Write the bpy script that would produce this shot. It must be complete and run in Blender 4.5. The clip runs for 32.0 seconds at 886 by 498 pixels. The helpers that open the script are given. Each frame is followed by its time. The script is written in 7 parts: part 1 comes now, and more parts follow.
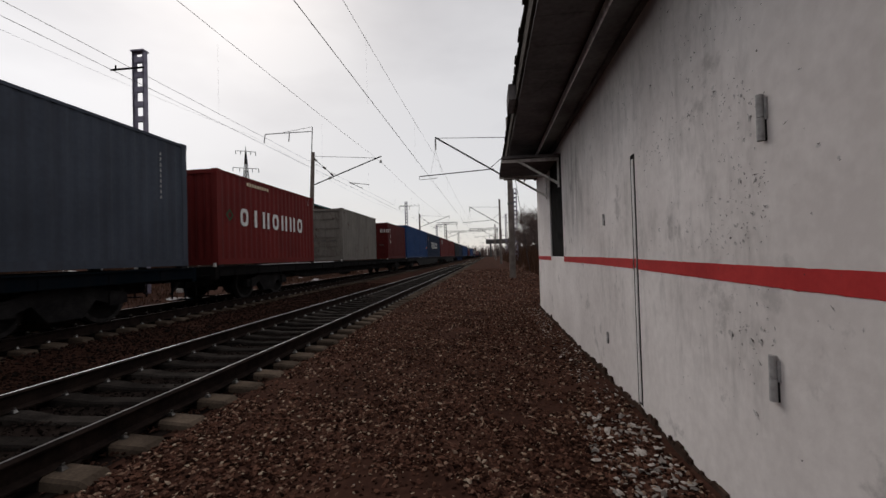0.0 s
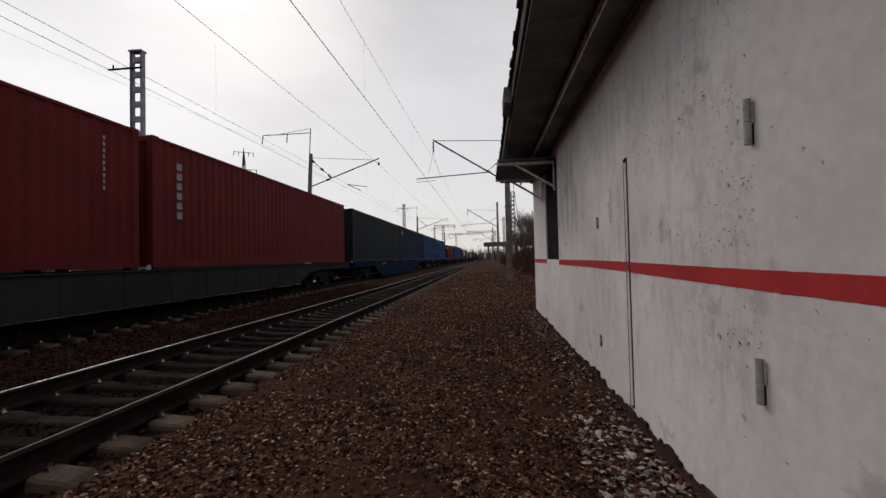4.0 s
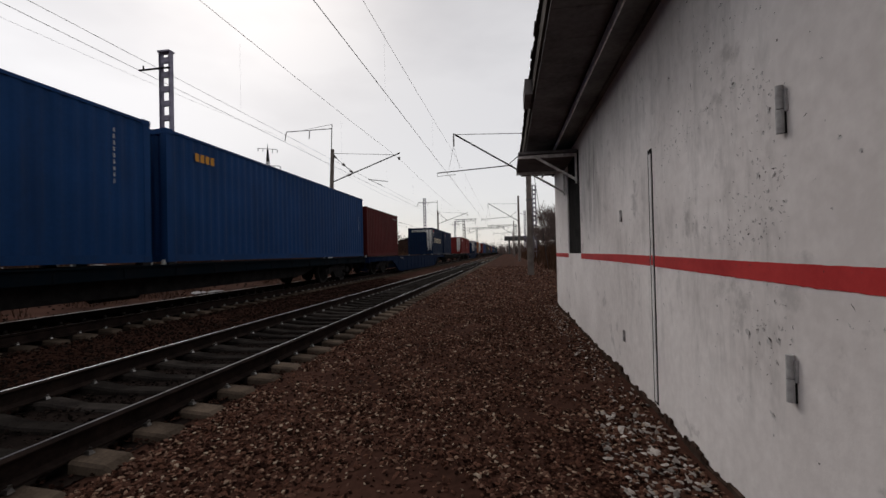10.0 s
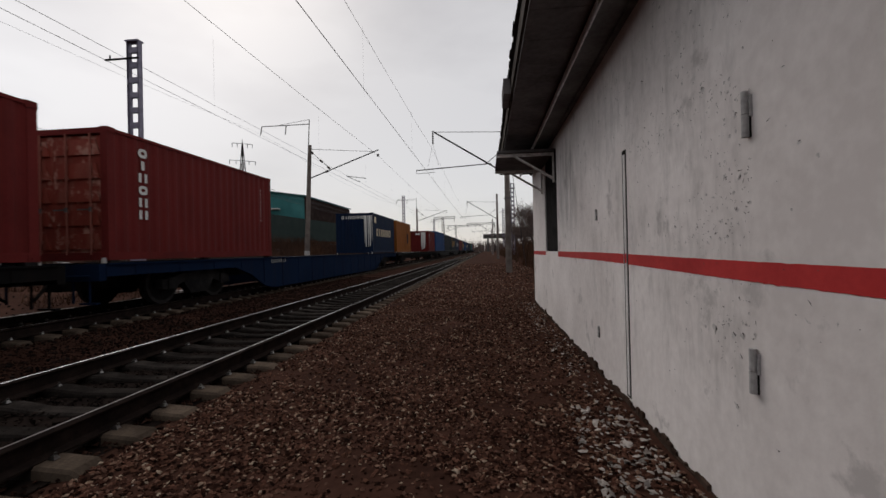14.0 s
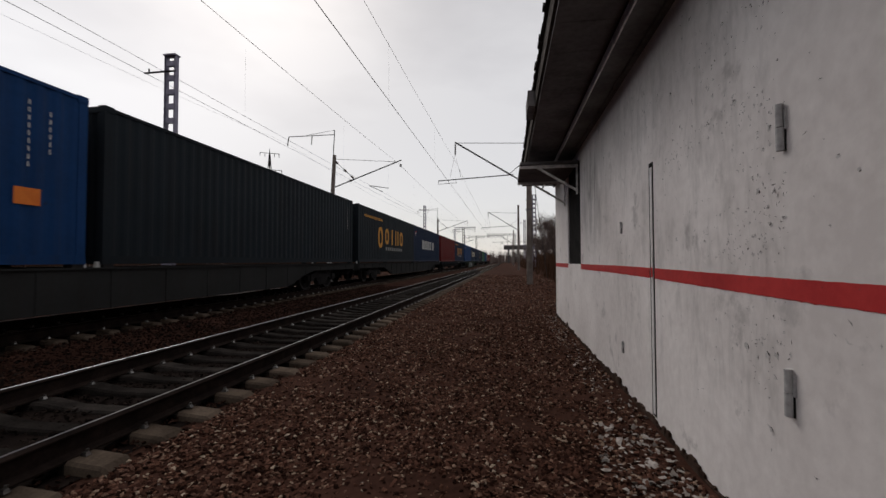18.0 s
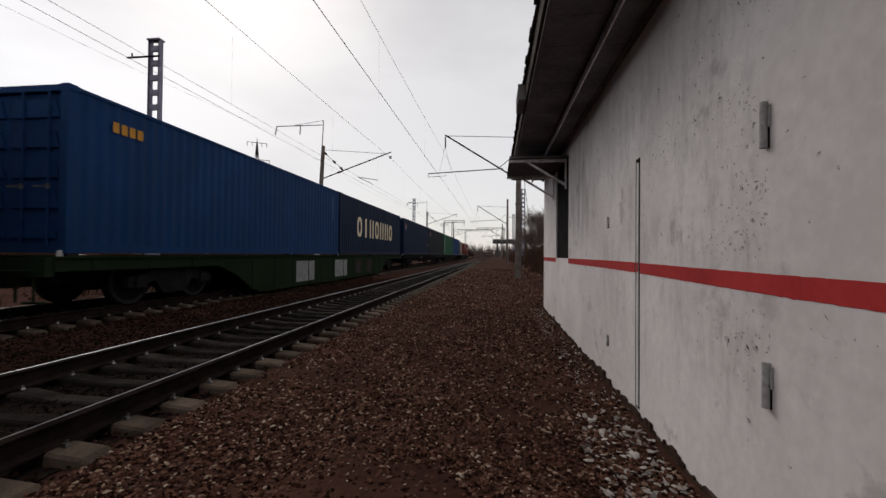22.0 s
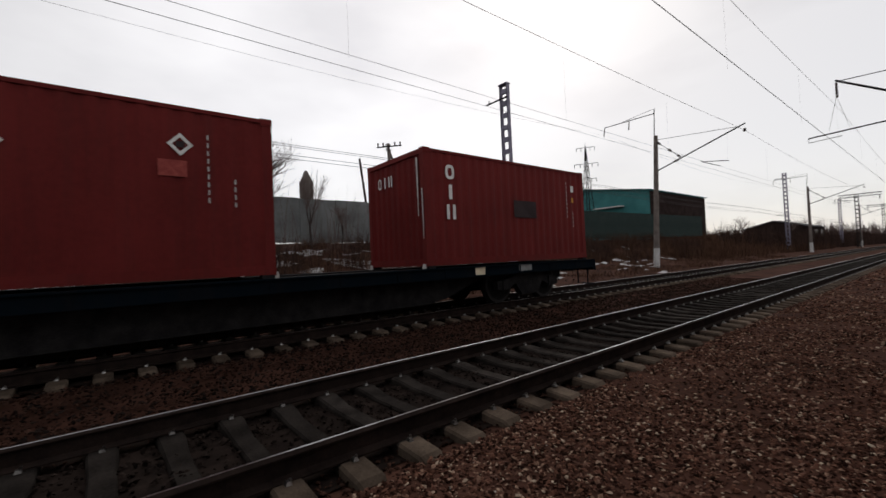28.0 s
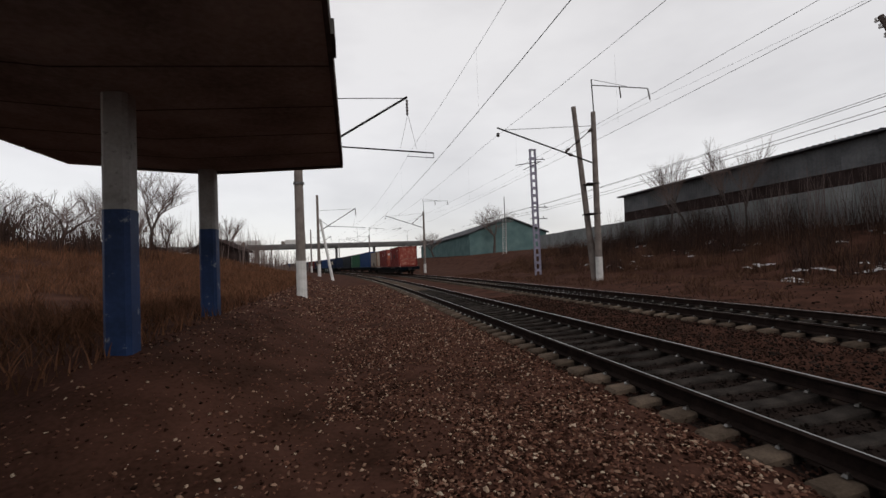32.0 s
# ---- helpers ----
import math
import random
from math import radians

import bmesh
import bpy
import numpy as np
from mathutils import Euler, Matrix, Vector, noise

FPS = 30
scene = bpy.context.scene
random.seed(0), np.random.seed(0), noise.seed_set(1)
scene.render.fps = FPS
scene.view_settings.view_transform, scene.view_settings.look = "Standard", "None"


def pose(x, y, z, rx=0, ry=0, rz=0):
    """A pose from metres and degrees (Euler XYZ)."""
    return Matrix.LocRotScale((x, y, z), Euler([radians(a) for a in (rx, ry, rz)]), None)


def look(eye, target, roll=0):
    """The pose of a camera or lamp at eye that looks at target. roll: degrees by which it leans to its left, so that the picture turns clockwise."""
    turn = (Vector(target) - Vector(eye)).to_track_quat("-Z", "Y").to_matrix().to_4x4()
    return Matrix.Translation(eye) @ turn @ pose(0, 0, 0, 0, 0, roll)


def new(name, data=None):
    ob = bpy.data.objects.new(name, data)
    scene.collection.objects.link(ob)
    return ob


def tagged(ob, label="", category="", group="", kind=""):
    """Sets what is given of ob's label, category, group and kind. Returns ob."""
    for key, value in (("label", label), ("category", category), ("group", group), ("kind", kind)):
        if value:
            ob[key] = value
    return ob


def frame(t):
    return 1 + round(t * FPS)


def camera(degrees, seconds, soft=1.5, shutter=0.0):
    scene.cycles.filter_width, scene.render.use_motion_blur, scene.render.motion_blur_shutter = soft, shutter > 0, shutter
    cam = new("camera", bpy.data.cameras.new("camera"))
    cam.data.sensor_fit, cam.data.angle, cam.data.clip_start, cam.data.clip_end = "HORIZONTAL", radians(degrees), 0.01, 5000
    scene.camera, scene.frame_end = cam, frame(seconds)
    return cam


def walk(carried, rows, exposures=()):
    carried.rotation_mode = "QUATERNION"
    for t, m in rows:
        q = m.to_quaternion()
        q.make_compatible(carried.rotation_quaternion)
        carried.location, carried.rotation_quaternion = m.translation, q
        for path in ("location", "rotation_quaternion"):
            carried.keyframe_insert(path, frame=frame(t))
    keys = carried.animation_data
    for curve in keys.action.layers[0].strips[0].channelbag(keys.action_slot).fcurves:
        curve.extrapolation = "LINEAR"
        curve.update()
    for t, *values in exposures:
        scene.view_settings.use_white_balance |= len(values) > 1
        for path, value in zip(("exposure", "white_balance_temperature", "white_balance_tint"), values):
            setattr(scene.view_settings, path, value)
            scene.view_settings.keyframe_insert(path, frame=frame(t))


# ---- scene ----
cam = camera(93.7, 32.0, shutter=0.07)
# seconds, eye x y z, yaw, pitch, roll
PATH = [
    (0.0, 0.049, -0.003, 1.350, 6.38, 1.00, 1.66),
    (0.5, 0.047, 0.012, 1.345, 5.84, 0.63, 1.49),
    (1.0, 0.052, 0.022, 1.347, 5.11, 0.91, 1.45),
    (1.5, 0.070, 0.017, 1.343, 6.68, 1.38, 1.67),
    (2.0, 0.088, 0.011, 1.347, 6.82, 1.65, 2.36),
    (2.5, 0.093, 0.003, 1.347, 6.83, 3.26, 0.95),
    (3.0, 0.082, -0.004, 1.342, 6.64, 2.42, 1.30),
    (3.5, 0.090, -0.002, 1.342, 6.25, 1.65, 1.43),
    (5.5, 0.091, 0.003, 1.342, 6.01, 0.58, 0.95),
    (6.0, 0.090, 0.005, 1.337, 6.33, -0.40, 1.03),
    (6.5, 0.090, 0.011, 1.335, 5.94, -0.22, 1.09),
    (7.0, 0.093, 0.009, 1.340, 5.23, 0.52, 1.44),
    (7.5, 0.093, 0.004, 1.341, 5.35, 0.53, 1.51),
    (8.0, 0.096, 0.004, 1.338, 5.53, 0.57, 1.28),
    (8.5, 0.096, -0.002, 1.343, 5.91, 0.80, 1.67),
    (9.0, 0.098, 0.001, 1.343, 6.62, 0.66, 1.67),
    (9.5, 0.089, 0.003, 1.339, 9.36, 0.03, 1.26),
    (10.0, 0.095, -0.003, 1.340, 8.91, 0.62, 1.34),
    (10.5, 0.105, -0.012, 1.345, 7.57, 1.76, 1.50),
    (11.0, 0.111, -0.022, 1.338, 5.45, 1.48, 1.11),
    (11.5, 0.108, -0.023, 1.344, 5.46, 1.05, 1.62),
    (12.0, 0.107, -0.016, 1.344, 6.01, 0.84, 1.68),
    (12.5, 0.107, -0.015, 1.343, 6.28, 0.78, 1.28),
    (13.0, 0.099, -0.012, 1.341, 6.14, 0.54, 0.58),
    (13.5, 0.094, -0.017, 1.342, 5.80, 0.44, 0.87),
    (14.0, 0.096, -0.017, 1.343, 6.01, 0.22, 1.27),
    (14.5, 0.098, -0.012, 1.342, 5.99, 0.24, 1.38),
    (16.5, 0.087, -0.016, 1.346, 9.77, 0.26, 2.41),
    (17.0, 0.083, -0.015, 1.347, 8.02, 1.14, 2.25),
    (17.5, 0.082, -0.023, 1.346, 8.32, 1.30, 1.24),
    (18.0, 0.079, -0.028, 1.343, 8.78, 1.66, 0.15),
    (18.5, 0.080, -0.027, 1.347, 8.67, 2.54, -0.05),
    (19.0, 0.078, -0.044, 1.346, 8.96, 3.24, 0.21),
    (19.5, 0.075, -0.042, 1.344, 9.06, 3.45, -0.78),
    (20.0, 0.074, -0.038, 1.345, 8.83, 3.15, -0.70),
    (20.5, 0.074, -0.043, 1.346, 8.38, 2.99, -0.89),
    (21.0, 0.077, -0.043, 1.342, 8.20, 2.05, -0.79),
    (21.5, 0.085, -0.038, 1.339, 8.17, 1.56, -0.61),
    (22.0, 0.086, -0.025, 1.337, 7.25, 0.73, -0.50),
    (22.5, 0.091, -0.018, 1.335, 6.59, -0.06, -0.57),
    (23.0, 0.089, -0.011, 1.334, 6.90, -0.22, -0.37),
    (23.5, 0.091, -0.006, 1.335, 6.86, -0.39, -0.08),
    (24.0, 0.091, 0.000, 1.335, 7.69, -0.52, 0.56),
    (24.5, 0.091, 0.008, 1.339, 9.24, -0.28, 0.90),
    (26.5, 0.013, -0.042, 1.359, 20.84, 0.74, 1.01),
    (27.0, -0.013, -0.070, 1.365, 28.41, 0.90, 0.99),
    (27.1, -0.022, -0.096, 1.368, 29.86, 1.40, 1.45),
    (27.3, -0.040, -0.149, 1.370, 32.92, 1.79, 1.47),
    (27.5, -0.057, -0.203, 1.371, 36.19, 1.92, 1.52),
    (27.7, -0.038, -0.248, 1.395, 40.75, 1.42, 1.90),
    (27.9, -0.018, -0.295, 1.419, 47.12, 1.73, 2.82),
    (28.0, -0.008, -0.319, 1.431, 51.01, 1.44, 2.54),
    (28.1, 0.014, -0.325, 1.441, 55.28, 2.56, 3.62),
    (28.2, 0.036, -0.333, 1.452, 60.37, 2.93, 3.48),
    (28.3, 0.058, -0.342, 1.464, 66.38, 2.37, 3.55),
    (28.4, 0.081, -0.351, 1.477, 74.09, 1.10, 3.42),
    (28.5, 0.104, -0.361, 1.493, 82.51, 0.80, 3.28),
    (28.6, 0.105, -0.45, 1.503, 89.50, 0.89, 2.74),
    (28.7, 0.09, -0.56, 1.506, 100.64, -0.21, 4.86),
    (28.8, 0.065, -0.69, 1.500, 110.82, 0.80, 4.30),
    (28.9, 0.04, -0.83, 1.485, 120.17, 0.45, 4.95),
    (29.0, 0.02, -0.95, 1.475, 128.55, 0.00, 5.45),
    (29.2, 0.28, -0.73, 1.560, 143.12, -0.75, 5.04),
    (29.4, 0.46, -0.57, 1.615, 152.47, -0.58, 3.77),
    (29.5, 0.53, -0.55, 1.632, 155.58, -0.36, 3.85),
    (29.6, 0.548, -0.526, 1.630, 158.22, -0.48, 3.71),
    (30.0, 0.521, -0.472, 1.627, 164.08, 1.53, 4.75),
    (30.2, 0.517, -0.467, 1.621, 165.52, 2.16, 3.64),
    (30.5, 0.517, -0.465, 1.630, 166.71, 3.05, 2.79),
    (31.0, 0.543, -0.515, 1.635, 166.82, 2.30, 2.40),
    (31.5, 0.543, -0.515, 1.635, 167.30, 1.59, 2.08),
    (32.0, 0.511, -0.453, 1.628, 167.67, 1.84, 2.41),
]
walk(cam, [(t, pose(x, y, z, 90 + pitch, roll, yaw)) for t, x, y, z, yaw, pitch, roll in PATH],
     exposures=[(0, -0.37, 6650, 12), (1.0, -0.58, 6650, 12), (2.0, -0.4, 6650, 12), (7.0, -0.33, 6650, 12), (11.0, -0.33, 6650, 12), (12.0, -0.36, 6650, 12), (13.0, -0.64, 6650, 12), (14.0, -0.44, 6650, 12), (14.5, -0.43, 6650, 12), (17.0, -0.40, 6650, 12), (19.0, -0.33, 6650, 12), (21.0, -0.36, 6650, 12), (23.0, -0.2, 6650, 12), (24.5, -0.2, 6650, 12), (27.0, -0.2, 6650, 12), (28.0, -0.22, 6650, 12), (28.7, 0.12, 6650, 12), (29.0, 0.28, 6700, 12), (29.4, 0.18, 6700, 12), (30.5, -0.02, 6650, 12), (32, -0.08, 6650, 12)])

# ---------------------------------------------------------------- light
world = bpy.data.worlds.new("overcast_sky")
scene.world = world
world.use_nodes = True
wn, wl = world.node_tree.nodes, world.node_tree.links
wn.clear()
w_out = wn.new("ShaderNodeOutputWorld")
w_add = wn.new("ShaderNodeAddShader")
w_sky = wn.new("ShaderNodeTexSky")
w_sky.sky_type, w_sky.sun_disc = "NISHITA", False
w_sky.sun_elevation, w_sky.sun_rotation = radians(37), radians(-32)
w_bg = wn.new("ShaderNodeBackground")
w_bg.inputs["Strength"].default_value = 0.02
w_cloud = wn.new("ShaderNodeBackground")
w_cloud.inputs["Strength"].default_value = 0.92
w_tc = wn.new("ShaderNodeTexCoord")
w_map = wn.new("ShaderNodeMapping")
w_map.inputs["Scale"].default_value = (1.0, 1.0, 2.6)
w_noise = wn.new("ShaderNodeTexNoise")
w_noise.inputs["Scale"].default_value = 1.7
w_noise.inputs["Detail"].default_value = 5.0
w_noise.inputs["Roughness"].default_value = 0.5
w_ramp = wn.new("ShaderNodeValToRGB")
w_ramp.color_ramp.elements[0].position, w_ramp.color_ramp.elements[0].color = 0.36, (0.80, 0.795, 0.80, 1)
w_ramp.color_ramp.elements[1].position, w_ramp.color_ramp.elements[1].color = 0.58, (1.0, 1.0, 1.0, 1)
wl.new(w_tc.outputs["Generated"], w_map.inputs["Vector"])
wl.new(w_map.outputs["Vector"], w_noise.inputs["Vector"])
wl.new(w_noise.outputs["Fac"], w_ramp.inputs["Fac"])
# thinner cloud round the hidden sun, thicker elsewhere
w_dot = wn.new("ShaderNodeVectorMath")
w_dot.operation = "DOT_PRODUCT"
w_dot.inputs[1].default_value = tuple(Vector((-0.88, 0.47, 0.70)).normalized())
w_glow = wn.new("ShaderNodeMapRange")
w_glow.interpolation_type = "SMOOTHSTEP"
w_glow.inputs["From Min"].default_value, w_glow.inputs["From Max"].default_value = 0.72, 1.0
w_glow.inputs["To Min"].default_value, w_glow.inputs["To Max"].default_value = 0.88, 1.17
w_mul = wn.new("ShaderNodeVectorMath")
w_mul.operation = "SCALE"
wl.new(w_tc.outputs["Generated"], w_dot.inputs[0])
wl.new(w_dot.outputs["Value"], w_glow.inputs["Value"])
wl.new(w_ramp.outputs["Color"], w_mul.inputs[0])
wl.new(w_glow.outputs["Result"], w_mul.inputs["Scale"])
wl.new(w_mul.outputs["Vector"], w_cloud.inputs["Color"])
wl.new(w_sky.outputs["Color"], w_bg.inputs["Color"])
wl.new(w_bg.outputs["Background"], w_add.inputs[0])
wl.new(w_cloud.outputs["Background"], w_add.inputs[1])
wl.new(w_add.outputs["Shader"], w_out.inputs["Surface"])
sun = new("sun", bpy.data.lights.new("sun", "SUN"))
sun.data.energy, sun.data.angle, sun.data.color = 1.0, radians(25), (1.0, 0.96, 0.9)
sun.matrix_world = look((-34, 54, 48), (0, 0, 0))

# ---------------------------------------------------------------- materials


def coords(n, l, own):
    """Object space; own: shifted by a chance amount for each object, so that copies differ."""
    tc = n.new("ShaderNodeTexCoord")
    if not own:
        return tc.outputs["Object"]
    info = n.new("ShaderNodeObjectInfo")
    far = n.new("ShaderNodeMath")
    far.operation = "MULTIPLY"
    far.inputs[1].default_value = 61.0
    add = n.new("ShaderNodeVectorMath")
    l.new(info.outputs["Random"], far.inputs[0])
    l.new(tc.outputs["Object"], add.inputs[0])
    l.new(far.outputs[0], add.inputs[1])
    return add.outputs["Vector"]


def surface(name, c1, c2, scale=3.0, rough=0.8, bump=0.3, metal=0.0, fine=40.0, c3=None, spots=0.0, spot_scale=9.0,
            per_object=0.0, depth=0.01, island=0.0, spec=None, own=False):
    """A paint, stone or metal with grain at two scales, and spots of a third colour."""
    m = bpy.data.materials.new(name)
    m.use_nodes = True
    n, l = m.node_tree.nodes, m.node_tree.links
    b = n["Principled BSDF"]
    b.inputs["Roughness"].default_value, b.inputs["Metallic"].default_value = rough, metal
    b.inputs["Specular IOR Level"].default_value = spec if spec is not None else (0.01 if rough > 0.7 else 0.2)
    place = coords(n, l, own)
    big = n.new("ShaderNodeTexNoise")
    big.inputs["Scale"].default_value, big.inputs["Detail"].default_value = scale, 6
    small = n.new("ShaderNodeTexNoise")
    small.inputs["Scale"].default_value, small.inputs["Detail"].default_value = fine, 3
    l.new(place, big.inputs["Vector"])
    l.new(place, small.inputs["Vector"])
    avg = n.new("ShaderNodeMath")
    avg.operation = "MULTIPLY_ADD"
    l.new(small.outputs["Fac"], avg.inputs[0])
    avg.inputs[1].default_value = 0.45
    l.new(big.outputs["Fac"], avg.inputs[2])
    ramp = n.new("ShaderNodeValToRGB")
    ramp.color_ramp.elements[0].position, ramp.color_ramp.elements[0].color = 0.5, (*c1, 1)
    ramp.color_ramp.elements[1].position, ramp.color_ramp.elements[1].color = 0.95, (*c2, 1)
    l.new(avg.outputs[0], ramp.inputs["Fac"])
    col = ramp.outputs["Color"]
    if c3:
        sp = n.new("ShaderNodeTexNoise")
        sp.inputs["Scale"].default_value, sp.inputs["Detail"].default_value = spot_scale, 8
        sp.inputs["Roughness"].default_value = 0.65
        l.new(place, sp.inputs["Vector"])
        th = n.new("ShaderNodeMapRange")
        th.inputs["From Min"].default_value, th.inputs["From Max"].default_value = 1 - spots - 0.04, 1 - spots + 0.04
        l.new(sp.outputs["Fac"], th.inputs["Value"])
        mx = n.new("ShaderNodeMix")
        mx.data_type = "RGBA"
        l.new(th.outputs["Result"], mx.inputs[0])
        l.new(col, mx.inputs[6])
        mx.inputs[7].default_value = (*c3, 1)
        col = mx.outputs[2]
    if per_object or island:
        src = n.new("ShaderNodeObjectInfo") if per_object else n.new("ShaderNodeNewGeometry")
        mr = n.new("ShaderNodeMapRange")
        amount = per_object or island
        mr.inputs["To Min"].default_value, mr.inputs["To Max"].default_value = 1 - amount, 1 + amount
        l.new(src.outputs["Random" if per_object else "Random Per Island"], mr.inputs["Value"])
        mul = n.new("ShaderNodeMix")
        mul.data_type, mul.blend_type = "RGBA", "MULTIPLY"
        mul.inputs[0].default_value = 1.0
        l.new(col, mul.inputs[6])
        l.new(mr.outputs["Result"], mul.inputs[7])
        col = mul.outputs[2]
    l.new(col, b.inputs["Base Color"])
    if bump:
        bp = n.new("ShaderNodeBump")
        bp.inputs["Strength"].default_value, bp.inputs["Distance"].default_value = bump, depth
        l.new(avg.outputs[0], bp.inputs["Height"])
        l.new(bp.outputs["Normal"], b.inputs["Normal"])
    return m


M_GROUND = surface("brown_gravel_ground", (0.024, 0.0118, 0.0085), (0.068, 0.0325, 0.0235), 1.2, 0.95, 0.6, fine=22, c3=(0.035, 0.026, 0.020), spots=0.33, spot_scale=26, depth=0.02)
M_BALLAST = surface("oily_ballast", (0.0065, 0.005, 0.0045), (0.020, 0.0142, 0.012), 4, 0.9, 0.3, fine=50, island=0.7)
M_STONE = surface("gravel_stone", (0.68, 0.62, 0.56), (1.0, 0.96, 0.93), 9, 0.92, 0.3, fine=60)
# each stone has its own tone, from dark brown to a few pale ones
_n, _l = M_STONE.node_tree.nodes, M_STONE.node_tree.links
_tone = _n.new("ShaderNodeValToRGB")
_geo = _n.new("ShaderNodeNewGeometry")
_l.new(_geo.outputs["Random Per Island"], _tone.inputs["Fac"])
for _p, _c in ((0.26, (0.032, 0.0150, 0.0113, 1)), (0.50, (0.10, 0.0485, 0.036, 1)), (0.72, (0.150, 0.079, 0.057, 1)), (0.84, (0.13, 0.076, 0.060, 1)), (0.93, (0.28, 0.185, 0.140, 1))):
    _e = _tone.color_ramp.elements.new(_p)
    _e.color = _c
_tone.color_ramp.elements[0].color = (0.015, 0.0085, 0.0065, 1)
_tone.color_ramp.elements[-1].color = (0.42, 0.36, 0.29, 1)
_mul = _n.new("ShaderNodeMix")
_mul.data_type, _mul.blend_type = "RGBA", "MULTIPLY"
_mul.inputs[0].default_value = 1.0
_l.new(_tone.outputs["Color"], _mul.inputs[6])
_old = _n["Principled BSDF"].inputs["Base Color"].links[0].from_socket
_l.new(_old, _mul.inputs[7])
_l.new(_mul.outputs[2], _n["Principled BSDF"].inputs["Base Color"])
# darker brown than M_STONE, for the strips beside and between the tracks
M_STONE_DARK = surface("oil_darkened_stone", (0.010, 0.0056, 0.0044), (0.044, 0.0228, 0.0168), 9, 0.92, 0.3, fine=60, island=0.75)
M_CHIP = surface("pale_chips", (0.19, 0.168, 0.152), (0.42, 0.385, 0.355), 5, 0.9, 0.2, fine=50, island=0.4)
M_SLEEPER = surface("sleeper_concrete", (0.040, 0.030, 0.023), (0.106, 0.080, 0.061), 4, 0.9, 0.4, fine=50, per_object=0.3, own=True)
M_OILY = surface("oil_stained_concrete", (0.009, 0.0077, 0.007), (0.034, 0.029, 0.026), 4, 0.9, 0.4, fine=50, per_object=0.35, own=True)
M_RAIL = surface("rusty_rail_steel", (0.010, 0.0075, 0.0068), (0.026, 0.018, 0.0155), 6, 0.8, 0.2, spec=0.01)
M_RAILTOP = surface("polished_rail_head", (0.24, 0.235, 0.24), (0.36, 0.352, 0.36), 3, 0.30, 0.05, metal=1.0)
M_CLIP = surface("rail_clip_steel", (0.10, 0.095, 0.09), (0.30, 0.29, 0.28), 9, 0.35, 0.1, metal=1.0)
M_WALL = surface("whitewashed_plaster", (0.64, 0.593, 0.578), (0.83, 0.785, 0.77), 1.1, 0.85, 0.35, fine=14, c3=(0.53, 0.495, 0.485), spots=0.36, spot_scale=2.6, depth=0.012)


def add_streaks(m, dirt, scale, amount, zone=None, low=0.48, own=False):
    """Run-down streaks of dirt over a paint; zone: the stretch of y and of z that they keep to."""
    n, l = m.node_tree.nodes, m.node_tree.links
    b = n["Principled BSDF"]
    old = b.inputs["Base Color"].links[0].from_socket
    tc = n.new("ShaderNodeTexCoord")
    mp = n.new("ShaderNodeMapping")
    mp.inputs["Scale"].default_value = scale
    ns = n.new("ShaderNodeTexNoise")
    ns.inputs["Scale"].default_value, ns.inputs["Detail"].default_value, ns.inputs["Roughness"].default_value = 1.0, 5, 0.7
    th = n.new("ShaderNodeMapRange")
    th.inputs["From Min"].default_value, th.inputs["From Max"].default_value = low, low + 0.3
    th.inputs["To Max"].default_value = amount
    l.new(coords(n, l, own), mp.inputs["Vector"])
    l.new(mp.outputs["Vector"], ns.inputs["Vector"])
    l.new(ns.outputs["Fac"], th.inputs["Value"])
    fac = th.outputs["Result"]
    if zone:
        sep = n.new("ShaderNodeSeparateXYZ")
        l.new(tc.outputs["Object"], sep.inputs[0])
        for axis, lo, hi, soft in zone:
            for edge, s in ((lo, 1), (hi, -1)):
                mr = n.new("ShaderNodeMapRange")
                mr.inputs["From Min"].default_value, mr.inputs["From Max"].default_value = (edge, edge + soft) if s > 0 else (edge, edge - soft)
                l.new(sep.outputs[axis], mr.inputs["Value"])
                mul = n.new("ShaderNodeMath")
                mul.operation = "MULTIPLY"
                l.new(fac, mul.inputs[0])
                l.new(mr.outputs["Result"], mul.inputs[1])
                fac = mul.outputs[0]
    mx = n.new("ShaderNodeMix")
    mx.data_type = "RGBA"
    l.new(fac, mx.inputs[0])
    l.new(old, mx.inputs[6])
    mx.inputs[7].default_value = (*dirt, 1)
    l.new(mx.outputs[2], b.inputs["Base Color"])
    return m


add_streaks(M_WALL, (0.10, 0.095, 0.09), (1, 5.0, 1.1), 1.0, (("Y", 5.0, 7.2, 1.3), ("Z", 1.35, 3.2, 0.6)), 0.36)
add_streaks(M_WALL, (0.30, 0.285, 0.275), (1, 7.0, 2.2), 0.5, (("Y", 1.9, 5.0, 0.2), ("Z", 0.3, 3.3, 0.4)))
M_FLECK_SHADE = surface("bare_plaster_fleck", (0.035, 0.032, 0.030), (0.13, 0.12, 0.113), 20, 0.95, 0.2)
M_BARE = surface("bare_grey_plaster", (0.40, 0.38, 0.37), (0.58, 0.555, 0.545), 9, 0.95, 0.3, fine=45)
M_DOOR = surface("white_painted_steel", (0.58, 0.55, 0.54), (0.79, 0.765, 0.755), 0.9, 0.6, 0.2, fine=18, c3=(0.45, 0.43, 0.425), spots=0.37, spot_scale=3, depth=0.006)
add_streaks(M_DOOR, (0.33, 0.315, 0.305), (1, 6.0, 2.0), 0.8, (("Y", 1.9, 4.7, 0.2), ("Z", 0.3, 3.3, 0.4)))
M_RED = surface("red_stripe_paint", (0.36, 0.018, 0.020), (0.50, 0.035, 0.035), 3, 0.6, 0.2, fine=30)
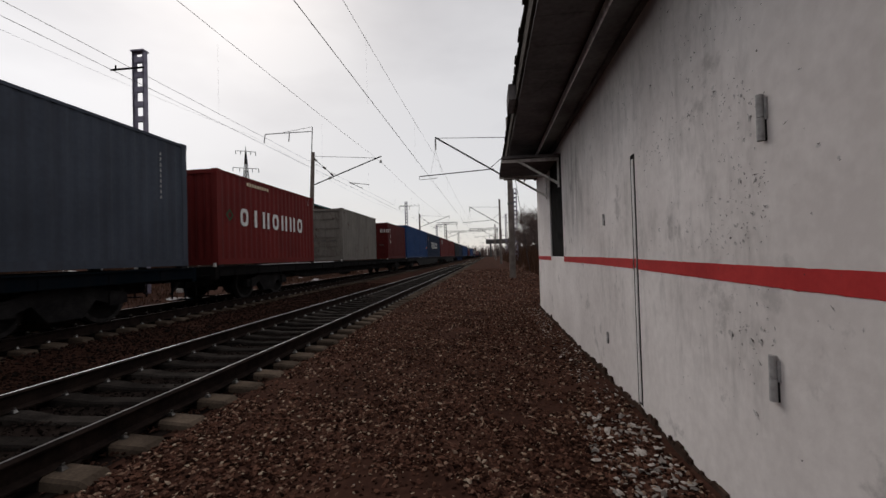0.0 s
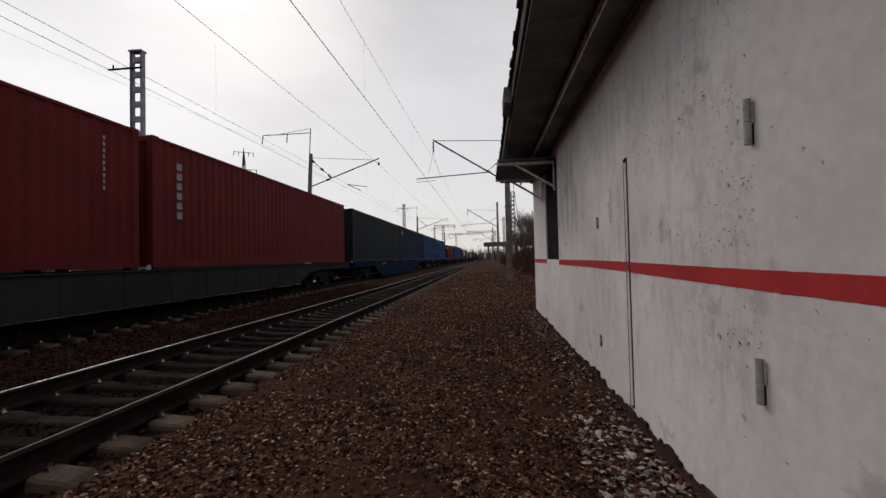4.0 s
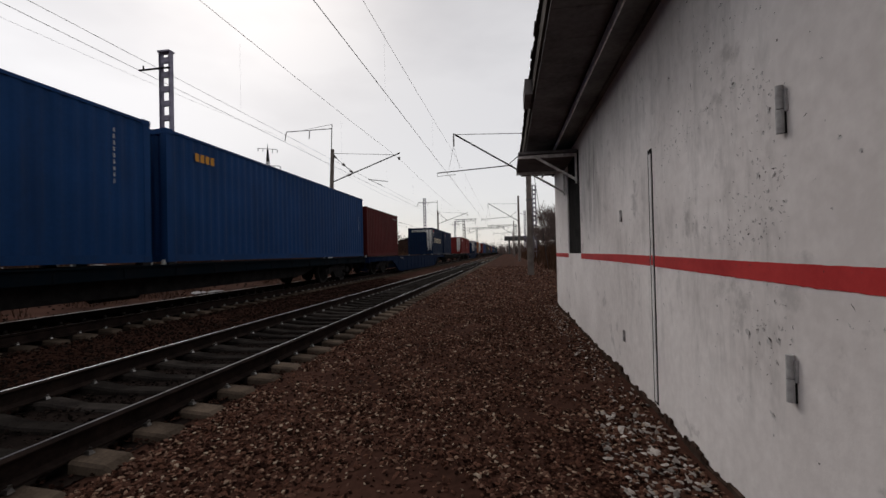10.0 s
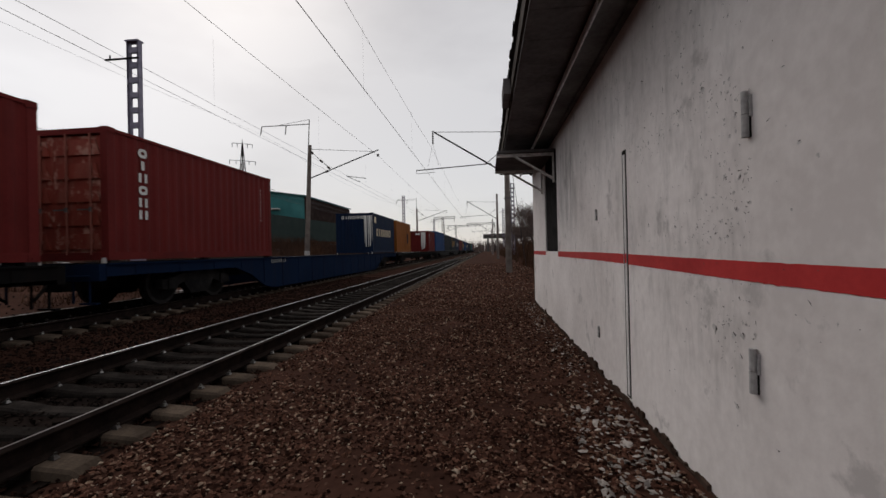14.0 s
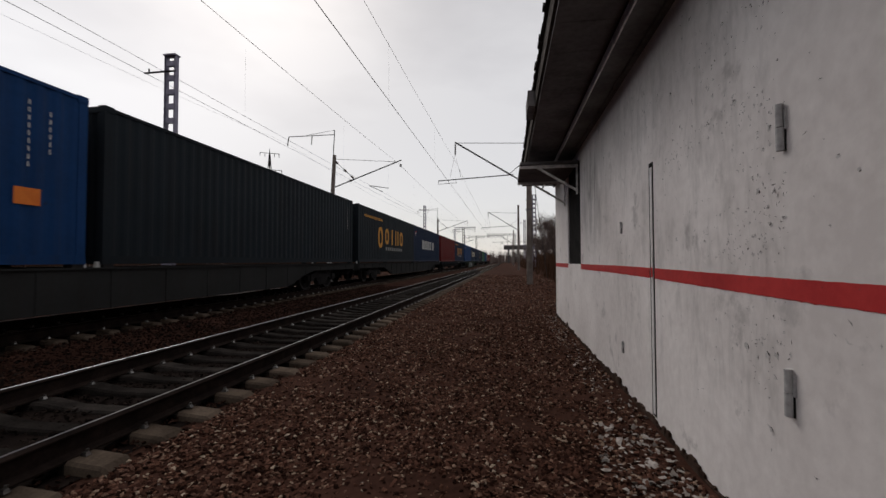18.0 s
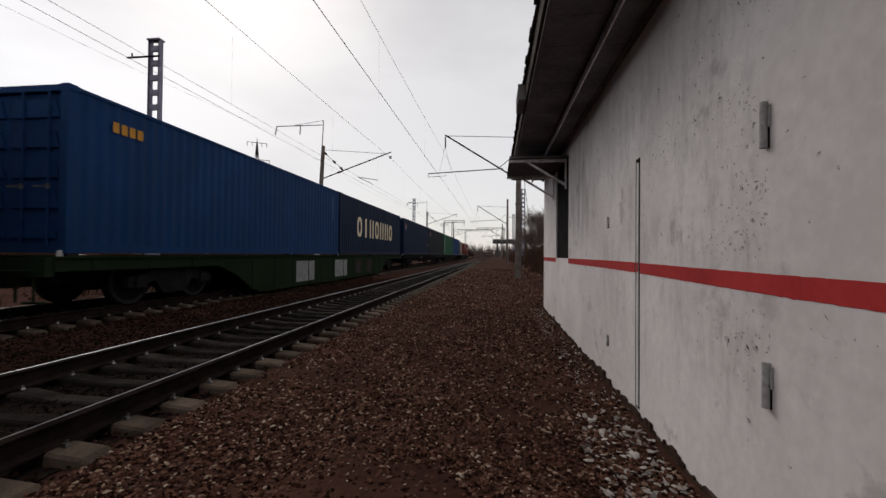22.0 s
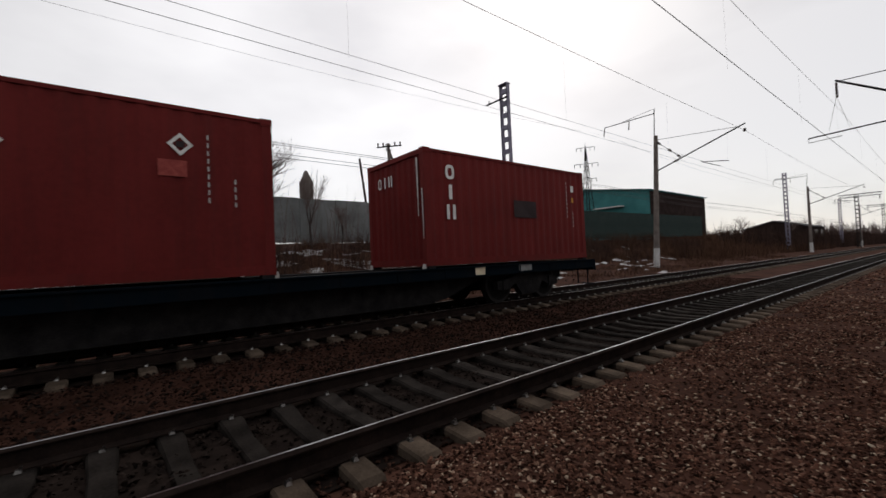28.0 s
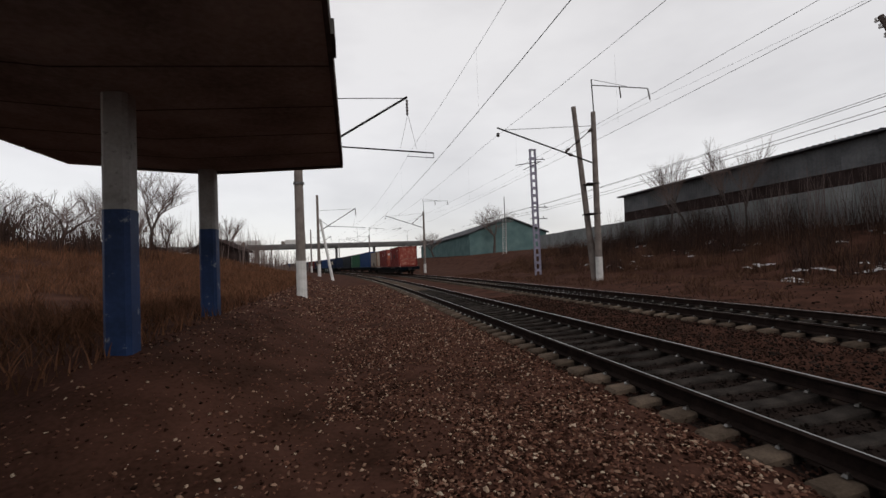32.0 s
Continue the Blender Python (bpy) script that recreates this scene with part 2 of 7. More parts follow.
M_DARKSEAM = surface("dark_seam", (0.012, 0.011, 0.011), (0.03, 0.028, 0.027), 5, 0.9, 0.1)
M_SOFFIT = surface("dark_soffit", (0.075, 0.068, 0.069), (0.165, 0.15, 0.15), 2.0, 0.9, 0.3, fine=20)
M_SOFFIT2 = surface("grey_soffit_board", (0.11, 0.106, 0.106), (0.21, 0.203, 0.20), 2.0, 0.85, 0.3, fine=20)
M_SLATE = surface("corrugated_roof_sheet", (0.04, 0.038, 0.038), (0.10, 0.095, 0.09), 3, 0.9, 0.3)
M_STEEL = surface("weathered_steel", (0.06, 0.058, 0.06), (0.16, 0.155, 0.155), 6, 0.6, 0.2, metal=0.5)
M_DARKSTEEL = surface("dark_painted_steel", (0.010, 0.0095, 0.010), (0.026, 0.024, 0.024), 5, 0.75, 0.2, spec=0.01)
M_LATTICE = surface("grey_blue_mast_paint", (0.15, 0.14, 0.19), (0.26, 0.245, 0.31), 5, 0.6, 0.2, metal=0.2)
M_POLE = surface("mast_concrete", (0.10, 0.084, 0.076), (0.19, 0.162, 0.148), 2.5, 0.9, 0.3, fine=30)
M_POLEWHITE = surface("whitewashed_mast_foot", (0.36, 0.35, 0.34), (0.55, 0.54, 0.53), 3, 0.85, 0.2)
M_HINGE = surface("grey_painted_hinge", (0.26, 0.25, 0.25), (0.48, 0.465, 0.46), 12, 0.7, 0.2)
M_WIRE = surface("wire", (0.02, 0.02, 0.022), (0.045, 0.045, 0.047), 5, 0.5, 0, metal=0.5)
M_INSUL = surface("insulator", (0.03, 0.022, 0.02), (0.07, 0.05, 0.045), 8, 0.3, 0)
M_COLWHITE = surface("column_whitewash", (0.22, 0.205, 0.195), (0.36, 0.34, 0.325), 2.2, 0.9, 0.4, fine=24, c3=(0.16, 0.15, 0.14), spots=0.36, spot_scale=7)
M_COLBLUE = surface("column_blue_paint", (0.008, 0.020, 0.060), (0.016, 0.038, 0.108), 2.5, 0.55, 0.3, fine=24, c3=(0.20, 0.215, 0.23), spots=0.355, spot_scale=5)
M_SLAB = surface("canopy_concrete", (0.055, 0.048, 0.044), (0.13, 0.116, 0.106), 1.8, 0.9, 0.4, fine=18)
M_CANOPY = surface("grimy_canopy_soffit", (0.17, 0.15, 0.138), (0.38, 0.34, 0.315), 0.8, 0.9, 0.3, fine=14)
M_TYRE = surface("wheel_steel", (0.007, 0.0066, 0.0066), (0.018, 0.0165, 0.0165), 7, 0.75, 0.2, spec=0.01)
M_TREAD = surface("worn_wheel_tread", (0.012, 0.011, 0.011), (0.03, 0.027, 0.027), 7, 0.6, 0.1, spec=0.08)
M_SHED = surface("grey_shed_sheet", (0.07, 0.071, 0.075), (0.128, 0.13, 0.135), 0.7, 0.8, 0.2, fine=8, own=True)
M_SHEDBROWN = surface("brown_shed_sheet", (0.018, 0.012, 0.011), (0.042, 0.029, 0.027), 0.8, 0.8, 0.2, fine=8)
M_FENCE = surface("grey_concrete_fence", (0.115, 0.120, 0.120), (0.20, 0.206, 0.206), 0.8, 0.9, 0.3, fine=9, own=True)
M_FENCEGREEN = surface("dark_green_fence_sheet", (0.009, 0.020, 0.018), (0.020, 0.036, 0.032), 0.8, 0.7, 0.2, fine=9)
M_TEAL = surface("teal_cladding", (0.022, 0.115, 0.12), (0.042, 0.17, 0.172), 0.5, 0.7, 0.1, fine=6)
M_GREENCLAD = surface("faded_green_cladding", (0.055, 0.095, 0.097), (0.10, 0.15, 0.15), 0.5, 0.75, 0.1, fine=6)
M_ROOFDARK = surface("dark_roofing", (0.05, 0.05, 0.055), (0.10, 0.10, 0.105), 1, 0.85, 0.2)
M_BRIDGE = surface("bridge_concrete", (0.055, 0.053, 0.054), (0.105, 0.102, 0.10), 0.3, 0.9, 0.2, fine=4)
M_BARK = surface("dark_bark", (0.035, 0.026, 0.024), (0.085, 0.068, 0.062), 5, 0.95, 0.4)
M_TWIG = surface("bare_twigs", (0.080, 0.060, 0.055), (0.155, 0.118, 0.108), 6, 0.95, 0)
M_SCRUB = surface("brown_scrub", (0.030, 0.015, 0.010), (0.105, 0.058, 0.038), 2, 0.95, 0, island=0.5)
M_GRASS = surface("dry_grass", (0.056, 0.027, 0.016), (0.138, 0.066, 0.038), 1.2, 0.95, 0, island=0.5)
M_SNOW = surface("dirty_snow", (0.28, 0.272, 0.272), (0.56, 0.55, 0.555), 1.5, 0.8, 0.4)
M_BUSH = surface("dark_bush_stems", (0.020, 0.012, 0.010), (0.055, 0.034, 0.028), 3, 0.95, 0, island=0.5)
M_ANGLE = surface("worn_white_angle", (0.46, 0.44, 0.43), (0.86, 0.84, 0.82), 14, 0.7, 0.3, metal=0.1, fine=60)
M_DIRT = surface("damp_wall_foot", (0.028, 0.018, 0.014), (0.075, 0.050, 0.039), 8, 0.95, 0.4)
M_GLASS = surface("dark_window_glass", (0.02, 0.022, 0.025), (0.04, 0.042, 0.046), 2, 0.12, 0)

# ---------------------------------------------------------------- mesh helpers
FACES = ((0, 3, 2, 1), (4, 5, 6, 7), (0, 1, 5, 4), (1, 2, 6, 5), (2, 3, 7, 6), (3, 0, 4, 7))


class Shape:
    """Collects faces for one mesh; every face carries a material slot."""

    def __init__(self):
        self.v, self.f, self.m = [], [], []

    def face(self, pts, slot=0):
        k = len(self.v)
        self.v += [tuple(p) for p in pts]
        self.f.append(tuple(range(k, k + len(pts))))
        self.m.append(slot)

    def box(self, c, s, slot=0, turn=None, taper=1.0):
        k = len(self.v)
        hx, hy, hz = s[0] / 2, s[1] / 2, s[2] / 2
        for z, q in ((-hz, 1.0), (hz, taper)):
            for x, y in ((-hx, -hy), (hx, -hy), (hx, hy), (-hx, hy)):
                p = Vector((x * q, y * q, z))
                if turn is not None:
                    p = turn @ p
                self.v.append((p[0] + c[0], p[1] + c[1], p[2] + c[2]))
        self.f += [tuple(k + i for i in f) for f in FACES]
        self.m += [slot] * 6
        return self

    def tube(self, a, b, r0, r1=None, n=8, slot=0, caps=True):
        a, b = Vector(a), Vector(b)
        r1 = r0 if r1 is None else r1
        d = (b - a)
        if d.length < 1e-6:
            return self
        d.normalize()
        u = d.orthogonal().normalized()
        w = d.cross(u)
        k = len(self.v)
        for p, r in ((a, r0), (b, r1)):
            for i in range(n):
                t = 2 * math.pi * i / n
                q = p + (u * math.cos(t) + w * math.sin(t)) * r
                self.v.append((q[0], q[1], q[2]))
        for i in range(n):
            j = (i + 1) % n
            self.f.append((k + i, k + j, k + n + j, k + n + i))
            self.m.append(slot)
        if caps:
            self.f += [tuple(k + n - 1 - i for i in range(n)), tuple(k + n + i for i in range(n))]
            self.m += [slot, slot]
        return self

    def sweep(self, sections, slot=0, closed=True, caps=True):
        """Joins equal rings of points by quads."""
        k, n = len(self.v), len(sections[0])
        for s in sections:
            self.v += [tuple(p) for p in s]
        for a in range(len(sections) - 1):
            for i in range(n if closed else n - 1):
                j = (i + 1) % n
                self.f.append((k + a * n + i, k + a * n + j, k + (a + 1) * n + j, k + (a + 1) * n + i))
                self.m.append(slot[i] if isinstance(slot, (list, tuple)) else slot)
        if caps and closed:
            s0 = slot[0] if isinstance(slot, (list, tuple)) else slot
            e = k + (len(sections) - 1) * n
            self.f += [tuple(k + n - 1 - i for i in range(n)), tuple(e + i for i in range(n))]
            self.m += [s0, s0]
        return self

    def mesh(self, name, *mats, smooth=False):
        me = bpy.data.meshes.new(name)
        me.from_pydata(self.v, [], self.f)
        for m in mats:
            me.materials.append(m)
        if len(mats) > 1:
            me.polygons.foreach_set("material_index", self.m)
        if smooth:
            me.polygons.foreach_set("use_smooth", [True] * len(self.f))
        me.update()
        return me


def part(name, shape, material, parent, label="", smooth=False):
    """Links a shape (or a ready mesh) as one mesh object under a thing."""
    me = shape
    if isinstance(shape, Shape):
        me = shape.mesh(name, *(material if isinstance(material, tuple) else (material,)), smooth=smooth)
    ob = new(name, me)
    ob.parent = parent
    if label:
        tagged(ob, label)
    return ob


def thing(name, label, category, group="", kind="", at=None):
    ob = new(name)
    ob.empty_display_size = 0.2
    if at is not None:
        ob.matrix_basis = at
    return tagged(ob, label, category, group, kind)


def recolour(ob, material):
    """Gives one copy of a shared mesh a paint of its own."""
    ob.material_slots[0].link = "OBJECT"
    ob.material_slots[0].material = material


# ---------------------------------------------------------------- plan
RAIL_Z = 0.18            # top of the near track's rails
NEAR_X, FAR_X = -3.716, -8.33
FAR_RISE = 0.073
CURVE_Y, CURVE_C = -6.0, 0.00165
WALL_X = 1.287


def bend(y):
    """Sideways shift of the line, which curves away behind the halt."""
    d = max(0.0, CURVE_Y - y)
    return CURVE_C * d * d / 2


def heading(y):
    """Turn of the line about z."""
    return math.atan(CURVE_C * max(0.0, CURVE_Y - y))


def smooth(a, b, x):
    t = min(1.0, max(0.0, (x - a) / (b - a)))
    return t * t * (3 - 2 * t)


PROFILE = [(-400, 6.0), (-60, 4.5), (-36, 3.3), (-27, 2.75), (-25, 2.35), (-20.5, 0.95), (-17, 0.40), (-14.3, 0.20), (-11.6, -0.05),
           (-10.2, 0.02), (-9.9, 0.04), (-6.7, 0.04), (-6.2, -0.02), (-5.4, -0.04), (-2.1, -0.02), (-1.2, -0.025), (0, -0.01), (400, 0.0)]


def ground_z(x, y):
    r = x - bend(y)
    z = float(np.interp(r, [p[0] for p in PROFILE], [p[1] for p in PROFILE]))
    if x > -0.5:
        back = smooth(-2.5, -6.0, y) if y < 0 else 0.0
        z += back * (0.72 * smooth(0.6, 3.0, r) + 1.3 * smooth(5.0, 16.0, r)) + 1.7 * smooth(7.0, 20.0, r) * smooth(-10, -30, y)
        front = smooth(11, 16, y) if y > 0 else 0.0
        z += front * (0.35 * smooth(1.8, 4.0, r) + 0.8 * smooth(4.0, 12.0, r))
    return z


def rough_z(x, y):
    """The ground with its small hollows and humps."""
    z = ground_z(x, y)
    if abs(x) < 40 and abs(y) < 80:
        z += 0.022 * noise.noise((x * 2.3, y * 2.3, 0)) + 0.02 * noise.noise((x * 0.6, y * 0.6, 4))
        if x < -16:
            z += 0.28 * noise.noise((x * 0.35, y * 0.35, 9)) + 0.12 * noise.noise((x * 1.3, y * 1.3, 2))
    return z

# ---------------------------------------------------------------- ground and tracks


def steps(*spans):
    out = []
    for a, b, s in spans:
        k = max(1, round((b - a) / s))
        out += [a + (b - a) * i / k for i in range(k)]
    return out + [spans[-1][1]]


def build_ground():
    xs = steps((-900, -100, 100), (-100, -30, 6), (-30, -11, 0.6), (-11, -2, 0.3), (-2, 4, 0.16), (4, 14, 0.6), (14, 60, 6), (60, 900, 120))
    ys = steps((-1500, -160, 120), (-160, -40, 4), (-40, -10, 0.8), (-10, 14, 0.18), (14, 50, 0.8), (50, 160, 4), (160, 1500, 120))
    v, f = [], []
    for y in ys:
        for x in xs:
            z = rough_z(x, y) - (0.10 if -9.45 < x - bend(y) < -7.2 or -4.85 < x - bend(y) < -2.6 else 0.045 if -11 < x - bend(y) < -2.5 else 0.0)
            v.append((x, y, z))
    n = len(xs)
    for j in range(len(ys) - 1):
        for i in range(n - 1):
            f.append((j * n + i, j * n + i + 1, (j + 1) * n + i + 1, (j + 1) * n + i))
    me = bpy.data.meshes.new("ground")
    me.from_pydata(v, [], f)
    me.materials.append(M_GROUND)
    me.polygons.foreach_set("use_smooth", [True] * len(f))
    tagged(new("ground", me), "brown gravelly ground rising to a bank", "ground", kind="structure")


build_ground()

RAIL_PROFILE = [(-0.075, 0.0), (0.075, 0.0), (0.075, 0.014), (0.012, 0.035), (0.010, 0.135), (0.037, 0.150), (0.036, 0.160), (0.017, 0.1762), (0.010, 0.18), (-0.010, 0.18), (-0.017, 0.1762), (-0.036, 0.160), (-0.037, 0.150), (-0.010, 0.135), (-0.012, 0.035), (-0.075, 0.014)]
SLEEPER_STEP = 0.475


def sleeper_mesh():
    s = Shape()
    ring = lambda x, w, h: [(x, -w, -0.16), (x, w, -0.16), (x, w * 0.94, h - 0.02), (x, w * 0.78, h), (x, -w * 0.78, h), (x, -w * 0.94, h - 0.02)]
    s.sweep([ring(-1.20, 0.100, -0.052), ring(-1.15, 0.116, -0.016), ring(-0.88, 0.116, 0.002)])
    s.sweep([ring(-0.88, 0.114, 0.001), ring(-0.62, 0.110, 0.003), ring(-0.30, 0.092, -0.035), ring(0.30, 0.092, -0.035), ring(0.62, 0.110, 0.003), ring(0.88, 0.114, 0.001)], 1, caps=False)
    s.sweep([ring(0.88, 0.116, 0.002), ring(1.15, 0.116, -0.016), ring(1.20, 0.100, -0.052)])
    return s


def build_track(name, cx, rise):
    track = thing(name, "railway track with steel rails on concrete sleepers", "railway track", kind="structure")
    ys = steps((-190, -40, 3), (-40, 30, 5), (30, 420, 60))
    for side in (-0.797, 0.797):
        s = Shape()
        slots = [1 if k == 8 or k == (7 if side < 0 else 9) else 0 for k in range(len(RAIL_PROFILE))]          # the running edge is polished
        s.sweep([[(cx + side + bend(y) + px, y, rise + pz) for px, pz in RAIL_PROFILE] for y in ys], slots)
        part("rail", s, (M_RAIL, M_RAILTOP), track)
    bed = Shape()
    for a, b in zip(ys, ys[1:]):
        bed.face([(cx - 1.02 + bend(a), a, rise - 0.075), (cx + 1.02 + bend(a), a, rise - 0.075), (cx + 1.02 + bend(b), b, rise - 0.075), (cx - 1.02 + bend(b), b, rise - 0.075)])
    part("ballast_bed", bed, M_BALLAST, track, "oily dark ballast between the rails")
    # clips beside each rail
    clips = Shape()
    rng = random.Random(5)
    for k in range(int(-60 / SLEEPER_STEP), int(90 / SLEEPER_STEP)):
        y = k * SLEEPER_STEP + 0.10
        for side in (-0.797, 0.797):
            for d in (-0.105, 0.105):
                clips.box((cx + bend(y) + side + d + rng.uniform(-0.01, 0.01), y, rise + 0.018), (0.055, 0.045, 0.022), taper=0.6)
                clips.tube((cx + bend(y) + side + d, y + 0.012, rise + 0.02), (cx + bend(y) + side + d, y + 0.012, rise + 0.045), 0.011, n=5)
    tagged(part("rail_clips", clips, M_CLIP, track), kind="stuff")
    return track


def build_sleepers(track, cx, rise, near_span):
    base = sleeper_mesh().mesh("sleeper", M_SLEEPER, M_OILY)
    far = Shape()
    rng = random.Random(11)
    for k in range(int(-150 / SLEEPER_STEP), int(160 / SLEEPER_STEP)):
        y = k * SLEEPER_STEP + 0.10
        turn = heading(y)
        m = Matrix.Translation((cx + bend(y) + rng.uniform(-0.02, 0.02), y, rise + rng.uniform(-0.008, 0.008))) @ Matrix.Rotation(turn + rng.uniform(-0.012, 0.012), 4, "Z")
        if near_span[0] < y < near_span[1]:
            ob = part("sleeper", base, None, track)
            ob.matrix_basis = m
        else:
            far.box((cx + bend(y), y, rise - 0.08), (2.40, 0.25, 0.16), turn=Matrix.Rotation(turn, 3, "Z"))
    tagged(part("distant_sleepers", far, M_SLEEPER, track), kind="stuff")


TRACK_NEAR = build_track("track_near", NEAR_X, 0.0)
TRACK_FAR = build_track("track_far", FAR_X, FAR_RISE)

# ---------------------------------------------------------------- halt building


def soffit_z(x):
    return 3.18 + 0.06 * abs(x - 2.9)


def build_building():
    house = thing("halt_building", "whitewashed halt building with a red stripe and overhanging roof", "building")
    y0, y1, top = -0.75, 10.68, 3.27
    wall = Shape()
    # front wall with a window niche, as butted blocks
    n0, n1, nz0, nz1 = 7.12, 8.55, 1.285, 3.06
    mid = WALL_X + 0.15
    wall.box((mid, (y0 + n0) / 2, 1.53), (0.3, n0 - y0, 3.56))
    wall.box((mid, (n1 + y1) / 2, 1.53), (0.3, y1 - n1, 3.56))
    wall.box((mid, (n0 + n1) / 2, (nz0 - 0.25) / 2), (0.3, n1 - n0, nz0 + 0.25))
    wall.box((mid, (n0 + n1) / 2, (nz1 + 3.31) / 2), (0.3, n1 - n0, 3.31 - nz1))
    part("front_wall", wall, M_WALL, house, "whitewashed plaster wall with chipped spots")
    # near-black panel set just inside the niche
    niche = Shape().box((WALL_X + 0.055, (n0 + n1) / 2, (nz0 + nz1) / 2), (0.06, n1 - n0, nz1 - nz0))
    part("boarded_window", niche, M_DARKSEAM, house, "dark panel in the window niche")
    for nm, c, s in (("end_wall", (2.95, y1 - 0.15, 1.53), (3.02, 0.3, 3.56)), ("end_wall", (2.95, y0 + 0.15, 1.53), (3.02, 0.3, 3.56)),
                     ("back_wall", (4.61, (y0 + y1) / 2, 1.53), (0.3, y1 - y0, 3.56))):
        part(nm, Shape().box(c, s), M_WALL, house)
    # painted stripe, with a wavering brushed edge
    rng = random.Random(3)
    ring = []
    y = y0
    while y < y1:
        if y < n0 - 0.02 or y > n1 + 0.02:
            dip = 0.034 * smooth(5.0, 1.3, y)
            a = 1.203 - dip + rng.uniform(-0.0014, 0.0014) - (0.004 if rng.random() < 0.04 else 0.0)
            b = 1.288 - dip * 0.8 + rng.uniform(-0.0012, 0.0012)
            ring.append((y, a, b))
        y += 0.025
    def stripe(x, lo, hi):
        s = Shape()
        ys_, as_, bs_ = [r[0] for r in ring], [r[1] for r in ring], [r[2] for r in ring]
        ends = [(e, float(np.interp(e, ys_, as_)), float(np.interp(e, ys_, bs_))) for e in (lo, hi)]
        run = [ends[0]] + [r for r in ring if lo + 0.01 < r[0] < hi - 0.01] + [ends[1]]
        s.sweep([[(x, y, b), (x, y, a)] for y, a, b in run], closed=False)
        part("red_stripe", s, M_RED, house, "red painted stripe with brushed edges")

    stripe(WALL_X - 0.003, y0, 0.62)
    stripe(WALL_X - 0.006, 0.6, 3.632)
    stripe(WALL_X - 0.006, 3.748, 4.68)
    part("red_stripe", Shape().box((WALL_X - 0.0085, 3.69, 1.243), (0.002, 0.046, 0.08)), M_RED, house)
    stripe(WALL_X - 0.003, 4.66, n0)
    stripe(WALL_X - 0.003, n1, y1)
    # double steel door, painted over with the wall
    for nm, ya, yb in (("door_leaf", 0.6, 3.632), ("door_leaf", 3.748, 4.68)):
        s = Shape().box((WALL_X - 0.0005, (ya + yb) / 2, 1.11), (0.006, yb - ya, 2.12))
        leaf = part(nm, s, M_WALL, house, "white painted steel door leaf")
    seam = Shape().box((WALL_X + 0.0015, 3.69, 1.11), (0.006, 0.114, 2.12))
    part("door_gap", seam, M_DARKSEAM, house)
    part("cover_strip", Shape().box((WALL_X - 0.0045, 3.69, 1.10), (0.006, 0.046, 2.06)), M_DOOR, house)
    for y, z, h, r in ((1.985, 1.925, 0.205, 0.0165), (1.972, 0.775, 0.20, 0.0165), (4.60, 1.69, 0.12, 0.011), (4.60, 0.435, 0.12, 0.011)):
        big = r > 0.02
        s = Shape().tube((WALL_X - r - 0.004, y, z - h / 2), (WALL_X - r - 0.004, y, z - 0.002), r, n=12)
        s.tube((WALL_X - r - 0.004, y, z + 0.002), (WALL_X - r - 0.004, y, z + h / 2), r * 0.94, n=12)
        hinge = part("hinge", s, M_HINGE, house, "welded steel hinge painted white")
        part("hinge_plate", Shape().box((WALL_X - 0.008, y - r - 0.004, z + h * 0.17), (0.012, 0.022 if big else 0.01, h * 0.46)), M_HINGE, hinge)
        # thin near-black strip along one side of the barrel
        part("weld_seam", Shape().box((WALL_X - 0.006, y - r * 0.7, z - h * 0.1), (0.010, 0.007, h * 0.82)), M_DARKSEAM, hinge, "thin dark strip beside the hinge")
    # roof slab with a shallow valley and a ragged sheet edge
    sx = [0.45, 1.0, 2.9, 4.75]
    ys = (-1.0, 11.0)
    roof = Shape()
    for a, b in zip(sx, sx[1:]):
        for zz, flip in ((0.0, False), (0.20, True)):
            q = [(a, ys[0], soffit_z(a) + zz), (b, ys[0], soffit_z(b) + zz), (b, ys[1], soffit_z(b) + zz), (a, ys[1], soffit_z(a) + zz)]
            roof.face(q if flip else q[::-1], 0)
        for y, rev in ((ys[0], False), (ys[1], True)):
            q = [(a, y, soffit_z(a)), (b, y, soffit_z(b)), (b, y, soffit_z(b) + 0.2), (a, y, soffit_z(a) + 0.2)]
            roof.face(q[::-1] if rev else q, 0)
    for x, rev in ((sx[0], False), (sx[-1], True)):
        q = [(x, ys[0], soffit_z(x)), (x, ys[0], soffit_z(x) + 0.2), (x, ys[1], soffit_z(x) + 0.2), (x, ys[1], soffit_z(x))]
        roof.face(q[::-1] if rev else q, 0)
    part("roof_slab", roof, M_SLAB, house, "dark stained concrete roof slab")
    # soffit boards between the slab's edge and the wall
    for k in range(23):
        y = -0.6 + k * 0.5
        z = soffit_z(0.72) - 0.022
        part("soffit_board", Shape().box((0.725, y + 0.25, z), (0.50, 0.492, 0.03)), M_SOFFIT, house)
    part("inner_soffit", Shape().box((1.135, 5.1, 3.262), (0.295, 11.4, 0.03)), M_SOFFIT2, house, "grey soffit board")
    part("edge_angle", Shape().box((0.985, 5.1, 3.205), (0.014, 11.4, 0.085)), M_ANGLE, house, "pale worn steel angle")
    part("cornice", Shape().box((1.262, 5.1, 3.235), (0.05, 11.4, 0.045)), M_SOFFIT2, house)
    s = Shape()
    y = -1.0
    while y < 10.95:
        w = rng.uniform(0.05, 0.16)
        s.box((0.445 + rng.uniform(-0.012, 0.012), y + w / 2, soffit_z(0.45) + 0.215 + rng.uniform(-0.01, 0.01)), (0.07, w, 0.03))
        y += w
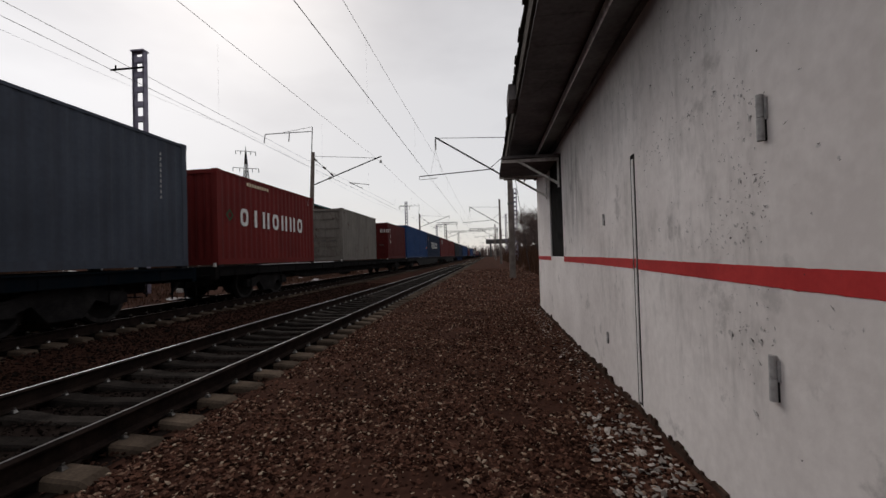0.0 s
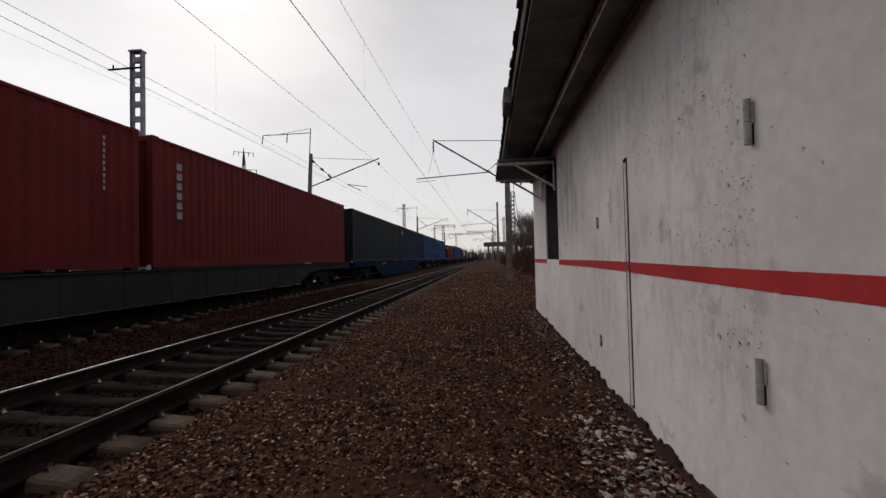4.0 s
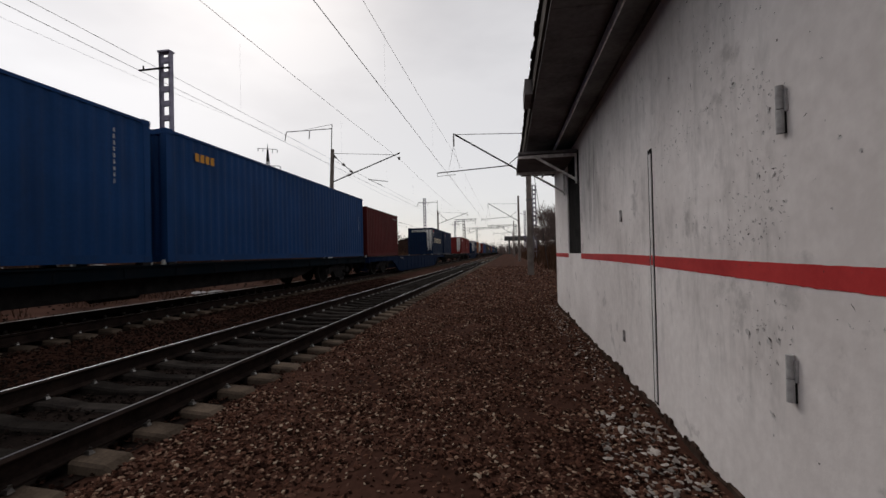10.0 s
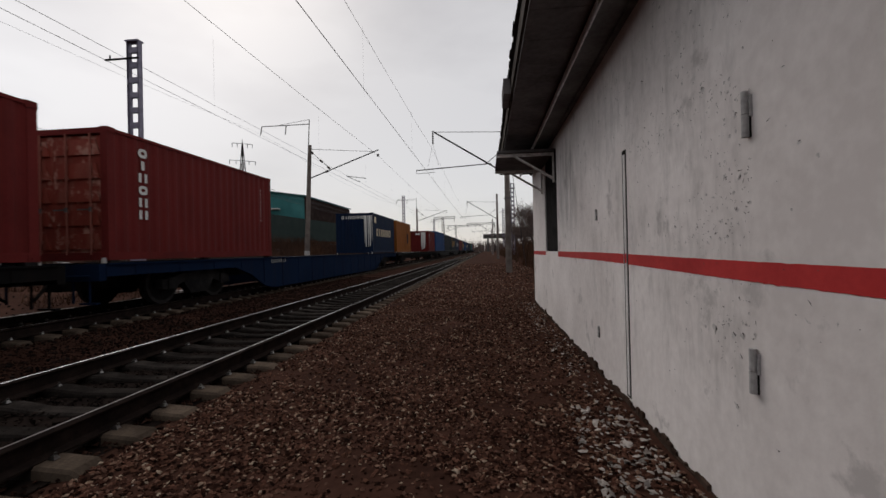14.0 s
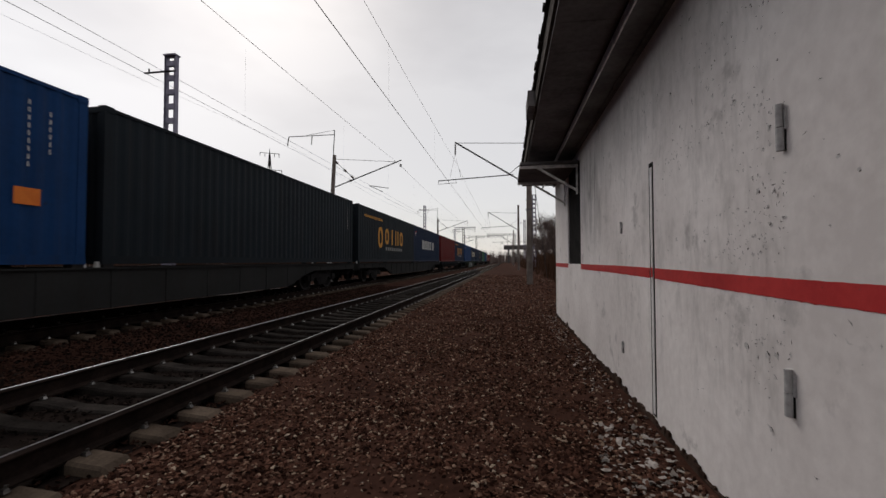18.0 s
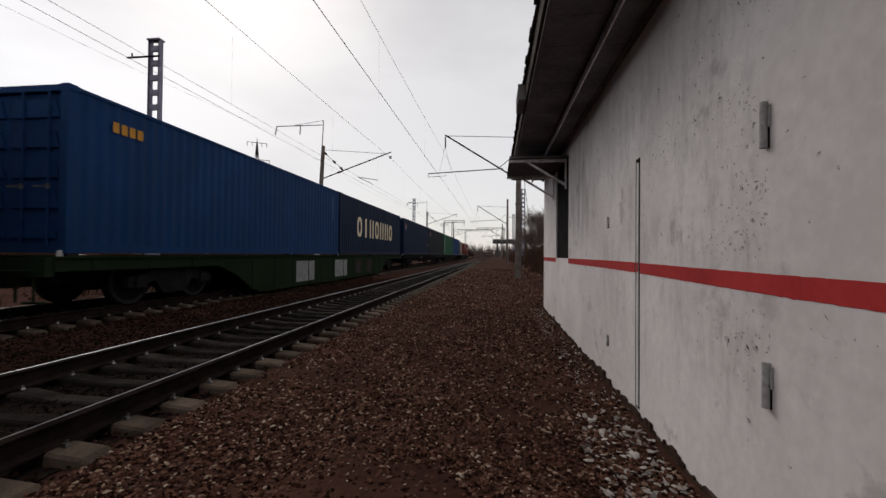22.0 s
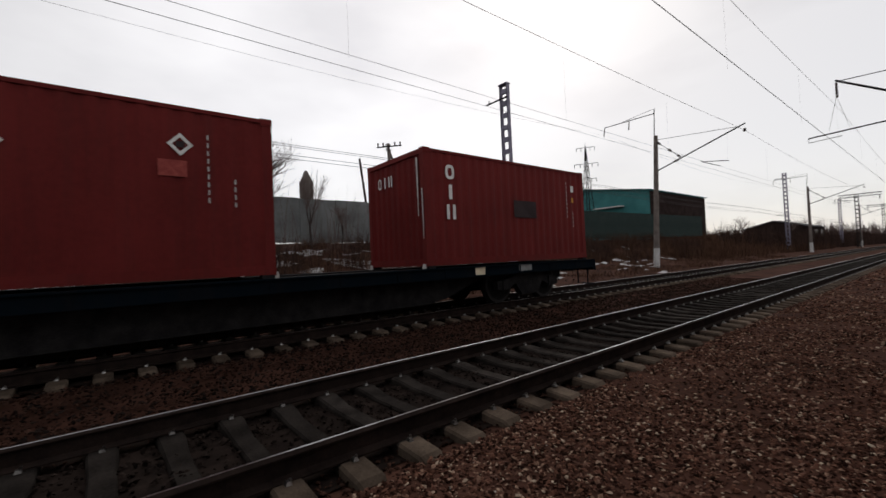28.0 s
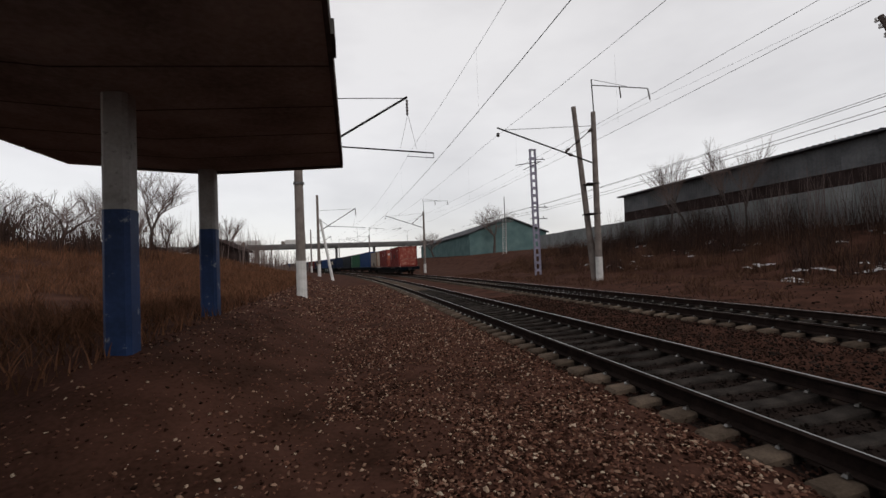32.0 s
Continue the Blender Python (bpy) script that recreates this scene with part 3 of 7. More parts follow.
    part("ragged_sheet_edge", s, M_SLATE, house)
    part("fascia_block", Shape().box((0.40, 5.6, 3.42), (0.09, 0.55, 0.20)), M_SOFFIT, house, "dark block on the roof edge")
    # chipped plaster: scabs of bare plaster with a painted edge shadow above them
    chips, bare = Shape(), Shape()

    def blot(shape, x, y, z, w, h, n, lo, tilt=0.0):
        ring = []
        c, d = math.cos(tilt), math.sin(tilt)
        for k in range(n):
            a, q = -2 * math.pi * (k + rng.uniform(-0.3, 0.3)) / n, rng.uniform(lo, 1.25)
            u, v = w * q * math.cos(a), h * q * math.sin(a)
            ring.append((x, y + u * c - v * d, z + u * d + v * c))
        for k in range(n):
            shape.face([(x, y, z), ring[k], ring[(k + 1) % n]])

    def chip(y, z, w, h):
        x = WALL_X - (0.0055 if 0.6 < y < 4.68 and z < 2.17 else 0.0015)
        tilt = rng.gauss(0.5, 0.8)
        kind = rng.random()
        if kind < 0.35:          # a pale scab with a dark sliver painted as its edge's shadow
            blot(bare, x, y, z, w * 1.7, h * 0.8, 11, 0.3, tilt)
            blot(chips, x - 0.0004, y - 0.7 * h * math.sin(tilt), z + 0.7 * h * math.cos(tilt), w * rng.uniform(0.7, 1.5), h * 0.26, 9, 0.15, tilt)
        elif kind < 0.75:          # a thin crack
            blot(chips, x, y, z, w * rng.uniform(0.6, 1.7), h * rng.uniform(0.22, 0.42), 9, 0.12, tilt)
        else:
            blot(chips, x, y, z, w * 0.45, h * 0.5, 9, 0.1, tilt)

    def allowed(y, z):
        return 0.12 < z < 3.12 and 1.3 < y < 10.6 and not (7.1 < y < 8.57 and z > 1.2) and not 1.12 < z < 1.31 and not (3.6 < y < 3.77 and z < 2.2)

    # cracked bands: centre along and up, spread along and up, count
    for cy, cz, ry, rz, n in ((2.18, 1.50, 0.16, 0.12, 72), (2.55, 1.42, 0.20, 0.09, 52), (2.12, 1.72, 0.10, 0.14, 40), (2.25, 2.10, 0.14, 0.14, 55), (2.7, 2.12, 0.28, 0.07, 46),
                              (3.25, 2.08, 0.22, 0.07, 40), (2.15, 2.62, 0.12, 0.16, 36), (2.6, 2.5, 0.10, 0.16, 32), (2.05, 2.95, 0.10, 0.12, 26), (2.9, 2.75, 0.25, 0.2, 26), (2.12, 1.02, 0.10, 0.14, 44),
                              (2.3, 0.95, 0.16, 0.16, 22), (3.5, 2.45, 0.4, 0.25, 26), (4.6, 2.0, 0.45, 0.3, 40), (5.5, 2.2, 0.5, 0.45, 60), (6.3, 1.9, 0.5, 0.6, 60), (4.4, 2.75, 0.8, 0.2, 24),
                              (3.0, 1.55, 0.45, 0.14, 30), (4.2, 1.5, 0.4, 0.2, 18), (1.62, 1.06, 0.10, 0.06, 9), (1.45, 2.2, 0.15, 0.3, 7), (3.0, 0.7, 0.9, 0.35, 20), (9.4, 1.8, 0.8, 0.7, 20), (1.75, 1.95, 0.18, 0.35, 9)):
        for k in range(n):
            y, z = rng.gauss(cy, ry), rng.gauss(cz, rz)
            if cy < 3 and cy > 2 and y < 1.97:
                y = 1.97 + (1.97 - y) * 0.5
            if allowed(y, z):
                big = 2.1 if rng.random() < 0.10 else 1.0
                chip(y, z, rng.uniform(0.0035, 0.0100) * big, rng.uniform(0.004, 0.0115) * big)
    # flakes and runs below the stripe's edges
    for k in range(46):
        y = rng.uniform(1.5, 6.8)
        if abs(y - 3.69) > 0.1:
            x = WALL_X - (0.0072 if y < 4.68 else 0.0042)
            blot(chips, x, y, rng.choice((1.186, 1.272)) - 0.034 * smooth(5.0, 1.3, y) + rng.uniform(-0.006, 0.006), rng.uniform(0.002, 0.008), rng.uniform(0.002, 0.005), 7, 0.2)
    crack = [(1.50, 0.36), (1.44, 0.34), (1.40, 0.315), (1.37, 0.305)]
    for (ya, za), (yb, zb) in zip(crack, crack[1:]):
        chips.face([(WALL_X - 0.006, ya, za), (WALL_X - 0.006, yb, zb), (WALL_X - 0.006, yb, zb + 0.006), (WALL_X - 0.006, ya, za + 0.004)])
    tagged(part("chipped_plaster", chips, M_FLECK_SHADE, house, "dark cracks in chipped whitewash and painted edge shadows"), kind="stuff")
    tagged(part("bare_plaster", bare, M_BARE, house, "grey scabs of bare plaster"), kind="stuff")
    foot = Shape()          # broken plaster and damp dirt at the foot of the wall
    y = 0.65
    while y < 10.6:
        w = rng.uniform(0.03, 0.12)
        z = ground_z(1.2, y)
        h = 0.02 + 0.13 * max(0.0, noise.noise((y * 2.6, 3.0, 0))) + rng.uniform(-0.015, 0.035)
        foot.box((WALL_X - 0.012, y + w / 2, z + h / 2 - 0.05), (0.026, w, h + 0.1), taper=rng.uniform(0.55, 0.9))
        y += w * 0.8
    tagged(part("wall_foot", foot, M_DIRT, house, "damp dirt and broken plaster edge"), kind="stuff")
    # small steel brackets at the far end
    for y in (7.35, 8.9):
        s = Shape().box((0.80, y, 2.98), (0.98, 0.05, 0.05))
        s.tube((0.62, y, 2.96), (1.28, y, 2.55), 0.022, n=6)
        s.box((1.275, y, 2.74), (0.024, 0.06, 0.5))
        part("bracket", s, M_ANGLE, house, "welded steel angle bracket")
    part("hood", Shape().box((0.80, 8.1, 3.03), (0.98, 1.7, 0.045)), M_SOFFIT, house, "dark sheet hood on brackets")


build_building()


def canopy_z(x):
    return 3.80 + 0.062 * abs(x - 3.45)


def build_canopy():
    """Open waiting canopy on columns, joined to the end of the halt."""
    c = thing("waiting_canopy", "concrete canopy on blue and white columns", "canopy")
    xs, ys = [0.64, 3.45, 6.1], (-10.35, -0.4)
    s = Shape()
    low = [(x, canopy_z(x)) for x in xs]
    prof = low + [(x, z + 0.22) for x, z in low[::-1]]
    s.sweep([[(x, y, z) for x, z in prof] for y in ys])
    part("slab", s, M_SLAB, c, "stained concrete canopy slab")
    for k in range(8):
        y = ys[0] + 0.65 + k * 1.24
        b = Shape()
        for xa, xb in zip(xs, xs[1:]):
            b.face([(xa, y - 0.6, canopy_z(xa) - 0.012), (xa, y + 0.6, canopy_z(xa) - 0.012), (xb, y + 0.6, canopy_z(xb) - 0.012), (xb, y - 0.6, canopy_z(xb) - 0.012)])
        part("soffit_panel", b, M_CANOPY, c)
    beam = Shape()
    for xa, xb in ((0.645, 3.45), (3.45, 5.0)):
        za, zb = canopy_z(xa), canopy_z(xb)
        beam.sweep([[(xa, -10.37, za - 0.04), (xa, -10.20, za - 0.04), (xa, -10.20, za + 0.24), (xa, -10.37, za + 0.24)], [(xb, -10.37, zb - 0.04), (xb, -10.20, zb - 0.04), (xb, -10.20, zb + 0.24), (xb, -10.37, zb + 0.24)]])
    part("edge_beam", beam, M_SLAB, c, "downstand along the end of the slab")
    lip = canopy_z(0.64)
    part("edge_lip", Shape().box((0.668, -5.4, lip + 0.09), (0.05, 9.7, 0.28)), M_SLAB, c, "rough concrete lip along the slab's edge")
    part("edge_patch", Shape().box((0.63, -4.9, canopy_z(0.64) + 0.06), (0.05, 0.5, 0.16)), M_SLATE, c, "pale patch on the slab's edge")
    for x, y in ((3.20, -6.12), (3.45, -10.1)):
        gz = ground_z(x, y)
        paint_z = gz + (1.70 if y > -8 else 1.82)
        h = 0.142 if y > -8 else 0.155
        ring = lambda z, q: [(x - q + 0.045, y - q, z), (x + q - 0.045, y - q, z), (x + q, y - q + 0.045, z), (x + q, y + q - 0.045, z),
                             (x + q - 0.045, y + q, z), (x - q + 0.045, y + q, z), (x - q, y + q - 0.045, z), (x - q, y - q + 0.045, z)]
        col = part("column", Shape().sweep([ring(gz - 0.3, h), ring(canopy_z(x) - 0.01, h)]), M_COLWHITE, c, "square whitewashed column")
        part("blue_paint", Shape().sweep([ring(gz - 0.3, h + 0.004), ring(paint_z, h + 0.004)]), M_COLBLUE, col, "flaking blue paint")


build_canopy()

# ---------------------------------------------------------------- train
TRAIN_V, TRAIN_A = 16.356, -0.00392
DECK_Z = 1.295


def travelled(t):
    return TRAIN_V * t + TRAIN_A * t * t


def paint(name, c, dirt=(0.05, 0.035, 0.03), spots=0.27, streak=0.55):
    c = tuple(v * (0.45 if max(c) > 0.14 else 0.33) for v in c)
    d = tuple(v * 0.72 for v in c)
    dirt = tuple(v * 0.5 for v in dirt)
    m = surface(name, d, c, 0.9, 0.65, 0.12, fine=14, c3=dirt, spots=spots, spot_scale=2.6, depth=0.004, spec=0.01 if "wagon" in name else 0.07, own=True)
    return add_streaks(m, tuple(0.5 * a + 0.35 * b for a, b in zip(dirt, c)), (3.2, 3.2, 0.28), streak, own=True)


P = {
    # door_red: faded patches over a base lightened for sunlight on the doors
    "frame_cream": paint("rust_brown_frame_paint", (0.26, 0.15, 0.105)), "door_cream": paint("weathered_grey_door_paint", (0.44, 0.39, 0.32), dirt=(0.16, 0.09, 0.06), spots=0.42, streak=0.9), "bar_red": paint("worn_pink_bar_paint", (0.62, 0.22, 0.17)), "door_red": paint("faded_red_door_paint", (0.50, 0.105, 0.075), dirt=(0.74, 0.40, 0.32), spots=0.42, streak=0.8), "red": paint("red_container_paint", (0.23, 0.026, 0.025)), "brick": paint("brick_red_container_paint", (0.30, 0.039, 0.036)),
    "maroon": paint("maroon_container_paint", (0.16, 0.020, 0.020)), "blue": paint("blue_container_paint", (0.018, 0.085, 0.27)),
    "navy": paint("navy_container_paint", (0.016, 0.045, 0.125)), "slate": paint("slate_container_paint", (0.035, 0.048, 0.062)),
    "grey": paint("grey_blue_container_paint", (0.125, 0.145, 0.19)), "silver": paint("rust_stained_grey_container_paint", (0.36, 0.33, 0.30), dirt=(0.12, 0.07, 0.05), spots=0.36, streak=0.8),
    "cream": paint("weathered_cream_container_paint", (0.58, 0.50, 0.42), dirt=(0.30, 0.17, 0.105), spots=0.34, streak=1.0),
    "green": paint("green_container_paint", (0.045, 0.20, 0.10)), "orange": paint("orange_container_paint", (0.50, 0.17, 0.035)),
    "w_black": paint("black_wagon_paint", (0.030, 0.029, 0.030)), "w_blue": paint("blue_wagon_paint", (0.022, 0.050, 0.13)),
    "w_grey": paint("grey_wagon_paint", (0.085, 0.085, 0.085)), "w_dark": paint("dark_blue_wagon_paint", (0.011, 0.021, 0.032)),
    "w_green": paint("green_wagon_paint", (0.045, 0.075, 0.04)),
    "white": surface("white_marking", (0.50, 0.49, 0.47), (0.66, 0.65, 0.63), 4, 0.7, 0.1, fine=30),
    "yellow": surface("yellow_marking", (0.38, 0.17, 0.022), (0.50, 0.24, 0.035), 4, 0.7, 0.1),
    "label": surface("orange_label", (0.55, 0.13, 0.02), (0.66, 0.18, 0.03), 4, 0.7, 0.1),
    "dimred": surface("faded_red_label", (0.20, 0.03, 0.025), (0.28, 0.06, 0.05), 14, 0.7, 0.1, fine=40), "tan": surface("cream_marking", (0.56, 0.47, 0.33), (0.68, 0.58, 0.42), 4, 0.7, 0.1),
    "dim": surface("faded_marking", (0.15, 0.15, 0.15), (0.24, 0.24, 0.24), 4, 0.7, 0.1),
    "faded": surface("worn_white_marking", (0.30, 0.29, 0.28), (0.48, 0.47, 0.45), 4, 0.7, 0.1, fine=30), "redlabel": surface("red_label", (0.34, 0.035, 0.02), (0.44, 0.055, 0.03), 4, 0.7, 0.1),
    "patch": surface("dark_patch", (0.03, 0.022, 0.024), (0.05, 0.04, 0.04), 2, 0.8, 0.1),
}
HALF = 1.219


def wave(a, b, pitch, depth):
    """Points across a corrugated sheet from a to b: along, in."""
    n = max(2, round((b - a) / pitch))
    p = (b - a) / n
    pts = []
    for i in range(n):
        o = a + i * p
        pts += [(o, 0.0), (o + 0.26 * p, 0.0), (o + 0.5 * p, depth), (o + 0.76 * p, depth)]
    return pts + [(b, 0.0)]


def container_meshes(length, height):
    """Shared meshes of one container size: its length runs along y, its floor is z = 0."""
    hl = length / 2
    body = Shape()
    pts = wave(-hl + 0.15, hl - 0.15, 0.275, 0.021)
    for sx in (-1, 1):
        x0 = sx * (HALF - 0.012)
        for (a, d0), (b, d1) in zip(pts, pts[1:]):
            q = [(x0 - sx * d0, a, 0.15), (x0 - sx * d1, b, 0.15), (x0 - sx * d1, b, height - 0.07), (x0 - sx * d0, a, height - 0.07)]
            body.face(q if sx > 0 else q[::-1])
    pts = wave(-HALF + 0.12, HALF - 0.12, 0.24, 0.04)
    for (a, d0), (b, d1) in zip(pts, pts[1:]):
        body.face([(a, -hl + 0.02 + d0, 0.15), (b, -hl + 0.02 + d1, 0.15), (b, -hl + 0.02 + d1, height - 0.1), (a, -hl + 0.02 + d0, height - 0.1)])
    body.face([(-HALF + 0.03, -hl + 0.03, height - 0.03), (HALF - 0.03, -hl + 0.03, height - 0.03), (HALF - 0.03, hl - 0.03, height - 0.03), (-HALF + 0.03, hl - 0.03, height - 0.03)])
    body.face([(-HALF + 0.03, -hl + 0.03, 0.13), (-HALF + 0.03, hl - 0.03, 0.13), (HALF - 0.03, hl - 0.03, 0.13), (HALF - 0.03, -hl + 0.03, 0.13)])
    frame_ = Shape()
    for sx in (-1, 1):
        frame_.box((sx * (HALF - 0.03), 0, height - 0.045), (0.06, length - 0.3, 0.06))
        frame_.box((sx * (HALF - 0.03), 0, 0.085), (0.06, length - 0.3, 0.15))
        for sy in (-1, 1):
            frame_.box((sx * (HALF - 0.075), sy * (hl - 0.075), height / 2), (0.15, 0.15, height - 0.24))
    for sy in (-1, 1):
        frame_.box((0, sy * (hl - 0.05), height - 0.07), (2 * HALF - 0.3, 0.1, 0.11))
        frame_.box((0, sy * (hl - 0.05), 0.085), (2 * HALF - 0.3, 0.1, 0.15))
    cast = Shape().box((0, 0, 0), (0.165, 0.18, 0.12))
    cast.box((0.075, 0, 0), (0.03, 0.08, 0.07), taper=0.8)
    door = Shape()
    w = HALF - 0.14
    door.box((0, 0, 0), (w, 0.04, height - 0.30))
    heights = []
    for z in (-0.4, -0.2, 0.0, 0.2, 0.4):          # pressed panels, proud of the leaf
        heights.append(z * (height - 0.3))
    panel = Shape().box((0, 0.026, 0), (w - 0.12, 0.06, 0.30), taper=0.8)
    bar = Shape().tube((0, 0, -(height - 0.3) / 2 - 0.03), (0, 0, (height - 0.3) / 2 + 0.03), 0.019, n=8)
    for z in (-0.40, -0.14, 0.14, 0.40):
        bar.box((0, -0.01, z * (height - 0.3)), (0.07, 0.03, 0.07))
    handle = Shape().box((0.13, 0.015, 0), (0.30, 0.012, 0.03)).box((0, 0.01, 0), (0.05, 0.03, 0.09))
    return {"body": body.mesh("body", P["red"]), "frame": frame_.mesh("frame", P["red"]), "cast": cast.mesh("corner_casting", P["red"]),
            "panel": panel.mesh("door_panel", P["red"]), "heights": heights, "door": door.mesh("door", P["red"]), "bar": bar.mesh("locking_bar", M_STEEL), "handle": handle.mesh("door_handle", M_STEEL), "h": height, "l": length}


SIZES = {20: container_meshes(6.058, 2.591), 40: container_meshes(12.192, 2.896)}


PLATES = {}


def plate_mesh(w, h, colour, form):
    """A painted plate in the y-z plane that faces +x: a bar or a diamond."""
    key = (round(w, 3), round(h, 3), colour, form)
    if key not in PLATES:
        s = Shape()
        if form == "diamond":
            r = w * 0.62
            q = r * 0.62
            for a in range(4):          # a hollow diamond
                ends = [(0, -1), (1, 0), (0, 1), (-1, 0)]
                (ay, az), (by, bz) = ends[a], ends[(a + 1) % 4]
                s.face([(0, ay * q, az * q), (0, ay * r, az * r), (0, by * r, bz * r), (0, by * q, bz * q)])
        elif form == "disc":
            s.face([(0, w / 2 * math.cos(2 * math.pi * i / 18), w / 2 * math.sin(2 * math.pi * i / 18)) for i in range(18)])
        elif form == "half":
            s.face([(0, w / 2 * math.cos(math.pi * i / 10), -w / 2 * math.sin(math.pi * i / 10)) for i in range(10, -1, -1)])
        elif form == "drip":          # a run of paint that thins downwards
            s.face([(0, -w * 0.20, -h / 2), (0, w * 0.24, -h / 2), (0, w * 0.40, -h * 0.1), (0, w * 0.48, h / 2), (0, -w * 0.5, h / 2), (0, -w * 0.34, h * 0.05)])
        elif form == "tooth":
            s.face([(0, 0, -h / 2), (0, w / 2, h * 0.1), (0, w / 2, h / 2), (0, -w / 2, h / 2), (0, -w / 2, h * 0.1)])
        elif form == "n":          # two upright bars
            for y in (-1, 1):
                s.face([(0, y * w * 0.34 - w * 0.16, -h / 2), (0, y * w * 0.34 + w * 0.16, -h / 2), (0, y * w * 0.34 + w * 0.16, h / 2), (0, y * w * 0.34 - w * 0.16, h / 2)])
        elif form == "i":          # one upright bar
            s.face([(0, -w * 0.18, -h / 2), (0, w * 0.18, -h / 2), (0, w * 0.18, h / 2), (0, -w * 0.18, h / 2)])
        elif form == "o":          # a rounded ring
            n, k = 20, 0.27 * w
            turn = lambda f, a: math.copysign(abs(f(a)) ** 0.7, f(a))
            out = [(w / 2 * turn(math.cos, a), h / 2 * turn(math.sin, a)) for a in (2 * math.pi * (i + 0.5) / n for i in range(n))]
            inn = [(y * (1 - 2 * k / w), z * (1 - 2 * k / h)) for y, z in out]
            for i in range(n):
                j = (i + 1) % n
                s.face([(0, *inn[i]), (0, *out[i]), (0, *out[j]), (0, *inn[j])])
        else:
            s.face([(0, -w / 2, -h / 2), (0, w / 2, -h / 2), (0, w / 2, h / 2), (0, -w / 2, h / 2)])
        PLATES[key] = s.mesh("marking", P[colour])
    return PLATES[key]


def letters(spec, owner, base):
    """Plain letter-sized marks on a side: (along, up, width, height, count, gap, colour, upright)."""
    along, up, w, h, count, gap, colour, upright = spec
    form = upright if upright in ("diamond", "tooth", "drip") else "bar"
    bold = form == "bar" and colour not in ("dim", "patch") and w < 1.0 and (h > 0.18 and count > 2 and w > 0.15 or h > 0.7 and w > 0.5)
    if colour == "redlabel" and w > 0.3 and count == 1:          # a round badge, red over white, with a line of small writing
        for form, size, tint, lift, dz in (("disc", w * 0.8, "redlabel", 0.0, 0.1 * h), ("half", w * 0.66, "white", 0.002, 0.02 * h), ("bar", w * 1.15, "faded", 0.0, -0.62 * h)):
            part("marking", plate_mesh(size, h * 0.1, tint, form), None, owner).matrix_basis = base @ Matrix.Translation((lift, along, up + dz))
        return
    if h > 1.9 and count == 4:          # spilt paint in runs of uneven length
        for dy, q, f in ((0.0, 0.4, 0.88), (0.09, 1.2, 1.0), (0.24, 0.7, 1.0), (0.36, 1.2, 0.97), (0.49, 0.5, 0.8)):
            part("marking", plate_mesh(w * q, h * f, colour, "drip"), None, owner).matrix_basis = base @ Matrix.Translation((0, along + dy - 0.05, up + h * (1 - f) / 2))
        return
    for k in range(count):
        y = along if upright in (False, "tooth") and not k else along + k * (w + gap) if upright in (False, "tooth") else along
        z = up - k * (h + gap) if upright is True else up
        if bold:          # tall marks: a run of plain bars and rings
            form = "oinonno"[k % 7] if count != 5 else "nonno"[k] if w < 0.7 else "nnioo"[k]
        part("marking", plate_mesh(w, h, colour, form), None, owner).matrix_basis = base @ Matrix.Translation((0, y, z))
    if form == "diamond" and colour == "white":
        part("marking", plate_mesh(w * 0.4, h * 0.35, "patch", "bar"), None, owner).matrix_basis = base @ Matrix.Translation((0.002, along, up))


MOVING = []
WAGONS = []


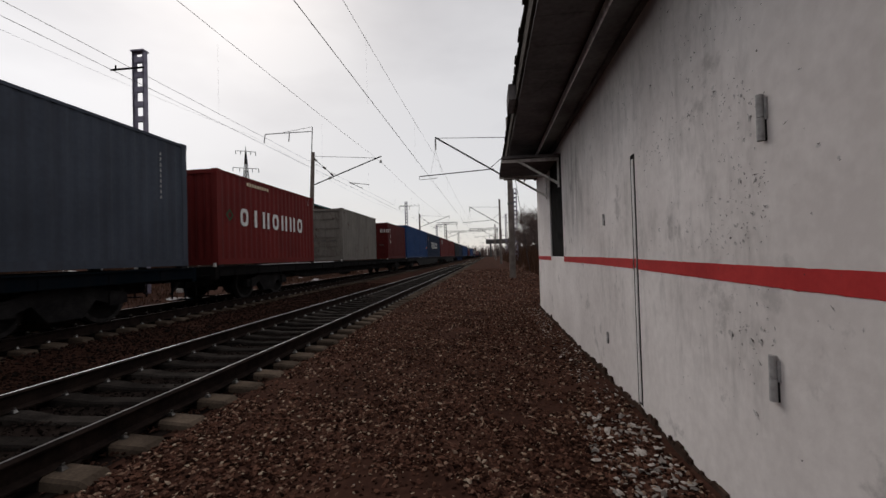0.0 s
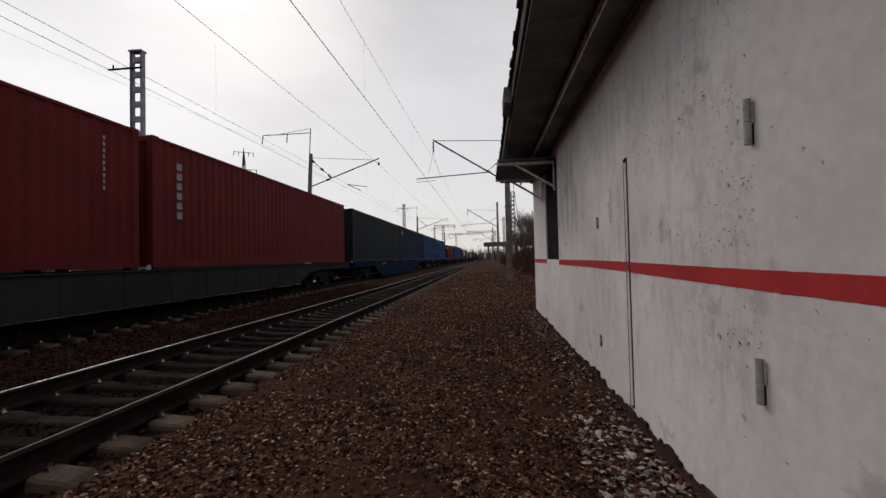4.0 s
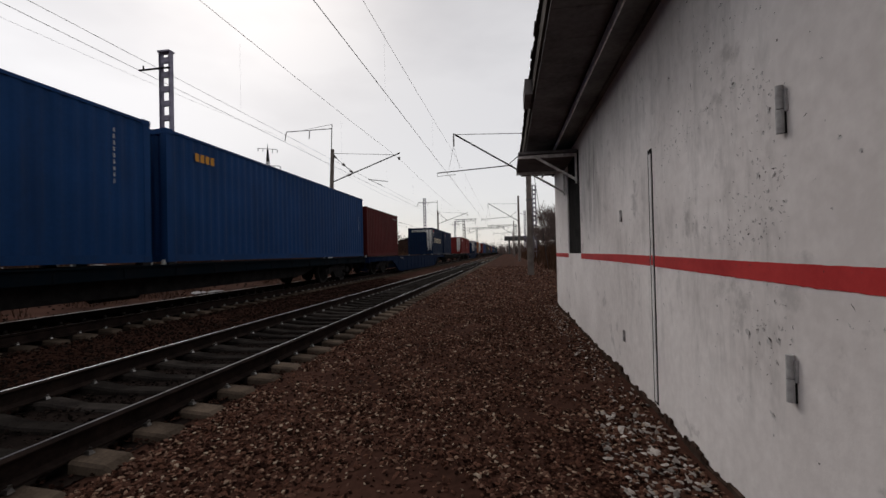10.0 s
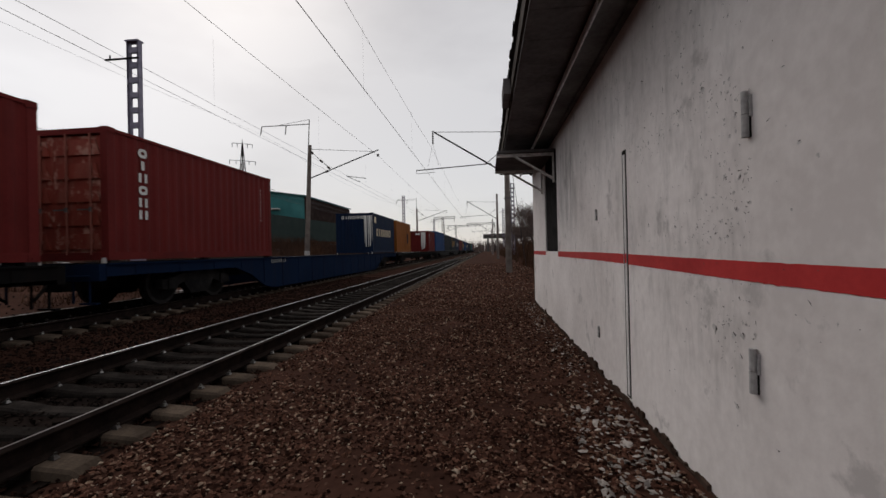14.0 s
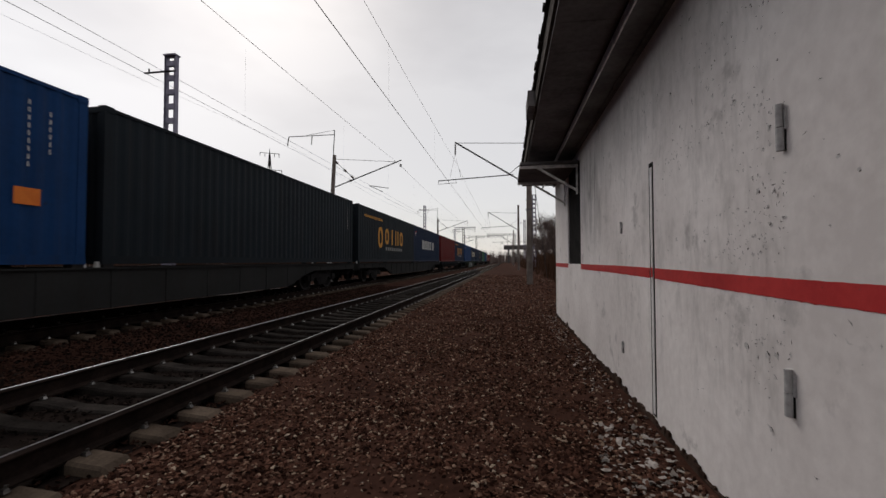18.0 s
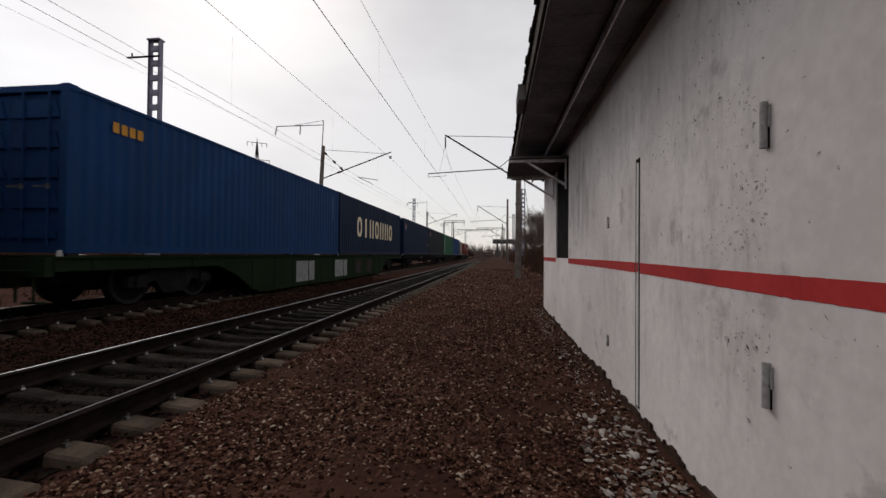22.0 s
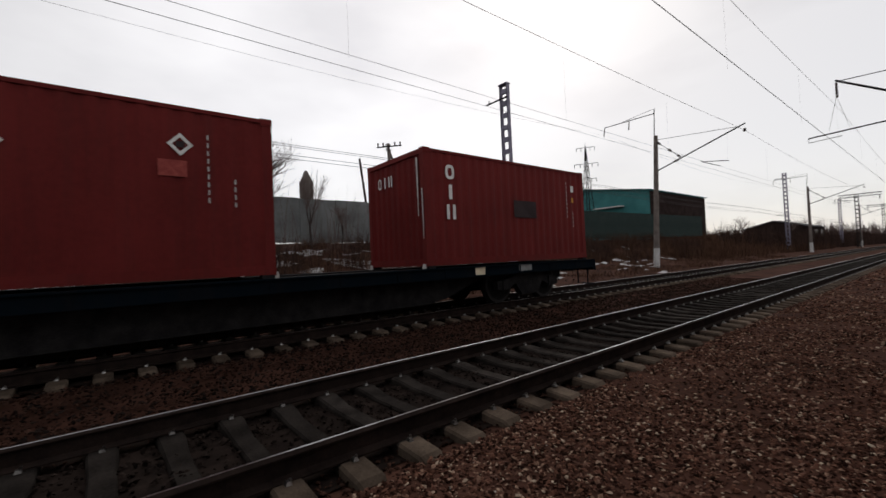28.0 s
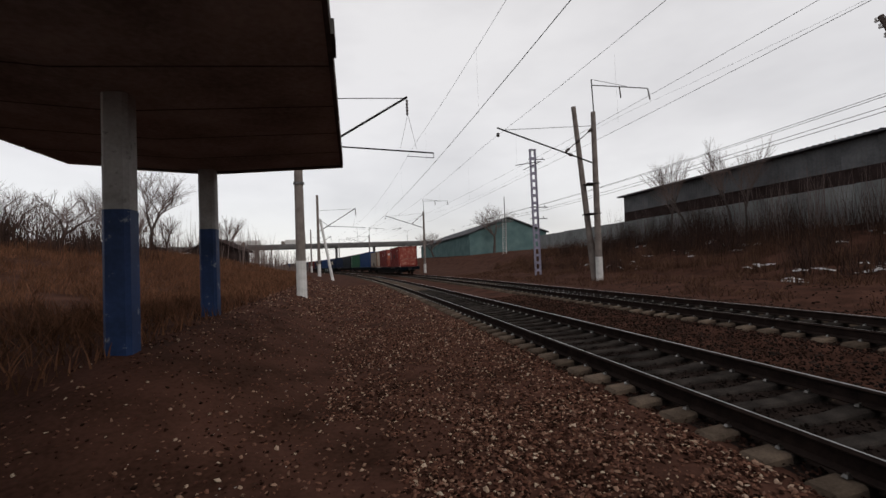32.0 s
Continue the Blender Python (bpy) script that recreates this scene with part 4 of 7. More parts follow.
def container(u, size, colour, label, marks=(), doors="R", end_marks=(), door_marks=()):
    """A container whose lower end along the train is u; doors: which end they close."""
    d = SIZES[size]
    hl, h = d["l"] / 2, d["h"]
    c = thing("shipping_container", label, "container", "containers on the train")
    p = P[colour]
    flip = doors == "L"          # the corrugated end wall is at -y of the shared mesh
    spin = Matrix.Rotation(math.pi, 4, "Z") if flip else Matrix.Identity(4)
    sy = -1 if flip else 1
    for nm in ("body", "frame"):
        o = part(nm, d[nm], None, c)
        o.matrix_basis = spin
        recolour(o, P["frame_cream"] if colour == "cream" and nm == "frame" else p)
    for x in (-1, 1):
        for y in (-1, 1):
            for z in (0.06, h - 0.06):
                o = part("corner_casting", d["cast"], None, c)
                o.matrix_basis = Matrix.Translation((x * (HALF - 0.075), y * (hl - 0.085), z)) @ (Matrix.Rotation(math.pi, 4, "Z") if x < 0 else Matrix.Identity(4))
                recolour(o, p)
    for x in (-1, 1):
        w = HALF - 0.14
        base = spin @ Matrix.Translation((x * (w / 2 + 0.004), hl - 0.085, h / 2))
        o = part("door", d["door"], None, c)
        o.matrix_basis = base
        # brick doors carry their sunlight in a lighter red than the sides
        recolour(o, P["door_red"] if colour == "brick" else P["door_cream"] if colour == "cream" else p)
        for z in d["heights"]:
            q = part("door_panel", d["panel"], None, o)
            q.matrix_basis = Matrix.Translation((0, 0, z))
            recolour(q, o.material_slots[0].material)
        for bx in (-0.30, 0.22):
            r = part("locking_bar", d["bar"], None, o)
            # bars on brick containers are a paler pink than the doors
            recolour(r, P["bar_red"] if colour == "brick" else p)
            r.matrix_basis = Matrix.Translation((bx, 0.078, 0))
            g = part("door_handle", d["handle"], None, o)
            g.matrix_basis = Matrix.Translation((bx, 0.075, -0.30))
    for spec in marks:
        letters(spec, c, Matrix.Translation((HALF + 0.004, 0, 0)))
    for spec in end_marks:          # on the end that faces -y
        letters(spec, c, Matrix.Translation((0, -hl - 0.012, 0)) @ Matrix.Rotation(-math.pi / 2, 4, "Z"))
    for spec in door_marks:          # on the end that faces +y
        letters(spec, c, Matrix.Translation((0, hl - 0.018, 0)) @ Matrix.Rotation(math.pi / 2, 4, "Z"))
    for w, u0, u1, pin in WAGONS:          # locks on the wagon under the container's corners
        if u0 <= u + hl <= u1:
            for x in (-1, 1):
                for y in (-1, 1):
                    part("container_lock", pin, None, w).matrix_basis = Matrix.Translation((x * (HALF - 0.075), u + hl + y * (hl - 0.12) - (u0 + u1) / 2, 0)) @ Matrix.Rotation(0 if y > 0 else math.pi, 4, "Z")
    MOVING.append((c, u + hl, DECK_Z, None))
    return c


def wheelset_mesh():
    s = Shape()
    s.tube((-1.05, 0, 0), (1.05, 0, 0), 0.085, n=10)
    for x in (-1, 1):
        for r0, r1, a, b, slot in ((0.475, 0.478, 0.735, 0.865, 1), (0.505, 0.50, 0.705, 0.737, 0), (0.15, 0.13, 0.86, 0.98, 0)):
            s.tube((x * a, 0, 0), (x * b, 0, 0), r0, r1, n=28, slot=slot)
        s.tube((x * 0.866, 0, 0), (x * 0.868, 0, 0), 0.40, 0.40, n=24, slot=0)
        for k in range(3):
            t = k * 2.094
            s.box((x * 1.0, 0.07 * math.cos(t), 0.07 * math.sin(t)), (0.03, 0.03, 0.03), slot=1)
    return s.mesh("wheelset", M_TYRE, M_TREAD)


def bogie_mesh():
    s = Shape()
    for x in (-1.02, 1.02):
        sec = []
        for y, z0, z1 in ((-1.22, 0.36, 0.56), (-0.92, 0.34, 0.60), (-0.55, 0.48, 0.70), (-0.30, 0.18, 0.74), (0.30, 0.18, 0.74), (0.55, 0.48, 0.70), (0.92, 0.34, 0.60), (1.22, 0.36, 0.56)):
            sec.append([(x - 0.09, y, z0), (x + 0.09, y, z0), (x + 0.09, y, z1), (x - 0.09, y, z1)])
        s.sweep(sec)
        for y in (-0.925, 0.925):
            s.box((x, y, 0.475), (0.26, 0.26, 0.26))
        for k in (-0.16, 0.0, 0.16):
            s.tube((x, k, 0.2), (x, k, 0.46), 0.065, n=8)
    s.box((0, 0, 0.58), (2.2, 0.36, 0.26))
    for y in (-0.4, 0.4):
        s.tube((-0.9, y, 0.35), (0.9, y, 0.35), 0.03, n=6)
    return s.mesh("bogie_frame", M_DARKSTEEL)


WHEELSET, BOGIE = wheelset_mesh(), bogie_mesh()
ROLLING = []


def wagon_meshes(length, belly, inner=False):
    """Underframe whose deck is at z = 0: side sills that deepen in the middle."""
    hl = length / 2
    sill, keel = Shape(), Shape()
    depth = belly
    if inner:          # a shallow side sill, with the deep keels further in
        belly = 0.30
    for x in (-1.28, 1.28):
        sec = []
        for y in (-hl + 0.35, -hl * 0.66, -hl * 0.60, -hl * 0.54, -hl * 0.50, hl * 0.50, hl * 0.54, hl * 0.60, hl * 0.66, hl - 0.35):
            t = smooth(0.66, 0.50, abs(y) / hl)
            z0 = -0.30 - (belly - 0.30) * t
            sec.append([(x - 0.05, y, z0), (x + 0.05, y, z0), (x + 0.05, y, -0.08), (x - 0.05, y, -0.08)])
        sill.sweep(sec)
        for z in (-0.065,):
            sill.box((x * 1.01, 0, z), (0.16, length - 0.7, 0.03))
        k = -hl + 1.0
        while k < hl - 0.9:
            t = smooth(0.66, 0.50, abs(k) / hl)
            zb = -0.30 - (belly - 0.30) * t
            sill.box((x + math.copysign(0.055, x), k, zb / 2 - 0.05), (0.02, 0.05, -zb - 0.10))
            k += 1.22
    if inner:
        for x in (-0.88, 0.88):
            sec = []
            for y in (-hl * 0.66, -hl * 0.60, -hl * 0.54, -hl * 0.50, hl * 0.50, hl * 0.54, hl * 0.60, hl * 0.66):
                z0 = -0.30 - (depth - 0.30) * smooth(0.66, 0.50, abs(y) / hl)
                sec.append([(x - 0.04, y, z0), (x + 0.04, y, z0), (x + 0.04, y, -0.12), (x - 0.04, y, -0.12)])
            keel.sweep(sec)
    under = Shape()
    under.box((0, 0, -0.35), (0.42, length - 1.0, 0.5))
    k = -hl + 0.9
    while k < hl - 0.8:
        under.box((0, k, -0.16), (2.46, 0.14, 0.16))
        k += 1.52
    deck = Shape()
    for x in (-0.95, 0.95):
        deck.box((x, 0, -0.065), (0.52, length - 0.75, 0.03))
    end = Shape().box((0, 0, -0.22), (2.62, 0.14, 0.32))
    for x in (-1.05, 1.05):
        end.box((x, 0.02, -0.55), (0.03, 0.03, 0.5)).box((x + math.copysign(0.3, x) * 0, 0.02, -0.80), (0.34, 0.10, 0.03))
        end.box((x - math.copysign(0.34, x), 0.02, -0.55), (0.03, 0.03, 0.5))
    end.tube((-1.15, 0.12, -0.28), (0.3, 0.12, -0.30), 0.018, n=6)
    coupler = Shape().box((0, 0.18, -0.26), (0.22, 0.5, 0.26)).box((0.06, 0.48, -0.26), (0.42, 0.24, 0.34), taper=0.85)
    hose = Shape()
    pts = [Vector((-0.34, 0.1, -0.35)), Vector((-0.35, 0.25, -0.52)), Vector((-0.33, 0.36, -0.66)), Vector((-0.3, 0.42, -0.72))]
    for a, b in zip(pts, pts[1:]):
        hose.tube(a, b, 0.028, n=6)
    pin = Shape().box((0, 0, -0.022), (0.17, 0.20, 0.06)).box((0, 0.15, 0.0), (0.06, 0.07, 0.11), slot=1, taper=0.7)
    brake = Shape().tube((0.25, -0.5, -0.62), (0.25, 0.5, -0.62), 0.17, n=12).tube((0.25, 0.5, -0.62), (0.25, 1.6, -0.62), 0.025, n=6)
    return {"keel": keel.mesh("keel", M_DARKSTEEL) if inner else None, "sill": sill.mesh("side_sill", P["w_black"]), "under": under.mesh("underframe", M_DARKSTEEL), "deck": deck.mesh("deck_plate", M_DARKSTEEL),
            "end": end.mesh("end_beam", P["w_black"]), "coupler": coupler.mesh("coupler", M_DARKSTEEL), "hose": hose.mesh("brake_hose", M_DARKSEAM),
            "pin": pin.mesh("container_lock", M_DARKSTEEL, M_POLEWHITE), "brake": brake.mesh("brake_cylinder", M_DARKSTEEL), "l": length}


FRAMES = {}


def wagon(u0, u1, colour, label, belly=0.78, marks=(), snow=False):
    inner = colour in ("w_dark", "w_black")
    key = (round(u1 - u0, 1), belly, inner)
    if key not in FRAMES:
        FRAMES[key] = wagon_meshes(u1 - u0, belly, inner)
    d = FRAMES[key]
    hl = d["l"] / 2
    w = thing("container_wagon", label, "wagon", "wagons of the train")
    p = P[colour]
    recolour(part("side_sill", d["sill"], None, w), p)
    part("underframe", d["under"], None, w)
    if inner:
        part("keel", d["keel"], None, w)
    part("deck_plate", d["deck"], None, w)
    part("brake_cylinder", d["brake"], None, w)
    for s in (-1, 1):
        turn = Matrix.Rotation(math.pi if s < 0 else 0, 4, "Z")
        e = part("end_beam", d["end"], None, w)
        e.matrix_basis = Matrix.Translation((0, s * (hl - 0.28), 0)) @ turn
        recolour(e, p)
        for nm in ("coupler", "hose"):
            o = part(d[nm].name, d[nm], None, w)
            o.matrix_basis = Matrix.Translation((0, s * (hl - 0.28), 0)) @ turn
        b = part("bogie_frame", BOGIE, None, w)
        by = s * (hl - 3.15)
        b.matrix_basis = Matrix.Translation((0, by, RAIL_Z + FAR_RISE - DECK_Z))
        for a in (-0.925, 0.925):
            o = part("wheelset", WHEELSET, None, w)
            o.matrix_basis = Matrix.Translation((0, by + a, RAIL_Z + FAR_RISE + 0.475 - DECK_Z))
            ROLLING.append((o, by + a, (u0 + u1) / 2))
    for spec in marks:
        letters(spec, w, Matrix.Translation((1.338, 0, 0)))
    if snow:
        part("snow_patch", Shape().box((0.9, -hl * 0.55, -0.04), (0.6, hl * 0.5, 0.025), taper=0.9), M_SNOW, w, "thin snow on the deck")
    WAGONS.append((w, u0, u1, d["pin"]))
    MOVING.append((w, (u0 + u1) / 2, DECK_Z, None))
    return w


def number_rows(along, top, upright=True, n=9, colour="white"):
    return (along, top, 0.024, 0.075, n, 0.045, "faded" if colour == "white" else colour, upright)


def brand(along, up, h, n, colour="white", w=None):
    w = w or h * 0.62
    return (along, up, w, h, n, w * 0.32, colour, False)


def wagon_number(along=-6.5, up=-0.17):
    return (along, up, 0.07, 0.12, 8, 0.06, "dim", False)


def build_train():
    RB = "red steel shipping container, corrugated sides"
    BL = "blue steel container with corrugated sides"
    NV = "navy blue steel container with corrugated sides"
    WB, WL, WG = "black container flat wagon", "dark blue container flat wagon", "grey fish-bellied container wagon"
    wagon(-15.95, 9.55, "w_dark", WL)
    container(-15.25, 40, "grey", "grey-blue steel shipping container with corrugated sides")
    container(-3.0, 40, "grey", "grey-blue steel shipping container with corrugated sides", [number_rows(5.3, 2.5)])
    wagon(9.85, 35.35, "w_black", "dark grey container flat wagon", 0.62, snow=True)
    container(10.3, 20, "brick", "brick red shipping container with white markings", [(-1.8, 1.37, 0.40, 0.52, 7, 0.20, "white", False), (-2.5, 1.38, 0.28, 0.40, 1, 0, "green", "diamond"), (-1.6, 2.38, 0.09, 0.10, 9, 0.05, "tan", False), number_rows(2.55, 2.4, n=2)])
    container(19.8, 20, "silver", "pale grey shipping container with double doors", [], "L")
    container(29.05, 20, "maroon", "maroon shipping container with double doors and white markings", [(-2.35, 2.05, 0.20, 0.26, 3, 0.14, "white", True)], "L", [(0.75, 2.0, 0.16, 0.24, 3, 0.06, "white", False)])
    wagon(35.45, 60.65, "w_grey", WG, 0.78)
    container(35.75, 40, "blue", BL, [number_rows(5.3, 2.6), (5.35, 1.1, 0.24, 0.22, 1, 0, "label", False)])
    container(48.2, 40, "navy", "navy blue shipping container with a row of white markings", [(-2.55, 1.46, 0.58, 0.78, 5, 0.30, "white", False), (2.3, 1.46, 0.66, 0.78, 1, 0, "white", False), number_rows(5.35, 2.55, n=6), (-5.4, 2.2, 0.34, 0.30, 1, 0, "redlabel", False)])
    wagon(60.85, 86.45, "w_grey", WG, 0.78)
    container(61.1, 40, "red", RB + " and a pale patch", [(-4.0, 2.25, 1.3, 0.62, 1, 0, "dim", False), number_rows(5.3, 2.5)])
    container(73.65, 40, "red", RB, [(-5.3, 2.35, 0.16, 0.16, 6, 0.07, "dim", True)])
    wagon(86.85, 112.05, "w_blue", "blue deep-sided container wagon", 1.05, [wagon_number()])
    container(87.2, 40, "slate", "very dark blue-grey shipping container", [number_rows(5.4, 2.4, n=4, colour="dim")])
    container(99.55, 40, "navy", NV + " and a small red badge", [(-5.2, 2.35, 0.42, 0.40, 1, 0, "redlabel", False), number_rows(5.5, 2.5, n=5)])
    wagon(112.25, 137.95, "w_black", WB, 0.60, [wagon_number()])
    container(112.4, 40, "blue", BL, [number_rows(5.1, 2.55), number_rows(5.5, 2.5, n=7), (5.2, 1.1, 0.35, 0.26, 1, 0, "label", False)])
    container(125.15, 40, "blue", BL + " and yellow markings", [brand(-5.6, 2.45, 0.19, 4, "yellow", 0.12), (-0.2, 0.45, 0.05, 0.30, 1, 0, "white", False)])
    wagon(138.35, 157.65, "w_black", WB, 0.50, snow=True)
    container(142.05, 20, "maroon", "maroon shipping container with double doors and white markings", [(-2.35, 2.05, 0.22, 0.30, 3, 0.12, "white", True)], "L", [(0.75, 2.0, 0.16, 0.24, 3, 0.06, "white", False)])
    container(148.2, 20, "red", RB, [(-2.3, 2.1, 0.2, 0.14, 2, 0.08, "white", True)])
    wagon(157.95, 183.45, "w_dark", WL, 0.66, snow=True)
    container(158.45, 40, "blue", "blue shipping container with white streaks on its end wall", [(-5.7, 1.75, 0.05, 1.6, 1, 0, "white", False), (-5.0, 2.45, 0.12, 0.18, 4, 0.05, "yellow", False), number_rows(5.3, 2.5)], "R", [(-0.98, 2.52, 0.225, 0.52, 9, 0.0, "white", "tooth"), (0.0, 1.62, 0.26, 0.40, 1, 0, "white", "tooth"), (0.0, 1.25, 0.32, 0.28, 1, 0, "dimred", False)])
    container(171.05, 40, "blue", BL + " and yellow markings", [(-5.2, 2.45, 0.12, 0.19, 4, 0.05, "yellow", False), number_rows(5.5, 1.9, n=6)])
    wagon(183.65, 209.35, "w_blue", "blue deep-sided container wagon", 1.05, [wagon_number()])
    container(183.85, 20, "maroon", "maroon shipping container with corrugated sides", [(2.0, 2.3, 0.07, 0.08, 9, 0.03, "dim", False)])
    container(202.85, 20, "navy", "navy shipping container with cream markings and streaks", [(-2.0, 1.36, 0.40, 0.50, 7, 0.19, "tan", False), (-2.45, 2.15, 0.45, 0.42, 1, 0, "redlabel", False), number_rows(2.3, 2.1, n=4)], "R", [(-0.75, 2.3, 0.17, 0.20, 7, 0.05, "white", False), (0.72, 1.4, 0.10, 2.0, 4, 0.05, "white", False)])
    wagon(209.55, 234.75, "w_black", WB, 0.60, [(-3.2, -0.2, 0.08, 0.14, 8, 0.07, "dim", False), (1.6, -0.50, 0.13, 0.16, 5, 0.06, "dim", False)], snow=True)
    container(210.0, 20, "navy", NV, [(-2.0, 2.1, 0.34, 0.32, 1, 0, "redlabel", False), number_rows(2.3, 2.2, n=6)], "L")
    container(228.15, 20, "brick", "bright red shipping container with pale streaks on its end", [(-2.2, 2.05, 0.26, 0.32, 3, 0.10, "white", False)], "R", [(0.55, 1.35, 0.12, 2.1, 4, 0.07, "white", False)])
    wagon(234.95, 260.65, "w_blue", "blue deep-sided container wagon", 1.05, [wagon_number()])
    container(235.45, 20, "brick", "brick red shipping container with white markings down its side", [(-2.2, 2.24, 0.22, 0.19, 6, 0.07, "white", True), number_rows(2.4, 2.1)], "L")
    container(254.15, 20, "navy", "navy shipping container with cream markings and streaks", [(-2.0, 1.36, 0.40, 0.50, 7, 0.19, "tan", False), (-2.45, 2.15, 0.40, 0.38, 1, 0, "tan", False)], "R", [(-0.75, 2.3, 0.17, 0.20, 7, 0.05, "white", False), (0.72, 1.4, 0.10, 2.0, 4, 0.05, "white", False)])
    wagon(260.85, 286.05, "w_black", WB, 0.60, snow=True)
    container(261.2, 20, "orange", "orange shipping container with corrugated sides", [(1.5, 1.2, 0.6, 0.9, 1, 0, "patch", False)])
    container(279.75, 20, "red", "red shipping container with pale streaks on its end", [(-2.1, 2.05, 0.24, 0.26, 3, 0.12, "white", True), number_rows(2.5, 2.1, n=6)], "R", [(-0.3, 2.2, 0.22, 0.22, 2, 0.08, "white", False), (0.35, 1.35, 0.14, 2.1, 4, 0.07, "white", False)])
    wagon(286.45, 311.95, "w_grey", WG, 0.78)
    container(287.05, 40, "blue", BL + " and yellow markings", [(-5.5, 2.45, 0.12, 0.19, 4, 0.05, "yellow", False), number_rows(5.2, 2.5), number_rows(5.5, 2.4, n=6), (5.2, 1.05, 0.36, 0.26, 1, 0, "label", False)], "L")
    container(299.55, 40, "slate", "dark slate shipping container with corrugated sides", [number_rows(5.5, 2.5)])
    wagon(312.15, 337.25, "w_grey", WG, 0.78)
    container(312.55, 40, "slate", "dark slate shipping container with large orange markings", [(-5.2, 2.42, 0.09, 0.13, 22, 0.055, "yellow", False), (-2.5, 1.42, 0.85, 1.2, 1, 0, "yellow", False), (-1.2, 1.54, 0.78, 0.95, 4, 0.36, "yellow", False), (-1.3, 0.80, 0.26, 0.20, 9, 0.18, "dim", False)], "L")
    container(324.8, 40, "navy", "navy blue shipping container with a row of white markings", [(-2.55, 1.46, 0.58, 0.78, 5, 0.30, "white", False), (2.3, 1.46, 0.66, 0.78, 1, 0, "white", False), number_rows(5.35, 2.55, n=6), (-5.4, 2.3, 0.34, 0.30, 1, 0, "redlabel", False)])
    wagon(337.65, 363.05, "w_dark", WL, 0.66, [wagon_number(3.5, -0.2)])
    container(338.15, 40, "red", RB, [number_rows(5.2, 2.5), number_rows(5.55, 2.4, n=5)], "L")
    container(350.45, 40, "navy", "navy shipping container with large orange markings", [(-5.2, 2.42, 0.09, 0.13, 22, 0.055, "yellow", False), (-2.5, 1.42, 0.85, 1.2, 1, 0, "yellow", False), (-1.2, 1.54, 0.78, 0.95, 4, 0.36, "yellow", False), (-1.3, 0.80, 0.26, 0.20, 9, 0.18, "dim", False)])
    wagon(363.45, 389.05, "w_green", "container wagon with patchy green and brown sides", 1.15, [(-3.5, -0.62, 1.5, 0.75, 2, 2.1, "dim", False), (2.6, -0.62, 0.9, 0.7, 2, 0.8, "patch", False)])
    container(364.05, 40, "blue", BL + " and yellow markings", [(-5.2, 2.40, 0.13, 0.20, 4, 0.05, "yellow", False), number_rows(5.4, 2.5)], "L")
    container(376.45, 40, "navy", "blue shipping container with large cream markings", [(-3.3, 1.46, 0.78, 1.05, 7, 0.30, "tan", False), number_rows(5.45, 2.5, n=6)])
    wagon(389.45, 414.85, "w_black", WB, 0.60, [(-5.4, -0.25, 0.08, 0.15, 8, 0.07, "dim", False), (6.2, -0.22, 0.12, 0.14, 4, 0.06, "dim", False)])
    container(389.95, 40, "navy", NV, [(-5.3, 2.3, 0.4, 0.36, 1, 0, "redlabel", False), number_rows(5.4, 2.5, n=6), (5.4, 1.0, 0.2, 0.2, 1, 0, "label", False)], "L")
    container(402.35, 40, "slate", "very dark blue-grey shipping container", [(-5.2, 2.3, 0.42, 0.40, 1, 0, "redlabel", False), number_rows(5.4, 2.4, n=5, colour="dim")])
    wagon(415.15, 440.75, "w_dark", WL, 0.66)
    container(415.65, 40, "green", "green shipping container with white markings down its side", [(-5.3, 2.4, 0.26, 0.17, 11, 0.03, "white", True)], "L")
    container(428.1, 40, "blue", BL, [number_rows(5.2, 2.5), number_rows(5.5, 2.4, n=6), (5.5, 1.05, 0.16, 0.16, 1, 0, "yellow", False)])
    wagon(441.0, 466.5, "w_dark", "dark blue container flat wagon at the train's end", 0.85, [wagon_number(-4.0, -0.17), (7.6, -0.16, 0.34, 0.20, 1, 0, "tan", False), (9.2, -0.16, 0.5, 0.16, 1, 0, "dim", False)], snow=True)
    container(441.4, 20, "cream", "weathered cream shipping container streaked with rust", [(2.55, 1.78, 0.28, 0.26, 1, 0, "white", "diamond"), (1.75, 1.95, 0.18, 0.16, 1, 0, "patch", False), (0.3, 0.42, 1.3, 0.5, 1, 0, "patch", False)], "L")
    container(450.7, 20, "brick", "brick red shipping container with white diamond labels", [(-0.25, 1.80, 0.27, 0.26, 1, 0, "white", "diamond"), (1.72, 2.0, 0.27, 0.26, 1, 0, "white", "diamond"), (1.62, 1.64, 0.36, 0.24, 1, 0, "dimred", False), number_rows(2.08, 2.15), number_rows(2.45, 1.5, n=4)], "R", [(-0.96, 2.30, 0.225, 0.36, 9, 0.0, "white", "tooth"), (-0.43, 1.80, 0.28, 0.26, 1, 0, "white", "diamond"), (0.84, 1.55, 0.05, 1.5, 1, 0, "white", False)], [(-0.78, 1.86, 0.36, 0.24, 1, 0, "white", False), (-0.45, 1.72, 0.08, 0.12, 4, 0.05, "faded", False), (-0.8, 1.45, 0.30, 0.10, 1, 0, "label", False)])
